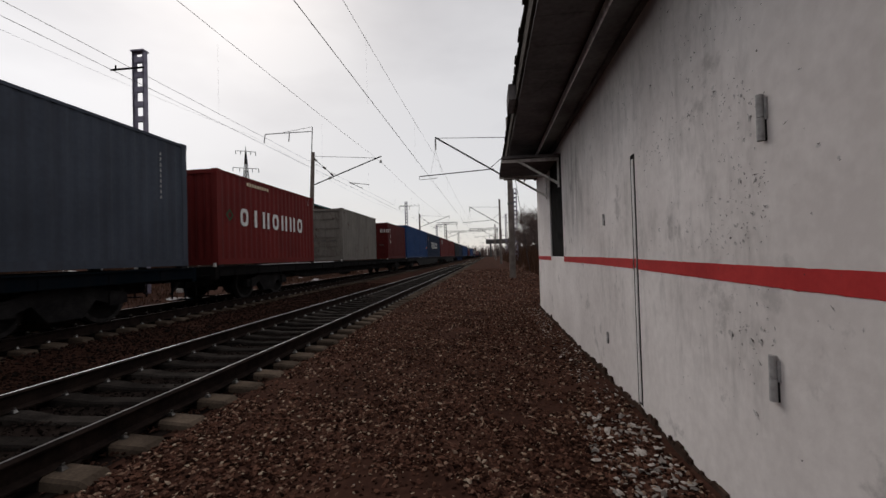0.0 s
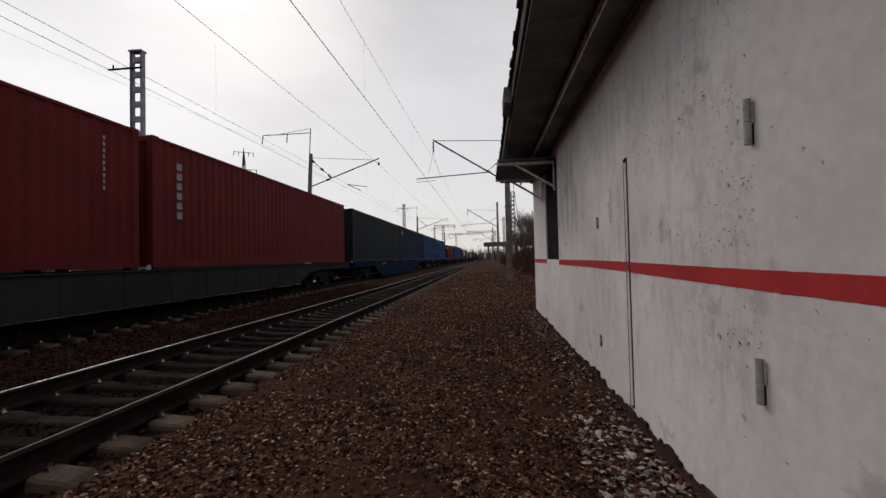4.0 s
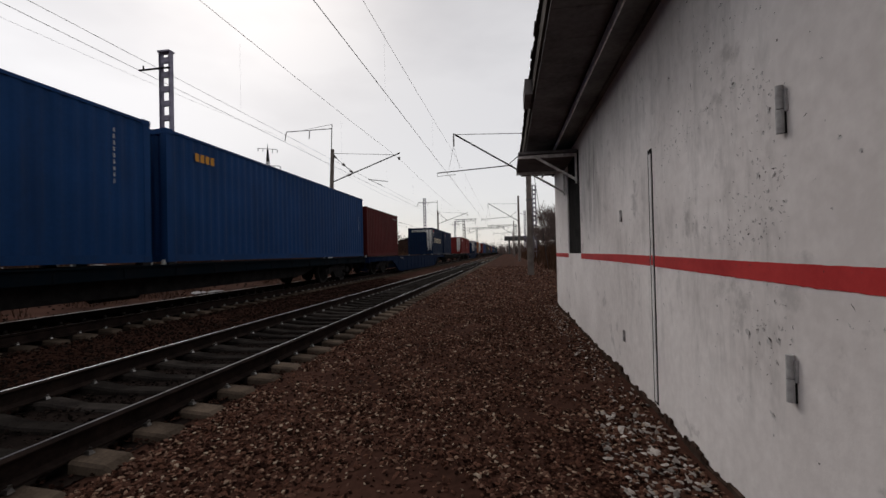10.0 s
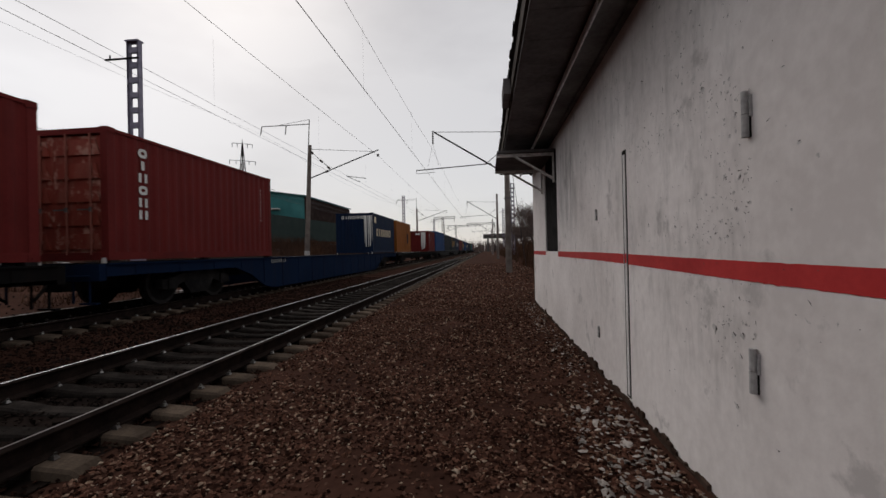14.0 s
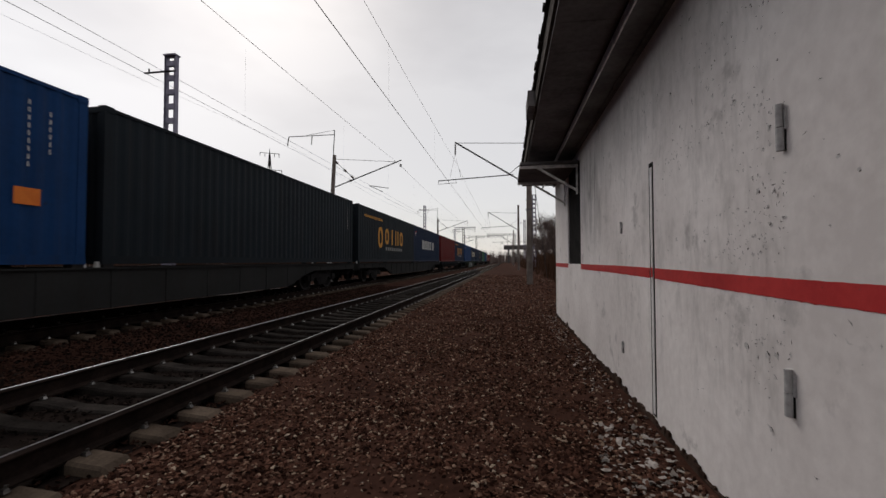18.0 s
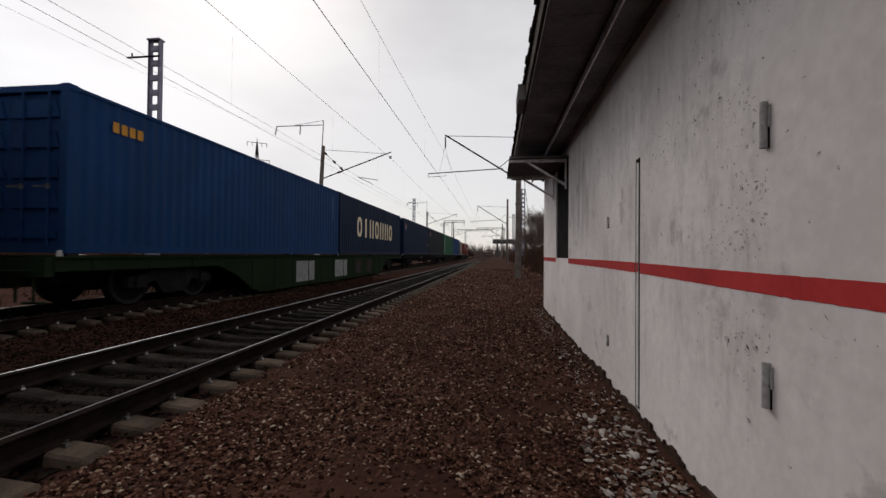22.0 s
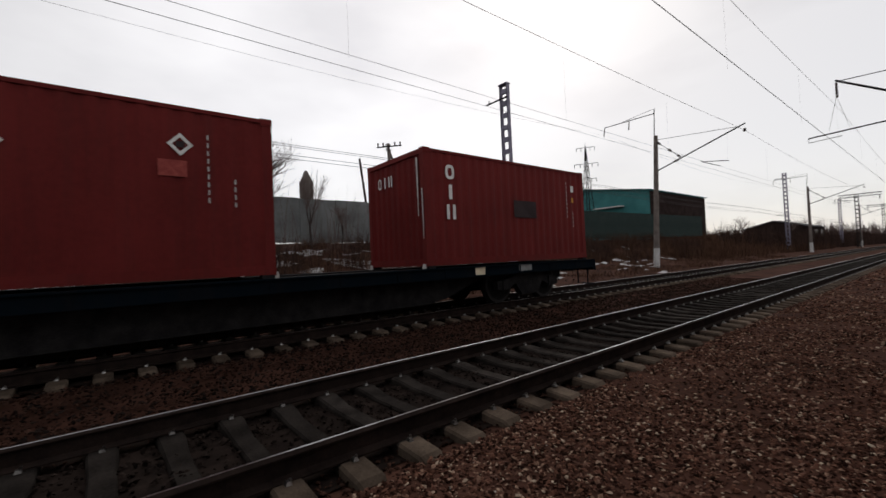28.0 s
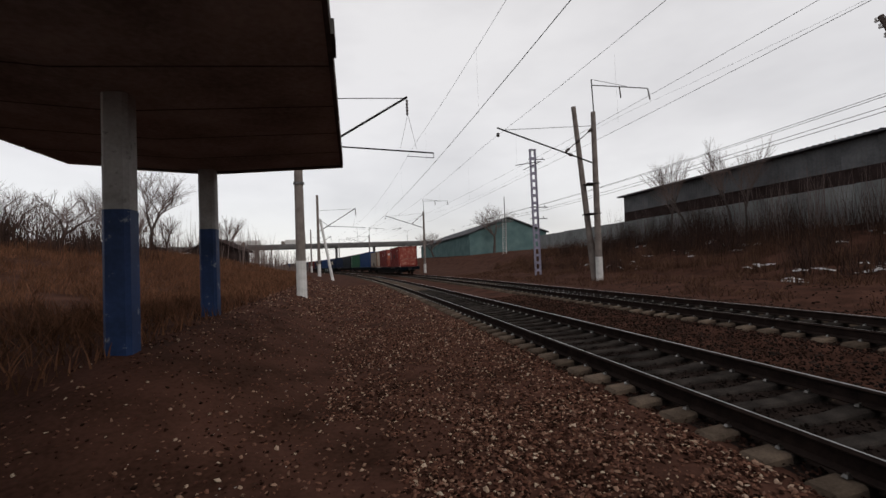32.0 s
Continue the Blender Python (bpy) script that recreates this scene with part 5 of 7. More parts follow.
    container(459.9, 20, "brick", "brick red shipping container with white markings and dark patch", [(-2.3, 2.10, 0.26, 0.33, 3, 0.12, "white", True), (0.27, 1.36, 0.9, 0.44, 1, 0, "patch", False), number_rows(2.15, 2.2), (2.43, 2.05, 0.14, 0.18, 1, 0, "white", False), (2.43, 1.72, 0.10, 0.14, 1, 0, "yellow", False), number_rows(2.43, 1.32, n=4)], "R", [(0.98, 1.75, 0.07, 1.3, 1, 0, "faded", "drip"), (1.14, 1.15, 0.05, 1.1, 1, 0, "faded", "drip"), (-0.6, 2.05, 0.16, 0.26, 3, 0.08, "white", False)])


build_train()


def train_pose(u, t, z):
    y = u - travelled(t)
    return Matrix.Translation((FAR_X + bend(y), y, z)) @ Matrix.Rotation(heading(y), 4, "Z")


def motions():
    """The train rolls by at a steady pace; its wheels turn while it passes the halt."""
    times = [k * 1.0 for k in range(33)]
    for ob, u, z, _ in MOVING:
        walk(ob, [(t, train_pose(u, t, z)) for t in times])
    for ob, off, u in ROLLING:
        t0 = max(0.0, (u - 30) / TRAIN_V)
        t1 = min(32.0, (u + 28) / TRAIN_V)
        if t1 <= t0:
            t0, t1 = 0.0, 0.5
        n = int((t1 - t0) / 0.0333) + 1
        ts = [t0 + (t1 - t0) * k / n for k in range(n + 1)]
        here = ob.matrix_basis.translation.copy()
        rows = [(t, Matrix.Translation(here) @ Matrix.Rotation(travelled(t) / 0.475, 4, "X")) for t in ts]
        if rows[0][0] > 0.04:
            rows = [(0.0, rows[0][1])] + rows
        if rows[-1][0] < 31.96:
            rows = rows + [(32.0, rows[-1][1])]
        walk(ob, rows)

# ---------------------------------------------------------------- catenary


def ribbed(a, b, ribs, r0, r1):
    """A porcelain string as one turned body with ribs."""
    a, b = Vector(a), Vector(b)
    d = (b - a).normalized()
    u = d.orthogonal().normalized()
    w = d.cross(u)
    rings = []
    for k in range(ribs * 2 + 1):
        p, r = a.lerp(b, k / (ribs * 2)), r0 if k % 2 else r1
        rings.append([p + (u * math.cos(t) + w * math.sin(t)) * r for t in (2 * math.pi * i / 8 for i in range(8))])
    return Shape().sweep(rings)


def mast_far_side(x, y, lean=0.0, height=9.6, reach=5.9, bracket=True):
    """Concrete mast beyond the far track: cantilever towards the line, feeder bracket away from it."""
    z = ground_z(x, y) - 0.1
    m = thing("catenary_mast", "concrete catenary mast with a whitewashed foot and cantilever", "catenary mast", "catenary masts")
    top = Vector((x + lean, y, z + height + 0.1))
    foot = Vector((x, y, z))
    at = lambda h: foot.lerp(top, (h - z) / (top.z - z))
    part("pole", Shape().tube(foot, top, 0.21, 0.14, n=12), M_POLE, m, smooth=False)
    part("foot_paint", Shape().tube(foot, at(z + 1.5), 0.215, 0.203, n=12), M_POLEWHITE, m, "whitewashed foot")
    root, tip = at(7.15), Vector((x + reach, y, 9.15))
    part("cantilever", Shape().tube(root, tip, 0.045, n=8), M_DARKSTEEL, m)
    part("tie_rod", Shape().tube(at(9.45), tip.lerp(root, 0.06), 0.016, n=6), M_WIRE, m)
    brace = (at(9.35), root.lerp(tip, 0.32))
    part("strut", Shape().tube(*brace, 0.024, n=6), M_DARKSTEEL, m)
    for t in (0.12, 0.55, 0.9):
        part("insulator", ribbed(brace[0].lerp(brace[1], t - 0.06), brace[0].lerp(brace[1], t + 0.06), 3, 0.10, 0.05), M_INSUL, m)
    for p, d in ((root.lerp(tip, 0.24), Vector((0.25, 0, 0.08))), (tip + Vector((-0.05, 0, -0.3)), Vector((0, 0, -0.22)))):
        part("insulator", ribbed(p, p + d, 4, 0.10, 0.05), M_INSUL, m)
    part("steady_arm", Shape().tube((x + reach - 2.6, y, 7.25), (x + reach - 1.0, y, 7.0), 0.024, n=6).tube((x + reach - 2.5, y, 7.2), (x + reach - 1.5, y, 6.75), 0.02, n=6), M_DARKSTEEL, m)
    if bracket:
        a = at(9.0) + Vector((-0.1, 0, 0))
        b = Vector((x + lean, y, z + height + 2.1))
        part("bracket_post", Shape().tube(a, b, 0.035, n=6), M_DARKSTEEL, m)
        part("bracket_arm", Shape().tube(b + Vector((0, 0, -0.35)), b + Vector((-3.9, 0, -0.35)), 0.03, n=6).tube(b, b + Vector((-2.4, 0, -0.3)), 0.015, n=6), M_DARKSTEEL, m)
        for dx in (-1.9, -3.9):
            part("insulator", ribbed(b + Vector((dx, 0, -0.38)), b + Vector((dx * 1.03, 0, -1.05)), 6, 0.05, 0.025), M_INSUL, m)
    return m


def mast_near_side(x, y, height=9.4, reach=4.3):
    """Concrete mast beside the near track."""
    z = ground_z(x, y) - 0.1
    m = thing("catenary_mast", "concrete catenary mast beside the near track", "catenary mast", "catenary masts")
    part("pole", Shape().tube((x, y, z), (x, y, z + height), 0.19, 0.13, n=12), M_POLE, m)
    if y < 0:
        part("foot_paint", Shape().tube((x, y, z), (x, y, z + 1.45), 0.196, 0.186, n=12), M_POLEWHITE, m, "whitewashed foot")
    part("clamp", Shape().tube((x, y, z + 4.36), (x, y, z + 4.44), 0.205, n=12), M_STEEL, m)
    root, tip = Vector((x - 0.1, y, 5.75)), Vector((x - reach, y, 8.4))
    part("cantilever", Shape().tube(root, tip, 0.045, n=8), M_DARKSTEEL, m)
    part("tie_rod", Shape().tube((x, y, 8.15), tip.lerp(root, 0.02), 0.018, n=6), M_WIRE, m)
    part("steady_tube", Shape().tube((x - 0.9, y, 6.35), (x - reach - 1.0, y, 6.12), 0.03, n=8), M_DARKSTEEL, m)
    part("strut", Shape().tube((x, y, 7.3), (x - 1.1, y, 6.42), 0.022, n=6), M_DARKSTEEL, m)
    part("registration_arm", Shape().tube((x - reach - 1.0, y, 6.12), (x - reach - 1.0, y, 5.92), 0.012, n=5).tube((x - reach - 1.0, y, 5.92), (x - reach + 0.1, y, 5.98), 0.014, n=5), M_DARKSTEEL, m)
    part("insulator", ribbed(tip + Vector((0.02, 0, -0.1)), tip + Vector((0.02, 0, -0.75)), 5, 0.055, 0.03), M_INSUL, m)
    part("hanger", Shape().tube(tip + Vector((0, 0, -0.7)), (tip.x - 0.3, y, 6.3), 0.008, n=4).tube(tip + Vector((0, 0, -0.7)), (tip.x + 0.35, y, 6.3), 0.008, n=4), M_WIRE, m)
    return m


def lattice_mast(x, y, top, label="grey lattice mast of riveted steel channels"):
    z = ground_z(x, y) - 0.1
    m = thing("lattice_mast", label, "mast", "lattice masts")
    w = 0.26
    for s in (-1, 1):
        chan = Shape().box((x + s * w * 0.74, y, (z + top) / 2), (0.15, 0.025, top - z)).box((x + s * (w * 0.74 + 0.07), y, (z + top) / 2), (0.012, 0.20, top - z))
        part("channel", chan, M_LATTICE, m)
    k = z + 0.5
    while k < top - 0.2:
        for d in (-0.06, 0.06):
            part("batten", Shape().box((x, y + d, k), (0.40, 0.012, 0.22)), M_LATTICE, m)
        k += 0.62
    part("cap", Shape().box((x, y, top), (0.58, 0.32, 0.06)), M_LATTICE, m)
    for h, dx in ((top - 0.75, -0.95), (5.9, -0.95), (4.95, -0.8)):
        part("cross_arm", Shape().box((x + dx * 0.45, y - 0.16, h), (1.5, 0.06, 0.06)).tube((x + dx, y - 0.16, h), (x + dx, y - 0.16, h + 0.18), 0.03, n=6), M_DARKSTEEL, m)
    return m


mast_far_side(-13.85, 31.0, lean=0.45)
mast_far_side(-13.8, -22.6, lean=-0.15, height=10.1, reach=6.0)
mast_far_side(-13.3, 80.0)
mast_far_side(-13.3, 132.0)
mast_far_side(-13.4 + bend(-64.5), -64.5, lean=-0.1)
mast_far_side(-13.4 + bend(-112), -112.0)
mast_far_side(-13.4 + bend(-155), -155.0)
mast_near_side(1.36, 24.3)
mast_near_side(2.40, -17.0)
mast_near_side(1.7, 60.0)
mast_near_side(1.7, 108.0)
mast_near_side(2.0, 160.0)
mast_near_side(2.6 + bend(-50), -50.0)
mast_near_side(2.6 + bend(-95), -95.0)
lattice_mast(-14.2, 15.7, 10.25)
lattice_mast(-14.5, -32.4, 10.7)
lattice_mast(-15.9, 80.0, 12.2)
lattice_mast(-16.0, 128.0, 11.0)
lattice_mast(3.9, 60.0, 10.7)
lattice_mast(4.2, 100.0, 11.0)
# the strut pole that leans against the mast behind the halt
strut_pole = thing("strut_pole", "leaning concrete pole strapped to a mast", "pole")
part("pole", Shape().tube((-13.75, -23.0, 0.1), (-13.05, -23.25, 10.8), 0.2, 0.14, n=12), M_POLE, strut_pole)
white_strut = thing("strut_pole", "pale concrete strut leaning on a far mast", "pole")
part("pole", Shape().tube((1.1 + bend(-50), -49.6, -0.05), (2.35 + bend(-50), -50.0, 7.2), 0.17, 0.13, n=12), M_POLEWHITE, white_strut)
for h in (0.35, 0.55):
    part("strap", Shape().box((-13.65, -22.85, 1 + 9 * h), (0.75, 0.85, 0.06)), M_DARKSTEEL, strut_pole)


guy = thing("guy_cable", "thin steel guy cable from a mast to the ground", "cable")
part("cable", Shape().tube((1.5, 24.3, 7.1), (2.35, 24.3, 0.3), 0.014, n=5), M_WIRE, guy)
part("pulley", Shape().tube((1.52, 24.22, 7.0), (1.52, 24.38, 7.0), 0.16, n=12), M_DARKSTEEL, guy)


def wire(name, label, x, zs, r=0.010, sag=0.0, y0=-150, y1=300, span=56.0, phase=31.0):
    """A wire along the line; zs: its height; it sags between the masts."""
    s = Shape()
    pts = []
    for y in steps((y0, -40, 7), (-40, 60, 3.5), (60, y1, 14)):
        t = ((y - phase) / span) % 1.0
        pts.append(Vector((x + bend(y), y, zs - sag * 4 * t * (1 - t))))
    n = 5
    rings = []
    for p in pts:
        rings.append([(p.x + r * math.cos(2 * math.pi * k / n), p.y, p.z + r * math.sin(2 * math.pi * k / n)) for k in range(n)])
    s.sweep(rings)
    tagged(new(name, s.mesh(name, M_WIRE)), label, "wire", "overhead wires")


wire("contact_wire", "copper contact wire over the near track", NEAR_X + 0.42, 6.02, 0.009)
wire("messenger_wire", "sagging messenger wire over the near track", NEAR_X + 0.05, 8.75, 0.006, 0.45)
wire("contact_wire", "copper contact wire over the far track", FAR_X - 0.3, 5.95, 0.006)
wire("messenger_wire", "sagging messenger wire over the far track", FAR_X + 0.2, 8.85, 0.008, 0.4)
wire("feeder_wire", "dark feeder wire carried by the far masts", -15.4, 10.05, 0.010)
wire("feeder_wire", "dark feeder wire carried by the far masts", -17.3, 10.85, 0.005, 0.95)
for x, z in ((-18.0, 6.95), (-18.4, 6.60), (-19.0, 7.15), (-17.7, 6.25)):
    wire("service_wire", "thin service wire along the bank", x, z, 0.012, 0.25, y0=-60, y1=150, span=40)
hangers = Shape()
for cx, zt in ((NEAR_X + 0.2, 8.6), (FAR_X - 0.05, 8.7)):
    for k in range(-8, 14):
        y = k * 8.3 + 4
        t = ((y - 31.0) / 56.0) % 1.0
        hangers.tube((cx + bend(y), y, 6.05), (cx + bend(y), y, zt - 0.42 * 4 * t * (1 - t)), 0.0016, n=4)
tagged(new("wire_hangers", hangers.mesh("wire_hangers", M_WIRE)), "thin hangers between the overhead wires", "hangers", kind="stuff")

# ---------------------------------------------------------------- bank: sheds, fences, poles


def sheet_mesh(width, height, ribs=6, depth=0.03, mat=None):
    """A ribbed metal sheet in the y-z plane that faces +x."""
    s = Shape()
    pts = wave(-width / 2, width / 2, width / ribs, depth)
    for (a, d0), (b, d1) in zip(pts, pts[1:]):
        s.face([(-d0, a, 0), (-d1, b, 0), (-d1, b, height), (-d0, a, height)])
    s.face([(-0.06, width / 2, 0), (-0.06, -width / 2, 0), (-0.06, -width / 2, height), (-0.06, width / 2, height)])
    return s.mesh("cladding_sheet", mat)


def build_shed():
    shed = thing("long_shed", "long grey and brown sheet-metal shed above a concrete fence", "shed")
    x0, y0, y1 = -27.0, -38.0, 4.35
    grey = sheet_mesh(1.76, 1.68, 7, mat=M_SHED)
    brown = sheet_mesh(1.76, 2.58, 7, mat=M_SHEDBROWN)
    band = sheet_mesh(1.76, 0.92, 7, mat=M_SHEDBROWN)
    k = 0
    y = y0 + 0.88
    while y < y1:
        if y < -14:
            part("cladding_sheet", grey, None, shed).matrix_basis = Matrix.Translation((x0, y, 5.92))
            part("cladding_sheet", band, None, shed).matrix_basis = Matrix.Translation((x0 + 0.02, y, 5.0))
        else:
            part("cladding_sheet", brown, None, shed).matrix_basis = Matrix.Translation((x0, y, 5.02))
        y += 1.765
    part("wall", Shape().box((x0 - 8.1, (y0 + y1) / 2, 5.0), (15.8, y1 - y0 - 0.1, 5.1)), M_SHEDBROWN, shed)
    roof = Shape()
    n = 240
    ridge = [(y0 - 0.4 + (y1 - y0 + 0.6) * i / n, 0.06 * (i % 2)) for i in range(n + 1)]
    roof.sweep([[(x0 + 0.5, y, 7.60 + h) for y, h in ridge], [(x0 - 16.5, y, 8.20 + h) for y, h in ridge], [(x0 - 16.5, y, 8.10) for y, h in ridge], [(x0 + 0.5, y, 7.50) for y, h in ridge], [(x0 + 0.5, y, 7.60 + h) for y, h in ridge]], closed=False)
    part("roof", roof, M_ROOFDARK, shed, "dark corrugated roof")


build_shed()


def build_fences():
    fence = thing("concrete_fence", "grey concrete panel fence along the top of the bank", "fence", kind="structure")
    panel = Shape().box((0, 0, 0), (0.12, 2.44, 2.9)).box((0.07, 0, 0.0), (0.03, 2.2, 2.5), taper=0.97)
    low = panel.mesh("fence_panel", M_FENCE)
    y = -56.0
    rng = random.Random(8)
    while y < 24.6:
        top = 5.80 + 0.03 * max(0.0, y - 17) if y > 5.0 else 4.98
        o = part("fence_panel", low, None, fence)
        o.matrix_basis = Matrix.Translation((-26.6, y, top - 1.45 + rng.uniform(-0.03, 0.03))) @ Matrix.Rotation(rng.uniform(-0.02, 0.02), 4, "Y")
        y += 2.47
    green = thing("green_fence", "dark green sheet-metal fence above the bank", "fence", kind="structure")
    sheet = sheet_mesh(2.4, 3.3, 9, mat=M_FENCEGREEN)
    y = 25.4
    while y < 77.5:
        o = part("fence_sheet", sheet, None, green)
        o.matrix_basis = Matrix.Translation((-26.6, y, 2.78 + 0.012 * (y - 24)))
        y += 2.42


build_fences()


def plain_pole(a, b, r, label, arms=(), mat=None):
    p = thing("wooden_pole", label, "pole", "old poles on the bank")
    part("pole", Shape().tube(a, b, r, r * 0.8, n=8), mat or M_BARK, p)
    a, b = Vector(a), Vector(b)
    for t in arms:
        c = a.lerp(b, t)
        part("insulator_pin", Shape().box(c, (0.1, 0.5, 0.07)).tube(c + Vector((0, 0.22, 0)), c + Vector((0, 0.22, 0.16)), 0.04, n=6).tube(c + Vector((0, -0.22, 0)), c + Vector((0, -0.22, 0.16)), 0.04, n=6), M_POLEWHITE, p)


plain_pole((-22.3, -10.3, 2.0), (-22.0, -13.45, 11.4), 0.14, "leaning wooden line pole with insulators", (0.84, 0.90, 0.95, 0.985))
plain_pole((-22.4, -10.5, 2.0), (-22.0, -12.95, 8.7), 0.13, "leaning wooden strut pole")
plain_pole((-30.0, 18.8, 3.0), (-30.0, 18.5, 11.5), 0.16, "grey line pole with insulators and a strut", (0.93, 0.975), M_POLE)
plain_pole((-30.2, 22.2, 3.0), (-30.0, 18.6, 10.8), 0.13, "slanting strut of a line pole", (), M_POLE)
line_arm = thing("line_crossarm", "crooked steel crossarm with insulators on a line pole", "crossarm")
part("arm", Shape().box((-29.8, 18.5, 11.2), (0.10, 2.5, 0.09), turn=Matrix.Rotation(0.22, 3, "X")), M_DARKSTEEL, line_arm)
for dy in (-1.1, -0.6, 0.55, 1.1):
    part("insulator", ribbed((-29.8, 18.5 + dy, 11.22 + dy * 0.22), (-29.8, 18.5 + dy, 11.55 + dy * 0.22), 3, 0.09, 0.05), M_INSUL, line_arm)
plain_pole((-29.0, 16.0, 3.0), (-29.0, 15.2, 9.6), 0.11, "thin leaning wooden pole")
plain_pole((-29.0, 23.3, 3.0), (-29.0, 23.27, 8.2), 0.10, "thin grey post behind the fence")
plain_pole((-29.0, 25.6, 3.0), (-29.0, 25.6, 8.6), 0.11, "thin dark post with a hooked top", (0.985,))
for y, lean in ((19.9, 0.05), (21.6, -0.35)):
    st = thing("concrete_stump", "broken concrete post leaning above the fence", "post", "broken posts")
    part("post", Shape().tube((-27.4, y, 3.0), (-27.4, y + lean, 7.0), 0.26, 0.24, n=6), M_POLE, st)
old_post = thing("concrete_tower", "weathered concrete post with a broken pointed top", "post")
part("shaft", Shape().box((-27.5, 10.3, 4.9), (0.7, 0.75, 4.4), taper=0.95), M_POLE, old_post)
part("top", Shape().box((-27.5, 10.3, 7.45), (0.62, 0.68, 0.8), taper=0.22), M_POLE, old_post)
stub = thing("marker_post", "short whitewashed marker post beside the track", "post")
part("post", Shape().box((-13.35, 16.7, 0.35), (0.22, 0.22, 0.75), taper=0.9), M_POLEWHITE, stub)


def pylon(x, y, top, z):
    p = thing("power_pylon", "dark lattice power pylon with cross arms", "pylon")
    legs = [Vector((x + a, y + b, z)) for a in (-1.1, 1.1) for b in (-1.1, 1.1)]
    apex = Vector((x, y, top))
    for l in legs:
        part("leg", Shape().tube(l, apex + (l - apex) * 0.06, 0.09, 0.06, n=4), M_DARKSTEEL, p)
    for k in range(9):
        t0, t1 = k / 9, (k + 1) / 9
        s = Shape()
        for a, b in ((0, 1), (1, 3), (3, 2), (2, 0)):
            s.tube(legs[a].lerp(apex, t0), legs[b].lerp(apex, t1), 0.022, n=4)
            s.tube(legs[b].lerp(apex, t0), legs[a].lerp(apex, t1), 0.022, n=4)
        part("bracing", s, M_DARKSTEEL, p)
    for h, w in ((top - 1.0, 1.7), (top - 4.2, 2.2), (top - 7.2, 1.8)):
        s = Shape().tube((x - w * 0.85, y - w * 0.52, h), (x + w * 0.85, y + w * 0.52, h), 0.06, n=4)
        for q in (-1, -0.5, 0.5, 1):
            s.tube((x + w * 0.85 * q, y + w * 0.52 * q, h), (x + w * 0.85 * q, y + w * 0.52 * q, h - 0.7), 0.06, n=5)
        part("cross_arm", s, M_DARKSTEEL, p)


pylon(-45.0, 73.4, 23.2, 4.0)


def signal_frame(x, y):
    """A steel post with a white ladder and a railed platform."""
    z = ground_z(x, y) - 0.1
    g = thing("signal_post", "steel post with a white ladder and railed platform", "signal post")
    part("post", Shape().tube((x, y, z), (x, y, z + 9.2), 0.10, 0.07, n=8), M_STEEL, g)
    ladder = Shape()
    for d in (-0.28, 0.28):
        ladder.tube((x + 0.5 + d, y + 0.5, z), (x + 0.15 + d, y + 0.2, z + 6.4), 0.035, n=5)
    for k in range(18):
        t = (k + 0.5) / 18
        ladder.tube((x + 0.22 - 0.35 * t, y + 0.5 - 0.3 * t, z + 6.4 * t), (x + 0.78 - 0.35 * t, y + 0.5 - 0.3 * t, z + 6.4 * t), 0.022, n=5)
    part("ladder", ladder, M_POLEWHITE, g, "white steel ladder")
    part("platform", Shape().box((x, y, z + 5.2), (2.2, 1.2, 0.08)), M_STEEL, g)
    rail = Shape()
    for a, b in ((-1.1, -0.6), (1.1, -0.6), (-1.1, 0.6), (1.1, 0.6)):
        rail.tube((x + a, y + b, z + 5.2), (x + a, y + b, z + 6.3), 0.03, n=5)
    for b in (-0.6, 0.6):
        rail.tube((x - 1.1, y + b, z + 6.3), (x + 1.1, y + b, z + 6.3), 0.03, n=5)
    part("railing", rail, M_POLEWHITE, g)


signal_frame(-23.6, -63.0)


def cross_gantry(x, y, x0, x1, top):
    """A lattice post that carries a level beam over the line."""
    z = ground_z(x, y) - 0.1
    g = thing("catenary_gantry", "dark lattice post carrying a level beam", "gantry", "gantries along the line")
    for s in (-1, 1):
        part("channel", Shape().box((x + s * 0.25, y, (z + top) / 2), (0.12, 0.2, top - z)), M_DARKSTEEL, g)
    k = z + 0.6
    while k < top - 0.3:
        part("batten", Shape().box((x, y, k), (0.40, 0.12, 0.2)), M_DARKSTEEL, g)
        k += 0.8
    beam = Shape().box(((x0 + x1) / 2, y, top), (x1 - x0, 0.14, 0.14)).box(((x0 + x1) / 2, y, top - 0.5), (x1 - x0, 0.10, 0.10))
    n = int((x1 - x0) / 0.9)
    for i in range(n):
        a, b = x0 + (x1 - x0) * i / n, x0 + (x1 - x0) * (i + 1) / n
        beam.tube((a, y, top - 0.5), (b, y, top), 0.035, n=4)
    part("beam", beam, M_DARKSTEEL, g)
    for dx in (x0 + 0.3, x1 - 0.3):
        part("insulator", ribbed((dx, y, top - 0.5), (dx, y, top - 1.3), 5, 0.10, 0.05), M_INSUL, g)


cross_gantry(-11.9, 115.0, -14.5, -8.4, 10.7)
cross_gantry(-12.2, 168.0, -15.5, -1.0, 11.4)
cross_gantry(3.0, 150.0, -7.0, 3.4, 11.0)


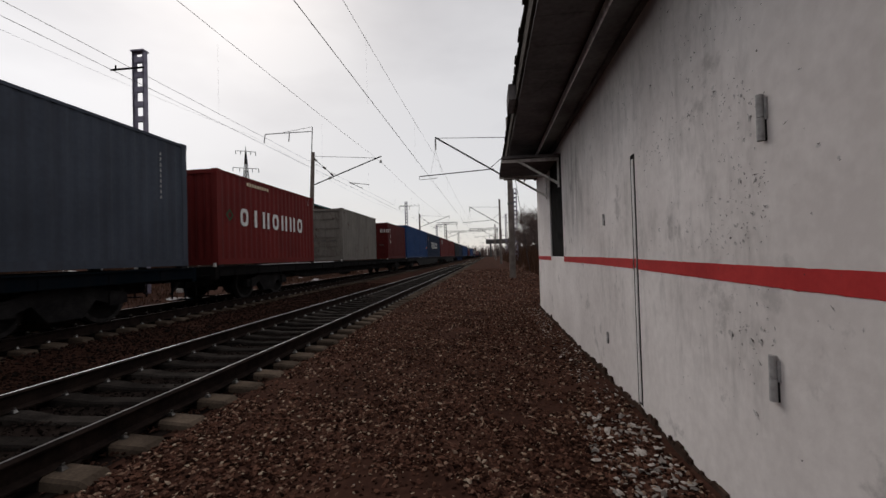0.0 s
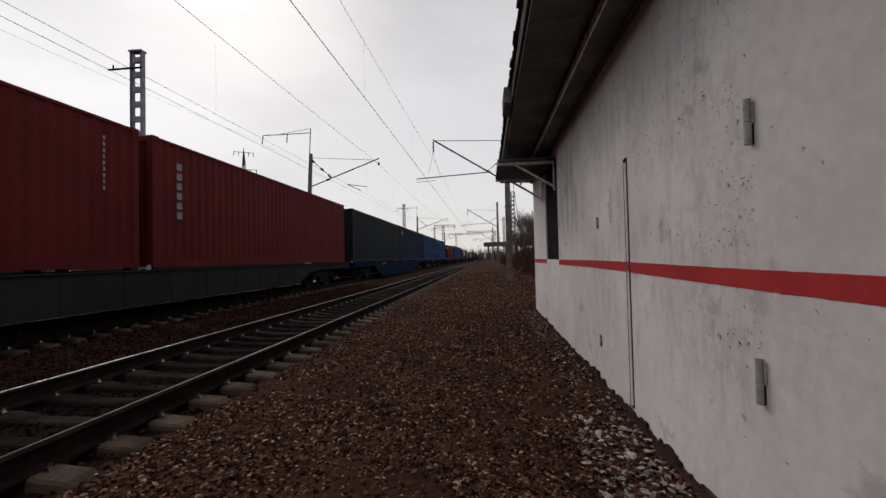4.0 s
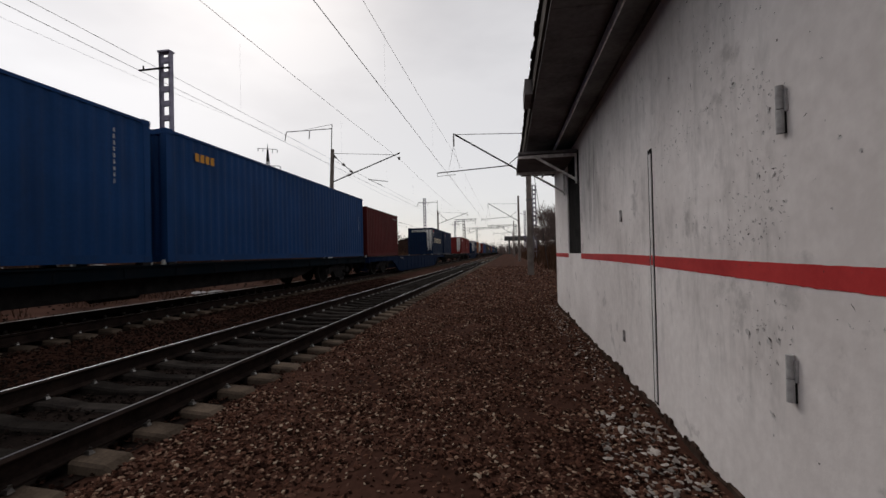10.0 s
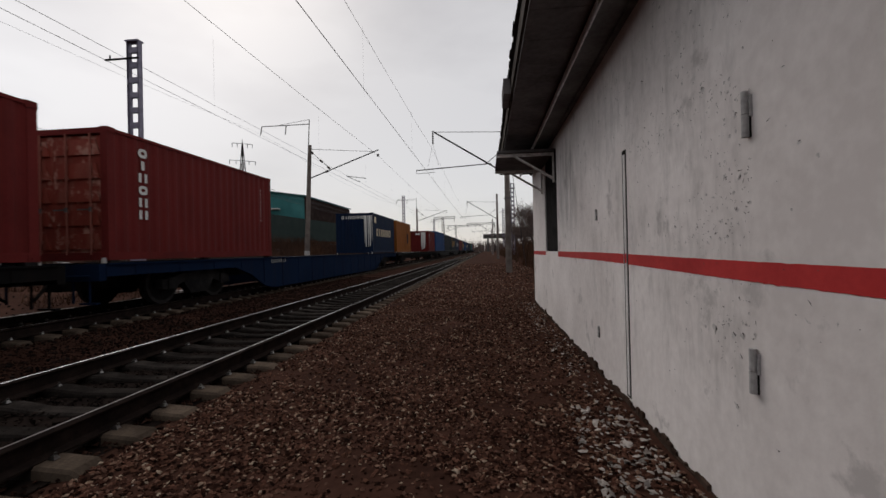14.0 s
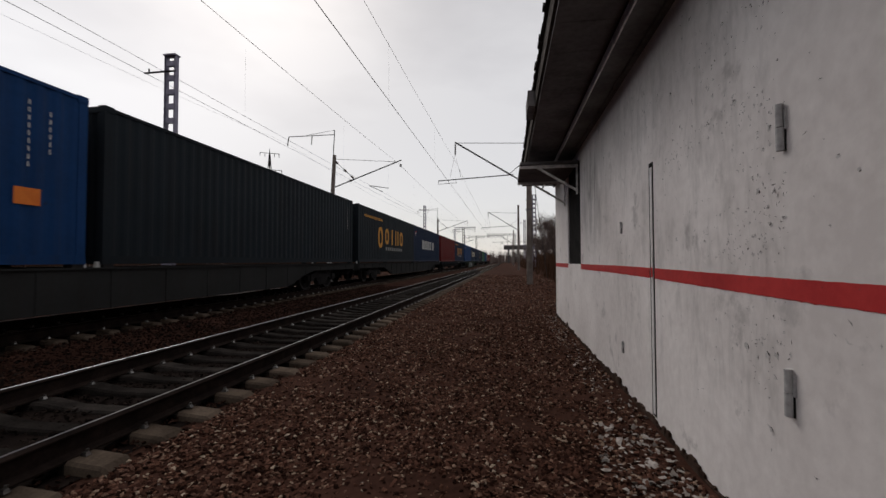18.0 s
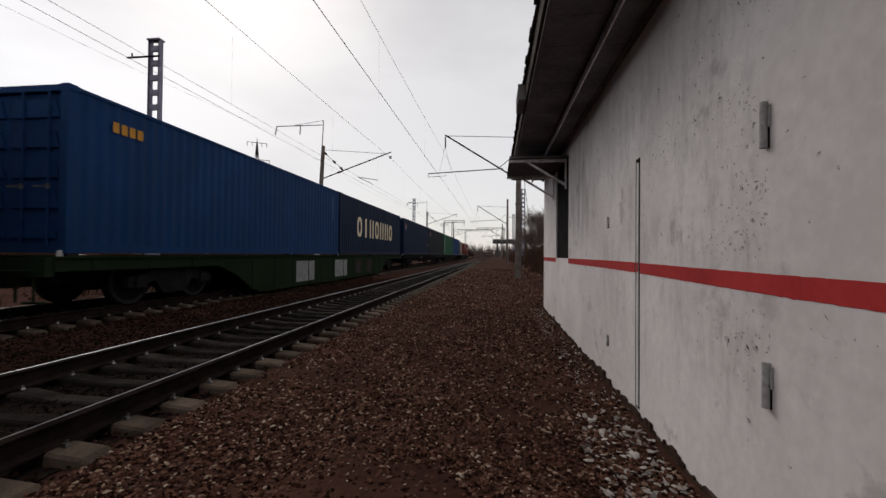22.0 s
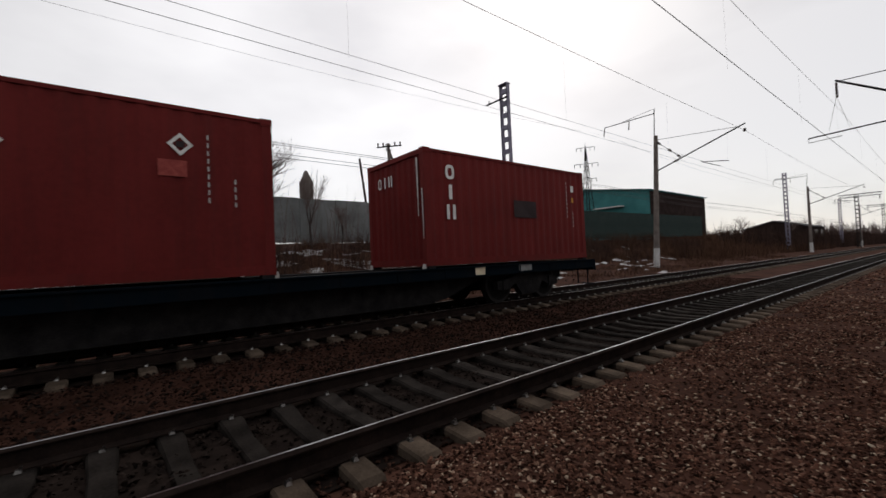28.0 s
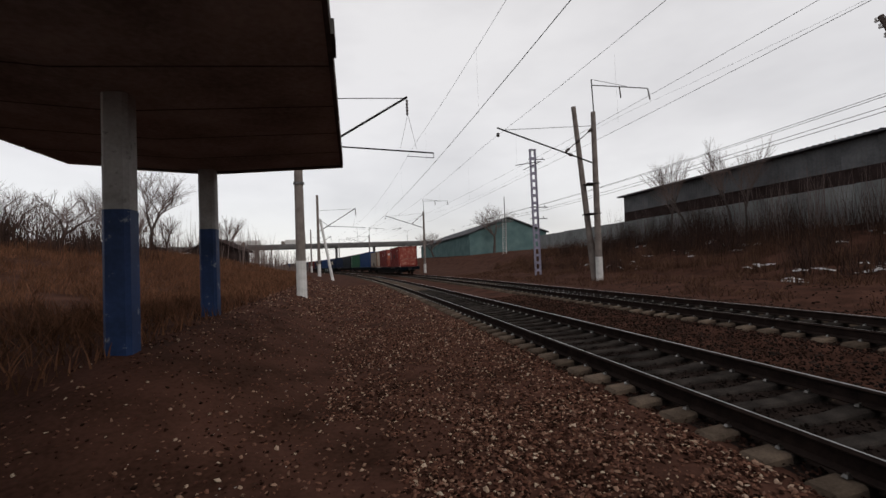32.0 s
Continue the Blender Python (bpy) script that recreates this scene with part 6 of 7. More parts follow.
def gabled(name, label, x0, x1, y0, y1, base, eave, ridge, along, wall, roof, low=None, windows=True):
    """A plain gabled hall; along: the axis of its ridge."""
    b = thing(name, label, "building")
    part("wall", Shape().box(((x0 + x1) / 2, (y0 + y1) / 2, (base + eave) / 2), (x1 - x0, y1 - y0, eave - base)), wall, b)
    s = Shape()
    o = 0.5
    if along == "y":
        xm = (x0 + x1) / 2
        for y in (y0, y1):
            part("gable", Shape().sweep([[(x0, y - 0.05, eave), (x1, y - 0.05, eave), (xm, y - 0.05, ridge - 0.1)], [(x0, y + 0.05, eave), (x1, y + 0.05, eave), (xm, y + 0.05, ridge - 0.1)]]), wall, b)
        prof = [(x0 - o, eave - 0.05), (xm, ridge), (x1 + o, eave - 0.05), (x1 + o, eave + 0.15), (xm, ridge + 0.22), (x0 - o, eave + 0.15)]
        s.sweep([[(px, y, pz) for px, pz in prof] for y in (y0 - o, y1 + o)])
    else:
        ym = (y0 + y1) / 2
        prof = [(y0 - o, eave - 0.05), (ym, ridge), (y1 + o, eave - 0.05), (y1 + o, eave + 0.15), (ym, ridge + 0.22), (y0 - o, eave + 0.15)]
        s.sweep([[(x, py, pz) for py, pz in prof] for x in (x0 - o, x1 + o)])
    part("roof", s, roof, b)
    if low:
        part("plinth_band", Shape().box(((x0 + x1) / 2, (y0 + y1) / 2, base + (eave - base) * 0.28), (x1 - x0 + 0.1, y1 - y0 + 0.1, (eave - base) * 0.56)), low, b)
    n = int((y1 - y0) / 7) if windows else 0
    for k in range(n):
        y = y0 + 4 + k * 7
        part("window", Shape().box((x1 + 0.02, y, base + (eave - base) * 0.72), (0.12, 2.6, 0.9)), M_GLASS, b)
    return b


teal_hall = gabled("teal_hall", "teal-clad hall with a low gabled roof", -66.8, -38.4, 85, 114, 3.5, 13.6, 15.7, "y", M_TEAL, M_TEAL)
part("side_cladding", Shape().box((-38.3, 99.5, 8.5), (0.2, 28.8, 9.8)), M_SHEDBROWN, teal_hall, "dark brown side cladding")
part("canopy_roof", Shape().box((-47.0, 84.3, 11.0), (6.5, 1.4, 0.25)), M_POLEWHITE, teal_hall, "pale porch roof")
gabled("green_hall", "faded green gabled hall behind the bank", -42, -24.2, -150, -86, 1.5, 7.4, 10.8, "y", M_GREENCLAD, M_ROOFDARK, windows=False)
gabled("low_hall", "low dark hall beside the line", -34, -22, 128, 150, 1.5, 5.5, 7.2, "y", M_SHEDBROWN, M_ROOFDARK)
gabled("brown_house", "small brown roofed house on the grass bank", 17, 23, -74, -66, 2.6, 4.6, 6.4, "y", M_SHEDBROWN, M_SHEDBROWN)


def bridge(y, x0, x1, z, slope, lorries):
    b = thing("road_bridge", "grey concrete road bridge across the line", "bridge")
    n = 12
    part("deck", Shape().sweep([[(x0, y - 5, z), (x0, y + 5, z), (x0, y + 5, z + 1.7), (x0, y - 5, z + 1.7)], [(x1, y - 5, z + slope), (x1, y + 5, z + slope), (x1, y + 5, z + slope + 1.7), (x1, y - 5, z + slope + 1.7)]]), M_BRIDGE, b)
    for k in range(n):
        t = (k + 0.5) / n
        x = x0 + (x1 - x0) * t
        if abs(x - (FAR_X + NEAR_X) / 2 - bend(y)) < 7:
            continue
        part("pier", Shape().box((x, y, (z + slope * t) / 2), (1.2, 6, z + slope * t)), M_BRIDGE, b)
    for side in (-4.9, 4.9):
        part("railing", Shape().sweep([[(x0, y + side, z + 1.7), (x0, y + side + 0.08, z + 1.7), (x0, y + side + 0.08, z + 2.6), (x0, y + side, z + 2.6)], [(x1, y + side, z + slope + 1.7), (x1, y + side + 0.08, z + slope + 1.7), (x1, y + side + 0.08, z + slope + 2.6), (x1, y + side, z + slope + 2.6)]]), M_STEEL, b)
    for k in range(9):
        t = (k + 0.3) / 9
        x = x0 + (x1 - x0) * t
        zz = z + slope * t + 1.7
        part("lamp_post", Shape().tube((x, y + 4.5, zz), (x, y + 4.5, zz + 7), 0.12, 0.07, n=5).tube((x, y + 4.5, zz + 7), (x + 2, y + 4.5, zz + 7.3), 0.07, n=5), M_STEEL, b)
    for t in lorries:
        x = x0 + (x1 - x0) * t
        zz = z + slope * t + 1.72
        l = thing("lorry", "pale lorry standing on the road bridge", "lorry", "lorries on the bridge")
        part("cargo_box", Shape().box((x, y + 2.5, zz + 2.2), (7.5, 2.4, 2.4)), M_POLEWHITE, l)
        part("cab", Shape().box((x + 5, y + 2.5, zz + 1.6), (1.9, 2.3, 2.2), taper=0.9), M_POLE, l)
        part("chassis", Shape().box((x + 0.8, y + 2.5, zz + 0.75), (10, 1.8, 0.5)), M_DARKSTEEL, l)
        for wx in (-2.6, -1.4, 4.8):
            for wy in (1.45, 3.55):
                part("wheel", Shape().tube((x + wx, y + wy - 0.15, zz + 0.5), (x + wx, y + wy + 0.15, zz + 0.5), 0.5, n=12), M_DARKSEAM, l)


bridge(-250, 150, -110, 13.2, -1.0, (0.33, 0.37, 0.45))
bridge(270, -2, 70, 8.6, 0.0, ())

# ---------------------------------------------------------------- trees, scrub and grass


def tree(x, y, height, seed, spread=1.0, trunk_r=0.2, label="bare leafless tree", forks=5, base=None):
    rng = random.Random(seed)
    z = ground_z(x, y) - 0.1 if base is None else base
    t = thing("bare_tree", label, "tree", "bare trees", at=Matrix.Translation((x, y, z)))
    wood, crown = Shape(), Shape()

    def grow(p, d, length, r, depth):
        q = p
        segs = 3
        for k in range(segs):
            d = (d + Vector((rng.uniform(-1, 1), rng.uniform(-1, 1), rng.uniform(-0.4, 0.7))) * 0.16).normalized()
            n = q + d * (length / segs)
            ra, rb = r * (1 - 0.3 * k / segs), r * (1 - 0.3 * (k + 1) / segs)
            (wood if depth < 2 else crown).tube(q, n, ra, rb, n=7 if depth < 2 else 3, caps=depth < 1)
            q = n
            if depth >= 1 and depth < forks and k < segs - 1:
                side = (d + Vector((rng.uniform(-1, 1), rng.uniform(-1, 1), rng.uniform(-0.1, 0.6))) * 0.95 * spread).normalized()
                grow(q, side, length * 0.68, max(rb * 0.42, 0.005), depth + 1)
        if depth < forks:
            for k in range(3 if depth < 4 else 2):
                side = (d + Vector((rng.uniform(-1, 1), rng.uniform(-1, 1), rng.uniform(-0.25, 0.6))) * 0.85 * spread).normalized()
                grow(q, side, length * rng.uniform(0.66, 0.86), max(r * 0.52, 0.005), depth + 1)

    grow(Vector((0, 0, 0)), Vector((0, 0, 1)), height * 0.26, trunk_r, 0)
    part("trunk", wood, M_BARK, t)
    part("crown", crown, M_TWIG, t)
    return t


def thicket(name, label, spots, seed, mat, h0, h1, width, lean=0.25):
    """Many thin upright stems or blades as one mesh of stuff; spots: x, y for each."""
    rng = np.random.default_rng(seed)
    pts = np.array(spots)
    n = len(pts)
    zs = np.array([ground_z(x, y) for x, y in pts]) - 0.03
    h = rng.uniform(h0, h1, n)
    a = rng.uniform(0, 2 * math.pi, n)
    lx, ly = rng.normal(0, lean, n) * h, rng.normal(0, lean, n) * h
    w = width * rng.uniform(0.5, 1.4, n)
    v = np.zeros((n, 5, 3))
    dx, dy = np.cos(a) * w, np.sin(a) * w
    v[:, 0] = np.stack([pts[:, 0] - dx, pts[:, 1] - dy, zs], 1)
    v[:, 1] = np.stack([pts[:, 0] + dx, pts[:, 1] + dy, zs], 1)
    v[:, 2] = np.stack([pts[:, 0] + dx * 0.6 + lx * 0.4, pts[:, 1] + dy * 0.6 + ly * 0.4, zs + h * 0.55], 1)
    v[:, 3] = np.stack([pts[:, 0] - dx * 0.6 + lx * 0.4, pts[:, 1] - dy * 0.6 + ly * 0.4, zs + h * 0.55], 1)
    v[:, 4] = np.stack([pts[:, 0] + lx, pts[:, 1] + ly, zs + h], 1)
    f = []
    for k in range(n):
        b = 5 * k
        f += [(b, b + 1, b + 2, b + 3), (b + 3, b + 2, b + 4)]
    me = bpy.data.meshes.new(name)
    me.from_pydata(v.reshape(-1, 3).tolist(), [], f)
    me.materials.append(mat)
    tagged(new(name, me), label, "vegetation", kind="stuff")


def scatter(seed, n, x0, x1, y0, y1, clump=0.0, follow=True):
    rng = np.random.default_rng(seed)
    out = []
    while len(out) < n:
        x, y = rng.uniform(x0, x1), rng.uniform(y0, y1)
        if clump and noise.noise((x * 0.45, y * 0.45, seed)) < clump:
            continue
        out.append((x + (bend(y) if follow else 0), y))
    return out


tree(-24.2, 5.0, 8.8, 3, 1.2, 0.24, "broad bare tree with crooked limbs beside the shed", 5)
tree(-25.0, -8.0, 5.5, 5, 0.6, 0.09, "slender bare sapling before the shed", 4)
tree(-25.2, -11.5, 4.6, 6, 0.7, 0.08, "slender bare sapling before the shed", 4)
tree(-25.0, -24.2, 8.2, 8, 0.4, 0.10, "slender bare sapling before the shed", 4)
tree(-25.0, -22.9, 7.4, 10, 0.4, 0.08, "slender bare sapling before the shed", 4)
tree(-25.1, -29.6, 9.0, 11, 0.4, 0.10, "slender bare sapling before the shed", 4)
tree(-45.0, -31.0, 11.0, 14, 0.8, 0.16, "bare tree behind the shed", 4)
tree(-25.1, -27.8, 8.2, 9, 0.4, 0.09, "slender bare sapling before the shed", 4)
tree(-24.6, -9.6, 5.0, 71, 0.9, 0.10, "small bare tree before the fence", 4)
tree(-25.0, -3.9, 7.6, 72, 0.45, 0.11, "slender bare tree taller than the shed", 4)
tree(-24.4, 2.3, 5.2, 73, 0.8, 0.13, "small bare tree before the fence", 4)
tree(-25.0, 9.5, 6.0, 74, 0.45, 0.08, "slender bare sapling before the fence", 4)
tree(-25.0, 11.6, 3.9, 75, 0.5, 0.06, "slender bare sapling before the fence", 4)
tree(-25.0, 14.5, 4.2, 12, 0.6, 0.07, "slender bare sapling before the fence", 4)
tree(-25.0, 26.0, 4.0, 15, 0.7, 0.08, "slender bare sapling before the fence", 4)
tree(-28.9, -84.0, 14.0, 21, 1.15, 0.3, "bare tree beside a green hall", 5)
tree(-20.0, -105.0, 8.0, 22, 1.0, 0.25, "bare tree beside the line", 5)
for k, (x, y, h) in enumerate(((22, -52, 11), (32, -64, 12), (38, -55, 11), (48, -60, 12), (29, -49, 9), (58, -70, 13), (44, -46, 9), (20, -72, 9), (66, -60, 12), (52, -44, 9), (34, -72, 10), (40, -66, 11), (46, -74, 12), (27, -60, 9), (56, -58, 10), (36, -49, 8), (62, -72, 12), (30, -76, 10))):
    tree(x, y, h, 40 + k, 1.0, 0.24, "bare leafless tree on the grass bank", 5 if k < 3 else 4)
for k, (x, y, h) in enumerate(((3.0, 21, 4.2), (2.9, 24, 4.6), (3.4, 28, 5.0), (3.0, 33, 4.6), (3.8, 39, 5.0), (4.4, 47, 5.2), (3.3, 43, 4.4))):
    tree(x, y, h, 60 + k, 0.9, 0.06, "brown leafless shrub beside the path", 5)
for k, (x, y, h) in enumerate(((-26, 95, 6), (-22, 112, 7), (-28, 160, 8), (-20, 175, 8), (-30, 200, 9), (-19, 140, 6))):
    tree(x, y, h, 80 + k, 1.0, 0.12, "distant bare tree beside the line", 4)
thicket("distant_woods", "distant bare woodland on the horizon", scatter(9, 9000, 14, 150, -170, -62, -0.2, False), 9, M_TWIG, 2.5, 8.0, 0.045, 0.12)
thicket("bank_scrub", "brown scrub and dead weeds on the bank", scatter(1, 32000, -26, -17.5, -50, 60, -0.02), 1, M_SCRUB, 0.25, 1.25, 0.014, 0.3)
thicket("bank_weeds", "low dead weeds beside the far track", scatter(2, 30000, -20, -11.8, -45, 60, -0.05), 2, M_SCRUB, 0.06, 0.42, 0.014, 0.5)
thicket("dry_grass", "dry tan grass on the bank behind the halt", scatter(3, 70000, 4.2, 20, -48, -8, -0.3), 3, M_GRASS, 0.14, 0.52, 0.009, 0.5)
thicket("far_dry_grass", "dry tan grass on the far bank", scatter(14, 26000, 6, 48, -90, -40, -0.4), 14, M_GRASS, 0.25, 0.7, 0.02, 0.4)
thicket("dry_grass_fringe", "dry grass along the edge of the path", scatter(4, 9000, 3.2, 6.0, -40, -5.0, 0.0), 4, M_GRASS, 0.10, 0.40, 0.012, 0.45)
thicket("path_scrub", "brown scrub beyond the halt building", scatter(5, 16000, 2.7, 12, 13, 90, -0.12), 5, M_SCRUB, 0.6, 2.6, 0.014, 0.16)
thicket("far_hedge", "dark leafless hedgerow beside the line", scatter(12, 9000, -26, -14.5, 78, 280, -0.12), 12, M_BUSH, 1.2, 4.2, 0.05, 0.14)
thicket("bank_brush", "brown brush on the bank beyond the halt", scatter(13, 14000, -26, -14.5, 44, 110, -0.1), 13, M_SCRUB, 0.3, 1.6, 0.022, 0.25)
thicket("horizon_trees", "hazy bare trees along the horizon", scatter(15, 5000, -150, 130, 300, 400, -0.3, False), 15, M_TWIG, 4, 11, 0.28, 0.1)
thicket("far_scrub", "distant brown scrub beside the line", scatter(6, 6000, -60, -17, 85, 260, -0.1), 6, M_SCRUB, 0.8, 2.6, 0.07, 0.2)


def snow_patches():
    rng = random.Random(17)
    k = 0
    while k < 60:
        x, y = rng.uniform(-26.0, -15.5), rng.uniform(-38, 40)
        if noise.noise((x * 0.2, y * 0.2, 31)) < 0.0:
            continue
        k += 1
        p = Shape()
        rx, ry = rng.uniform(0.12, 0.5) * (0.6 if y < -8 else 1), rng.uniform(0.25, 1.2) * (0.6 if y < -8 else 1)
        ring = []
        for i in range(14):
            a = 2 * math.pi * i / 14
            q = rng.uniform(0.55, 1.1)
            px, py = x + rx * q * math.cos(a), y + ry * q * math.sin(a)
            ring.append((px, py))
        rough = lambda px, py: ground_z(px, py) + 0.28 * noise.noise((px * 0.35, py * 0.35, 9)) + 0.12 * noise.noise((px * 1.3, py * 1.3, 2))
        top = [(px, py, rough(px, py) + 0.02) for px, py in ring]
        c = (x, y, rough(x, y) + 0.09)
        for i in range(14):
            p.face([top[i], top[(i + 1) % 14], c])
        tagged(new("snow_patch", p.mesh("snow_patch", M_SNOW, smooth=True)), "melting patch of dirty snow on the bank", "snow", "snow patches")


snow_patches()


def snow_litter(seed, spans):
    """Thin ragged leavings of snow as one mesh; spans: x0, x1, y0, y1, count, size."""
    rng = random.Random(seed)
    p = Shape()
    rough = lambda px, py: ground_z(px, py) + (0.28 * noise.noise((px * 0.35, py * 0.35, 9)) + 0.12 * noise.noise((px * 1.3, py * 1.3, 2)) if px < -16 else 0.022 * noise.noise((px * 2.3, py * 2.3, 0)))
    for x0, x1, y0, y1, n, size in spans:
        for k in range(n):
            x, y = rng.uniform(x0, x1), rng.uniform(y0, y1)
            if noise.noise((x * 0.5, y * 0.3, 12)) < -0.05:
                continue
            rx, ry = size * rng.uniform(0.12, 0.6), size * rng.uniform(0.2, 1.4)
            ring = [(x + rx * q * math.cos(a), y + ry * q * math.sin(a)) for a, q in ((2 * math.pi * i / 11, rng.uniform(0.35, 1.15)) for i in range(11))]
            top = [(px, py, rough(px, py) + 0.03) for px, py in ring]
            c = (x, y, rough(x, y) + 0.10)
            for i in range(11):
                p.face([top[i], top[(i + 1) % 11], c])
    tagged(new("snow_litter", p.mesh("snow_litter", M_SNOW, smooth=True)), "scattered leavings of dirty snow on the bank", "snow", kind="stuff")


snow_litter(5, [(-24.5, -18.8, -8, 14, 330, 0.85), (-19.5, -17.2, 0, 12, 14, 1.3), (-14.5, -11.6, -6, 34, 46, 0.45), (-25, -18, -34, -8, 70, 0.42), (-24, -15, 18, 50, 90, 0.7)])


def clumps(seed, spans):
    """Spots in tight clumps: x0, x1, y0, y1, clumps, stems, radius."""
    rng = np.random.default_rng(seed)
    out = []
    for x0, x1, y0, y1, n, m, r in spans:
        for k in range(n):
            cx, cy = rng.uniform(x0, x1), rng.uniform(y0, y1)
            q = r * rng.uniform(0.5, 1.5)
            out += [(cx + rng.normal(0, q), cy + rng.normal(0, q)) for i in range(int(m * q / r))]
    return out


thicket("bank_bushes", "dark leafless bushes on the bank", clumps(31, [(-25.5, -21.5, -45, 6, 85, 110, 0.42), (-25.5, -20, 6, 60, 70, 110, 0.45), (-20, -16.5, -45, 50, 45, 70, 0.35)]), 31, M_BUSH, 0.5, 2.0, 0.010, 0.26)
thicket("fence_bushes", "tall grey-brown leafless bushes before the fence", clumps(35, [(-26.1, -24.8, -15, 4, 26, 170, 0.5), (-26.0, -24.5, -36, -15, 16, 120, 0.5)]), 35, M_BUSH, 1.2, 3.2, 0.011, 0.16)
thicket("shed_saplings", "thin leafless saplings before the shed", clumps(32, [(-26.2, -24.5, -38, 5, 26, 26, 0.5), (-26.0, -24, 8, 40, 14, 22, 0.5)]), 32, M_TWIG, 1.8, 4.6, 0.016, 0.10)
thicket("grass_bank_shrubs", "brown leafless shrubs on the grass bank", clumps(33, [(14, 26, -34, -22, 26, 150, 0.8), (18, 60, -60, -40, 50, 120, 1.2)]), 33, M_BUSH, 0.8, 2.8, 0.014, 0.2)


def stones(name, label, regions, seed, mat, flat=0.5, sink=0.0, bare=None):
    """Loose stones as one mesh: regions of x0, x1, y0, y1, count, smallest and largest size."""
    rng = np.random.default_rng(seed)
    V, F = [], []
    base = 0
    shape = np.array([(1, 0, 0), (0.3, 0.9, 0.1), (-0.9, 0.35, 0), (-0.5, -0.8, 0.1), (0.5, -0.75, 0), (0.1, 0.0, 0.75), (-0.1, 0.1, -0.7)])
    faces = [(0, 1, 5), (1, 2, 5), (2, 3, 5), (3, 4, 5), (4, 0, 5), (1, 0, 6), (2, 1, 6), (3, 2, 6), (4, 3, 6), (0, 4, 6)]
    for x0, x1, y0, y1, n, s0, s1 in regions:
        px, py = rng.uniform(x0, x1, n), rng.uniform(y0, y1, n)
        if bare is not None:          # hollows of bare dirt, with few stones
            cover = np.array([noise.noise((a * 0.8, b * 0.8, 7)) + 0.6 * noise.noise((a * 2.6, b * 2.6, 3)) for a, b in zip(px, py)])
            keep = (cover > bare) | (rng.random(n) < 0.22)
            px, py = px[keep], py[keep]
            n = len(px)
        pz = np.array([rough_z(a + bend(b), b) for a, b in zip(px, py)])
        px = px + np.array([bend(b) for b in py])
        size = s0 + (s1 - s0) * rng.random(n) ** 1.6
        a = rng.uniform(0, 2 * math.pi, n)
        tilt = rng.normal(0, 0.45, n)
        v = shape[None] * (1 + rng.uniform(-0.35, 0.35, (n, 7, 1))) * np.array([1, 0.72, flat])
        v = v * size[:, None, None]
        ct, st = np.cos(tilt)[:, None], np.sin(tilt)[:, None]
        x, y, z = v[..., 0], v[..., 1], v[..., 2]
        x, z = x * ct - z * st, x * st + z * ct
        ca, sa = np.cos(a)[:, None], np.sin(a)[:, None]
        x, y = x * ca - y * sa, x * sa + y * ca
        out = np.stack([x + px[:, None], y + py[:, None], z + (pz + size * 0.22 - sink)[:, None]], -1).reshape(-1, 3)
        V.append(out)
        F.append((np.array(faces)[None] + (base + 7 * np.arange(n))[:, None, None]).reshape(-1, 3))
        base += 7 * n
    me = bpy.data.meshes.new(name)
    me.from_pydata(np.concatenate(V).tolist(), [], np.concatenate(F).tolist())
    me.materials.append(mat)
    tagged(new(name, me), label, "gravel", kind="stuff")


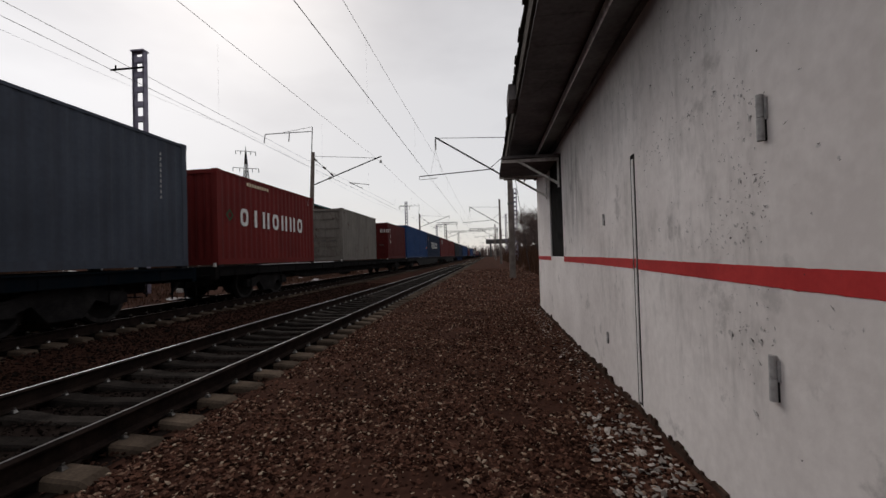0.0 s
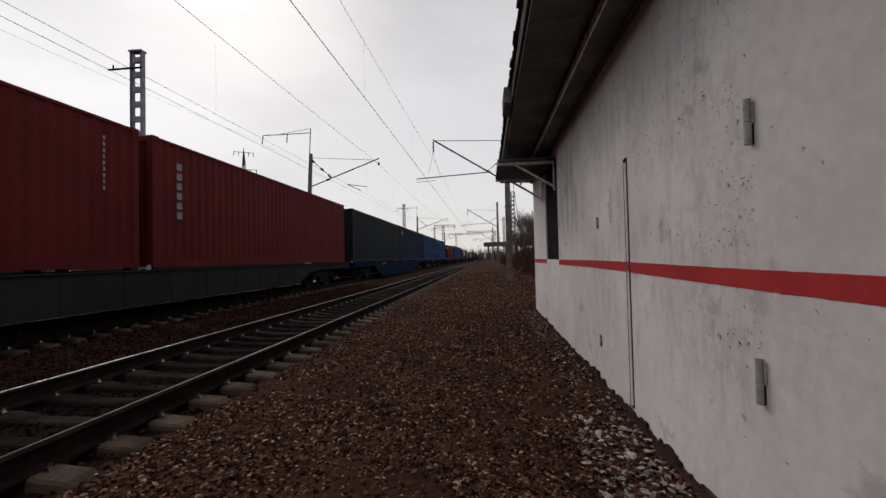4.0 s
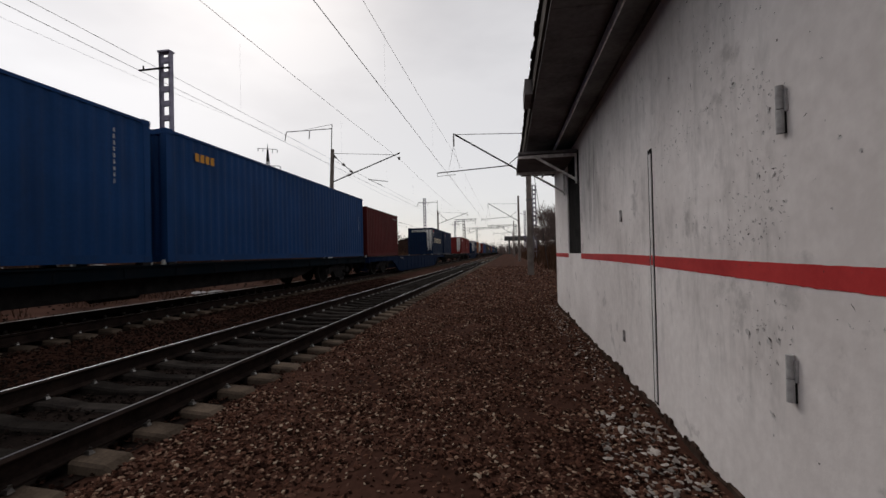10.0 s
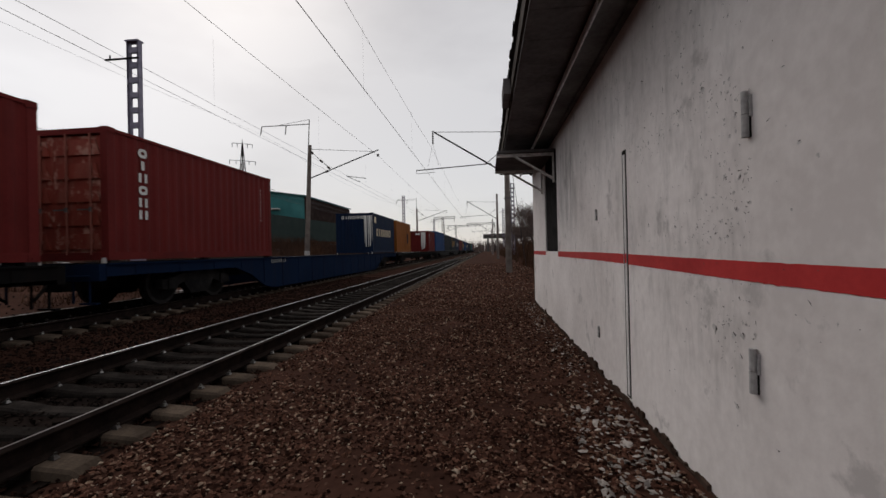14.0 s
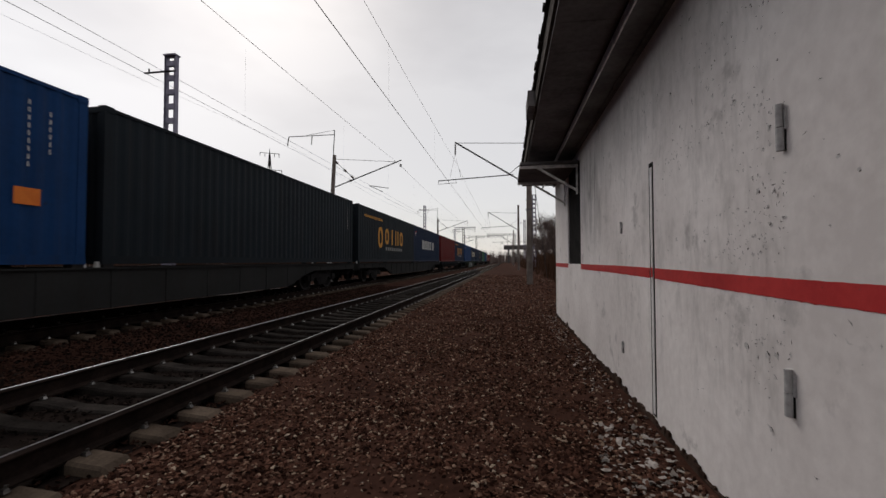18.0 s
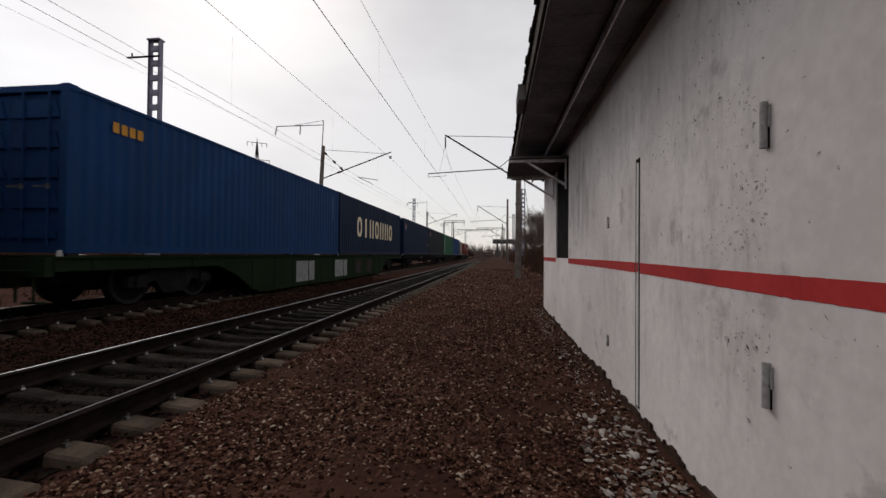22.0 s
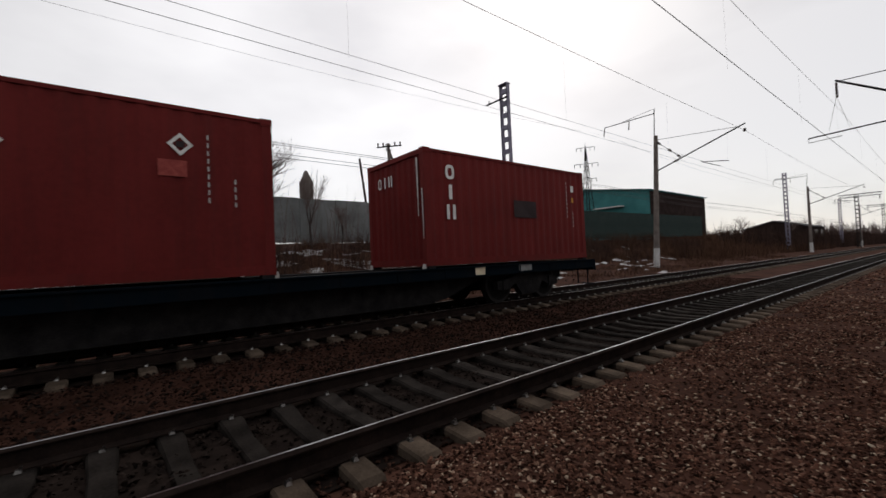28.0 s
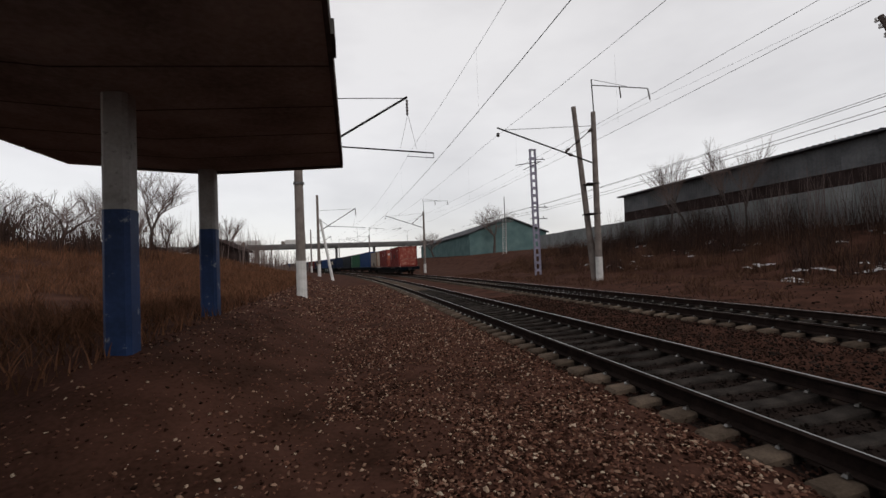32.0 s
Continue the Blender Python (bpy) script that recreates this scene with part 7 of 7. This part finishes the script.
stones("gravel", "loose brown crushed stone on the path", [
    (-2.48, 1.22, 0.8, 4.5, 30000, 0.008, 0.027), (-2.48, 1.24, 4.5, 11, 26000, 0.010, 0.029), (-2.45, 3.0, 11, 17, 10000, 0.014, 0.036), (-2.4, 3.0, 17, 40, 6500, 0.025, 0.06),
    (2.2, 3.4, -5.0, -1.0, 700, 0.009, 0.024), (-2.48, 0.2, -5.0, 0.8, 26000, 0.009, 0.032), (0.2, 2.2, -5.0, 0.8, 2600, 0.010, 0.032), (-2.48, 0.9, -12, -5.0, 17000, 0.010, 0.032), (0.9, 3.4, -12, -5.0, 2200, 0.010, 0.030), (-2.3, 3.5, -18, -12, 5000, 0.016, 0.042), (-2.4, 3.5, -36, -18, 6000, 0.025, 0.06)], 21, M_STONE, 0.66, 0.0, -0.30)
stones("ballast", "dark track ballast between the rails and tracks", [
    (-7.0, -4.95, -16, 18, 7000, 0.016, 0.042), (-11.8, -9.6, -20, 26, 3000, 0.02, 0.05), (-16.5, -11.8, -20, 30, 1500, 0.02, 0.07)], 22, M_BALLAST, 0.7)
stones("bed_gravel", "dark brown stone between the two tracks", [(-7.0, -5.1, -18, 22, 21000, 0.014, 0.038), (-11.4, -9.7, -16, 24, 4500, 0.018, 0.045)], 26, M_STONE_DARK, 0.66)
stones("track_ballast", "oily dark stones between the sleepers", [(-4.43, -3.0, -14, 18, 12000, 0.014, 0.034), (-9.05, -7.6, -14, 22, 4000, 0.016, 0.032)], 24, M_BALLAST, 0.7, 0.035)
stones("sleeper_gravel", "brown crushed stone between the sleeper ends", [(-2.95, -2.28, -14, 20, 7500, 0.012, 0.030), (-5.15, -4.5, -14, 18, 5000, 0.012, 0.030), (-7.6, -6.9, -14, 20, 4500, 0.014, 0.032)], 25, M_STONE_DARK, 0.66, 0.042)
stones("pale_chips", "pale plaster chips fallen along the foot of the wall", [(0.70, 1.22, 1.6, 3.6, 420, 0.012, 0.042), (0.9, 1.24, 3.6, 10.6, 260, 0.012, 0.034), (-2.3, 0.8, 1.0, 9.0, 130, 0.008, 0.018), (-2.3, 2.5, -10, 1.0, 200, 0.008, 0.02)], 23, M_CHIP, 0.35)

build_sleepers(TRACK_NEAR, NEAR_X, 0.0, (-26, 60))
build_sleepers(TRACK_FAR, FAR_X, FAR_RISE, (-26, 45))
motions()
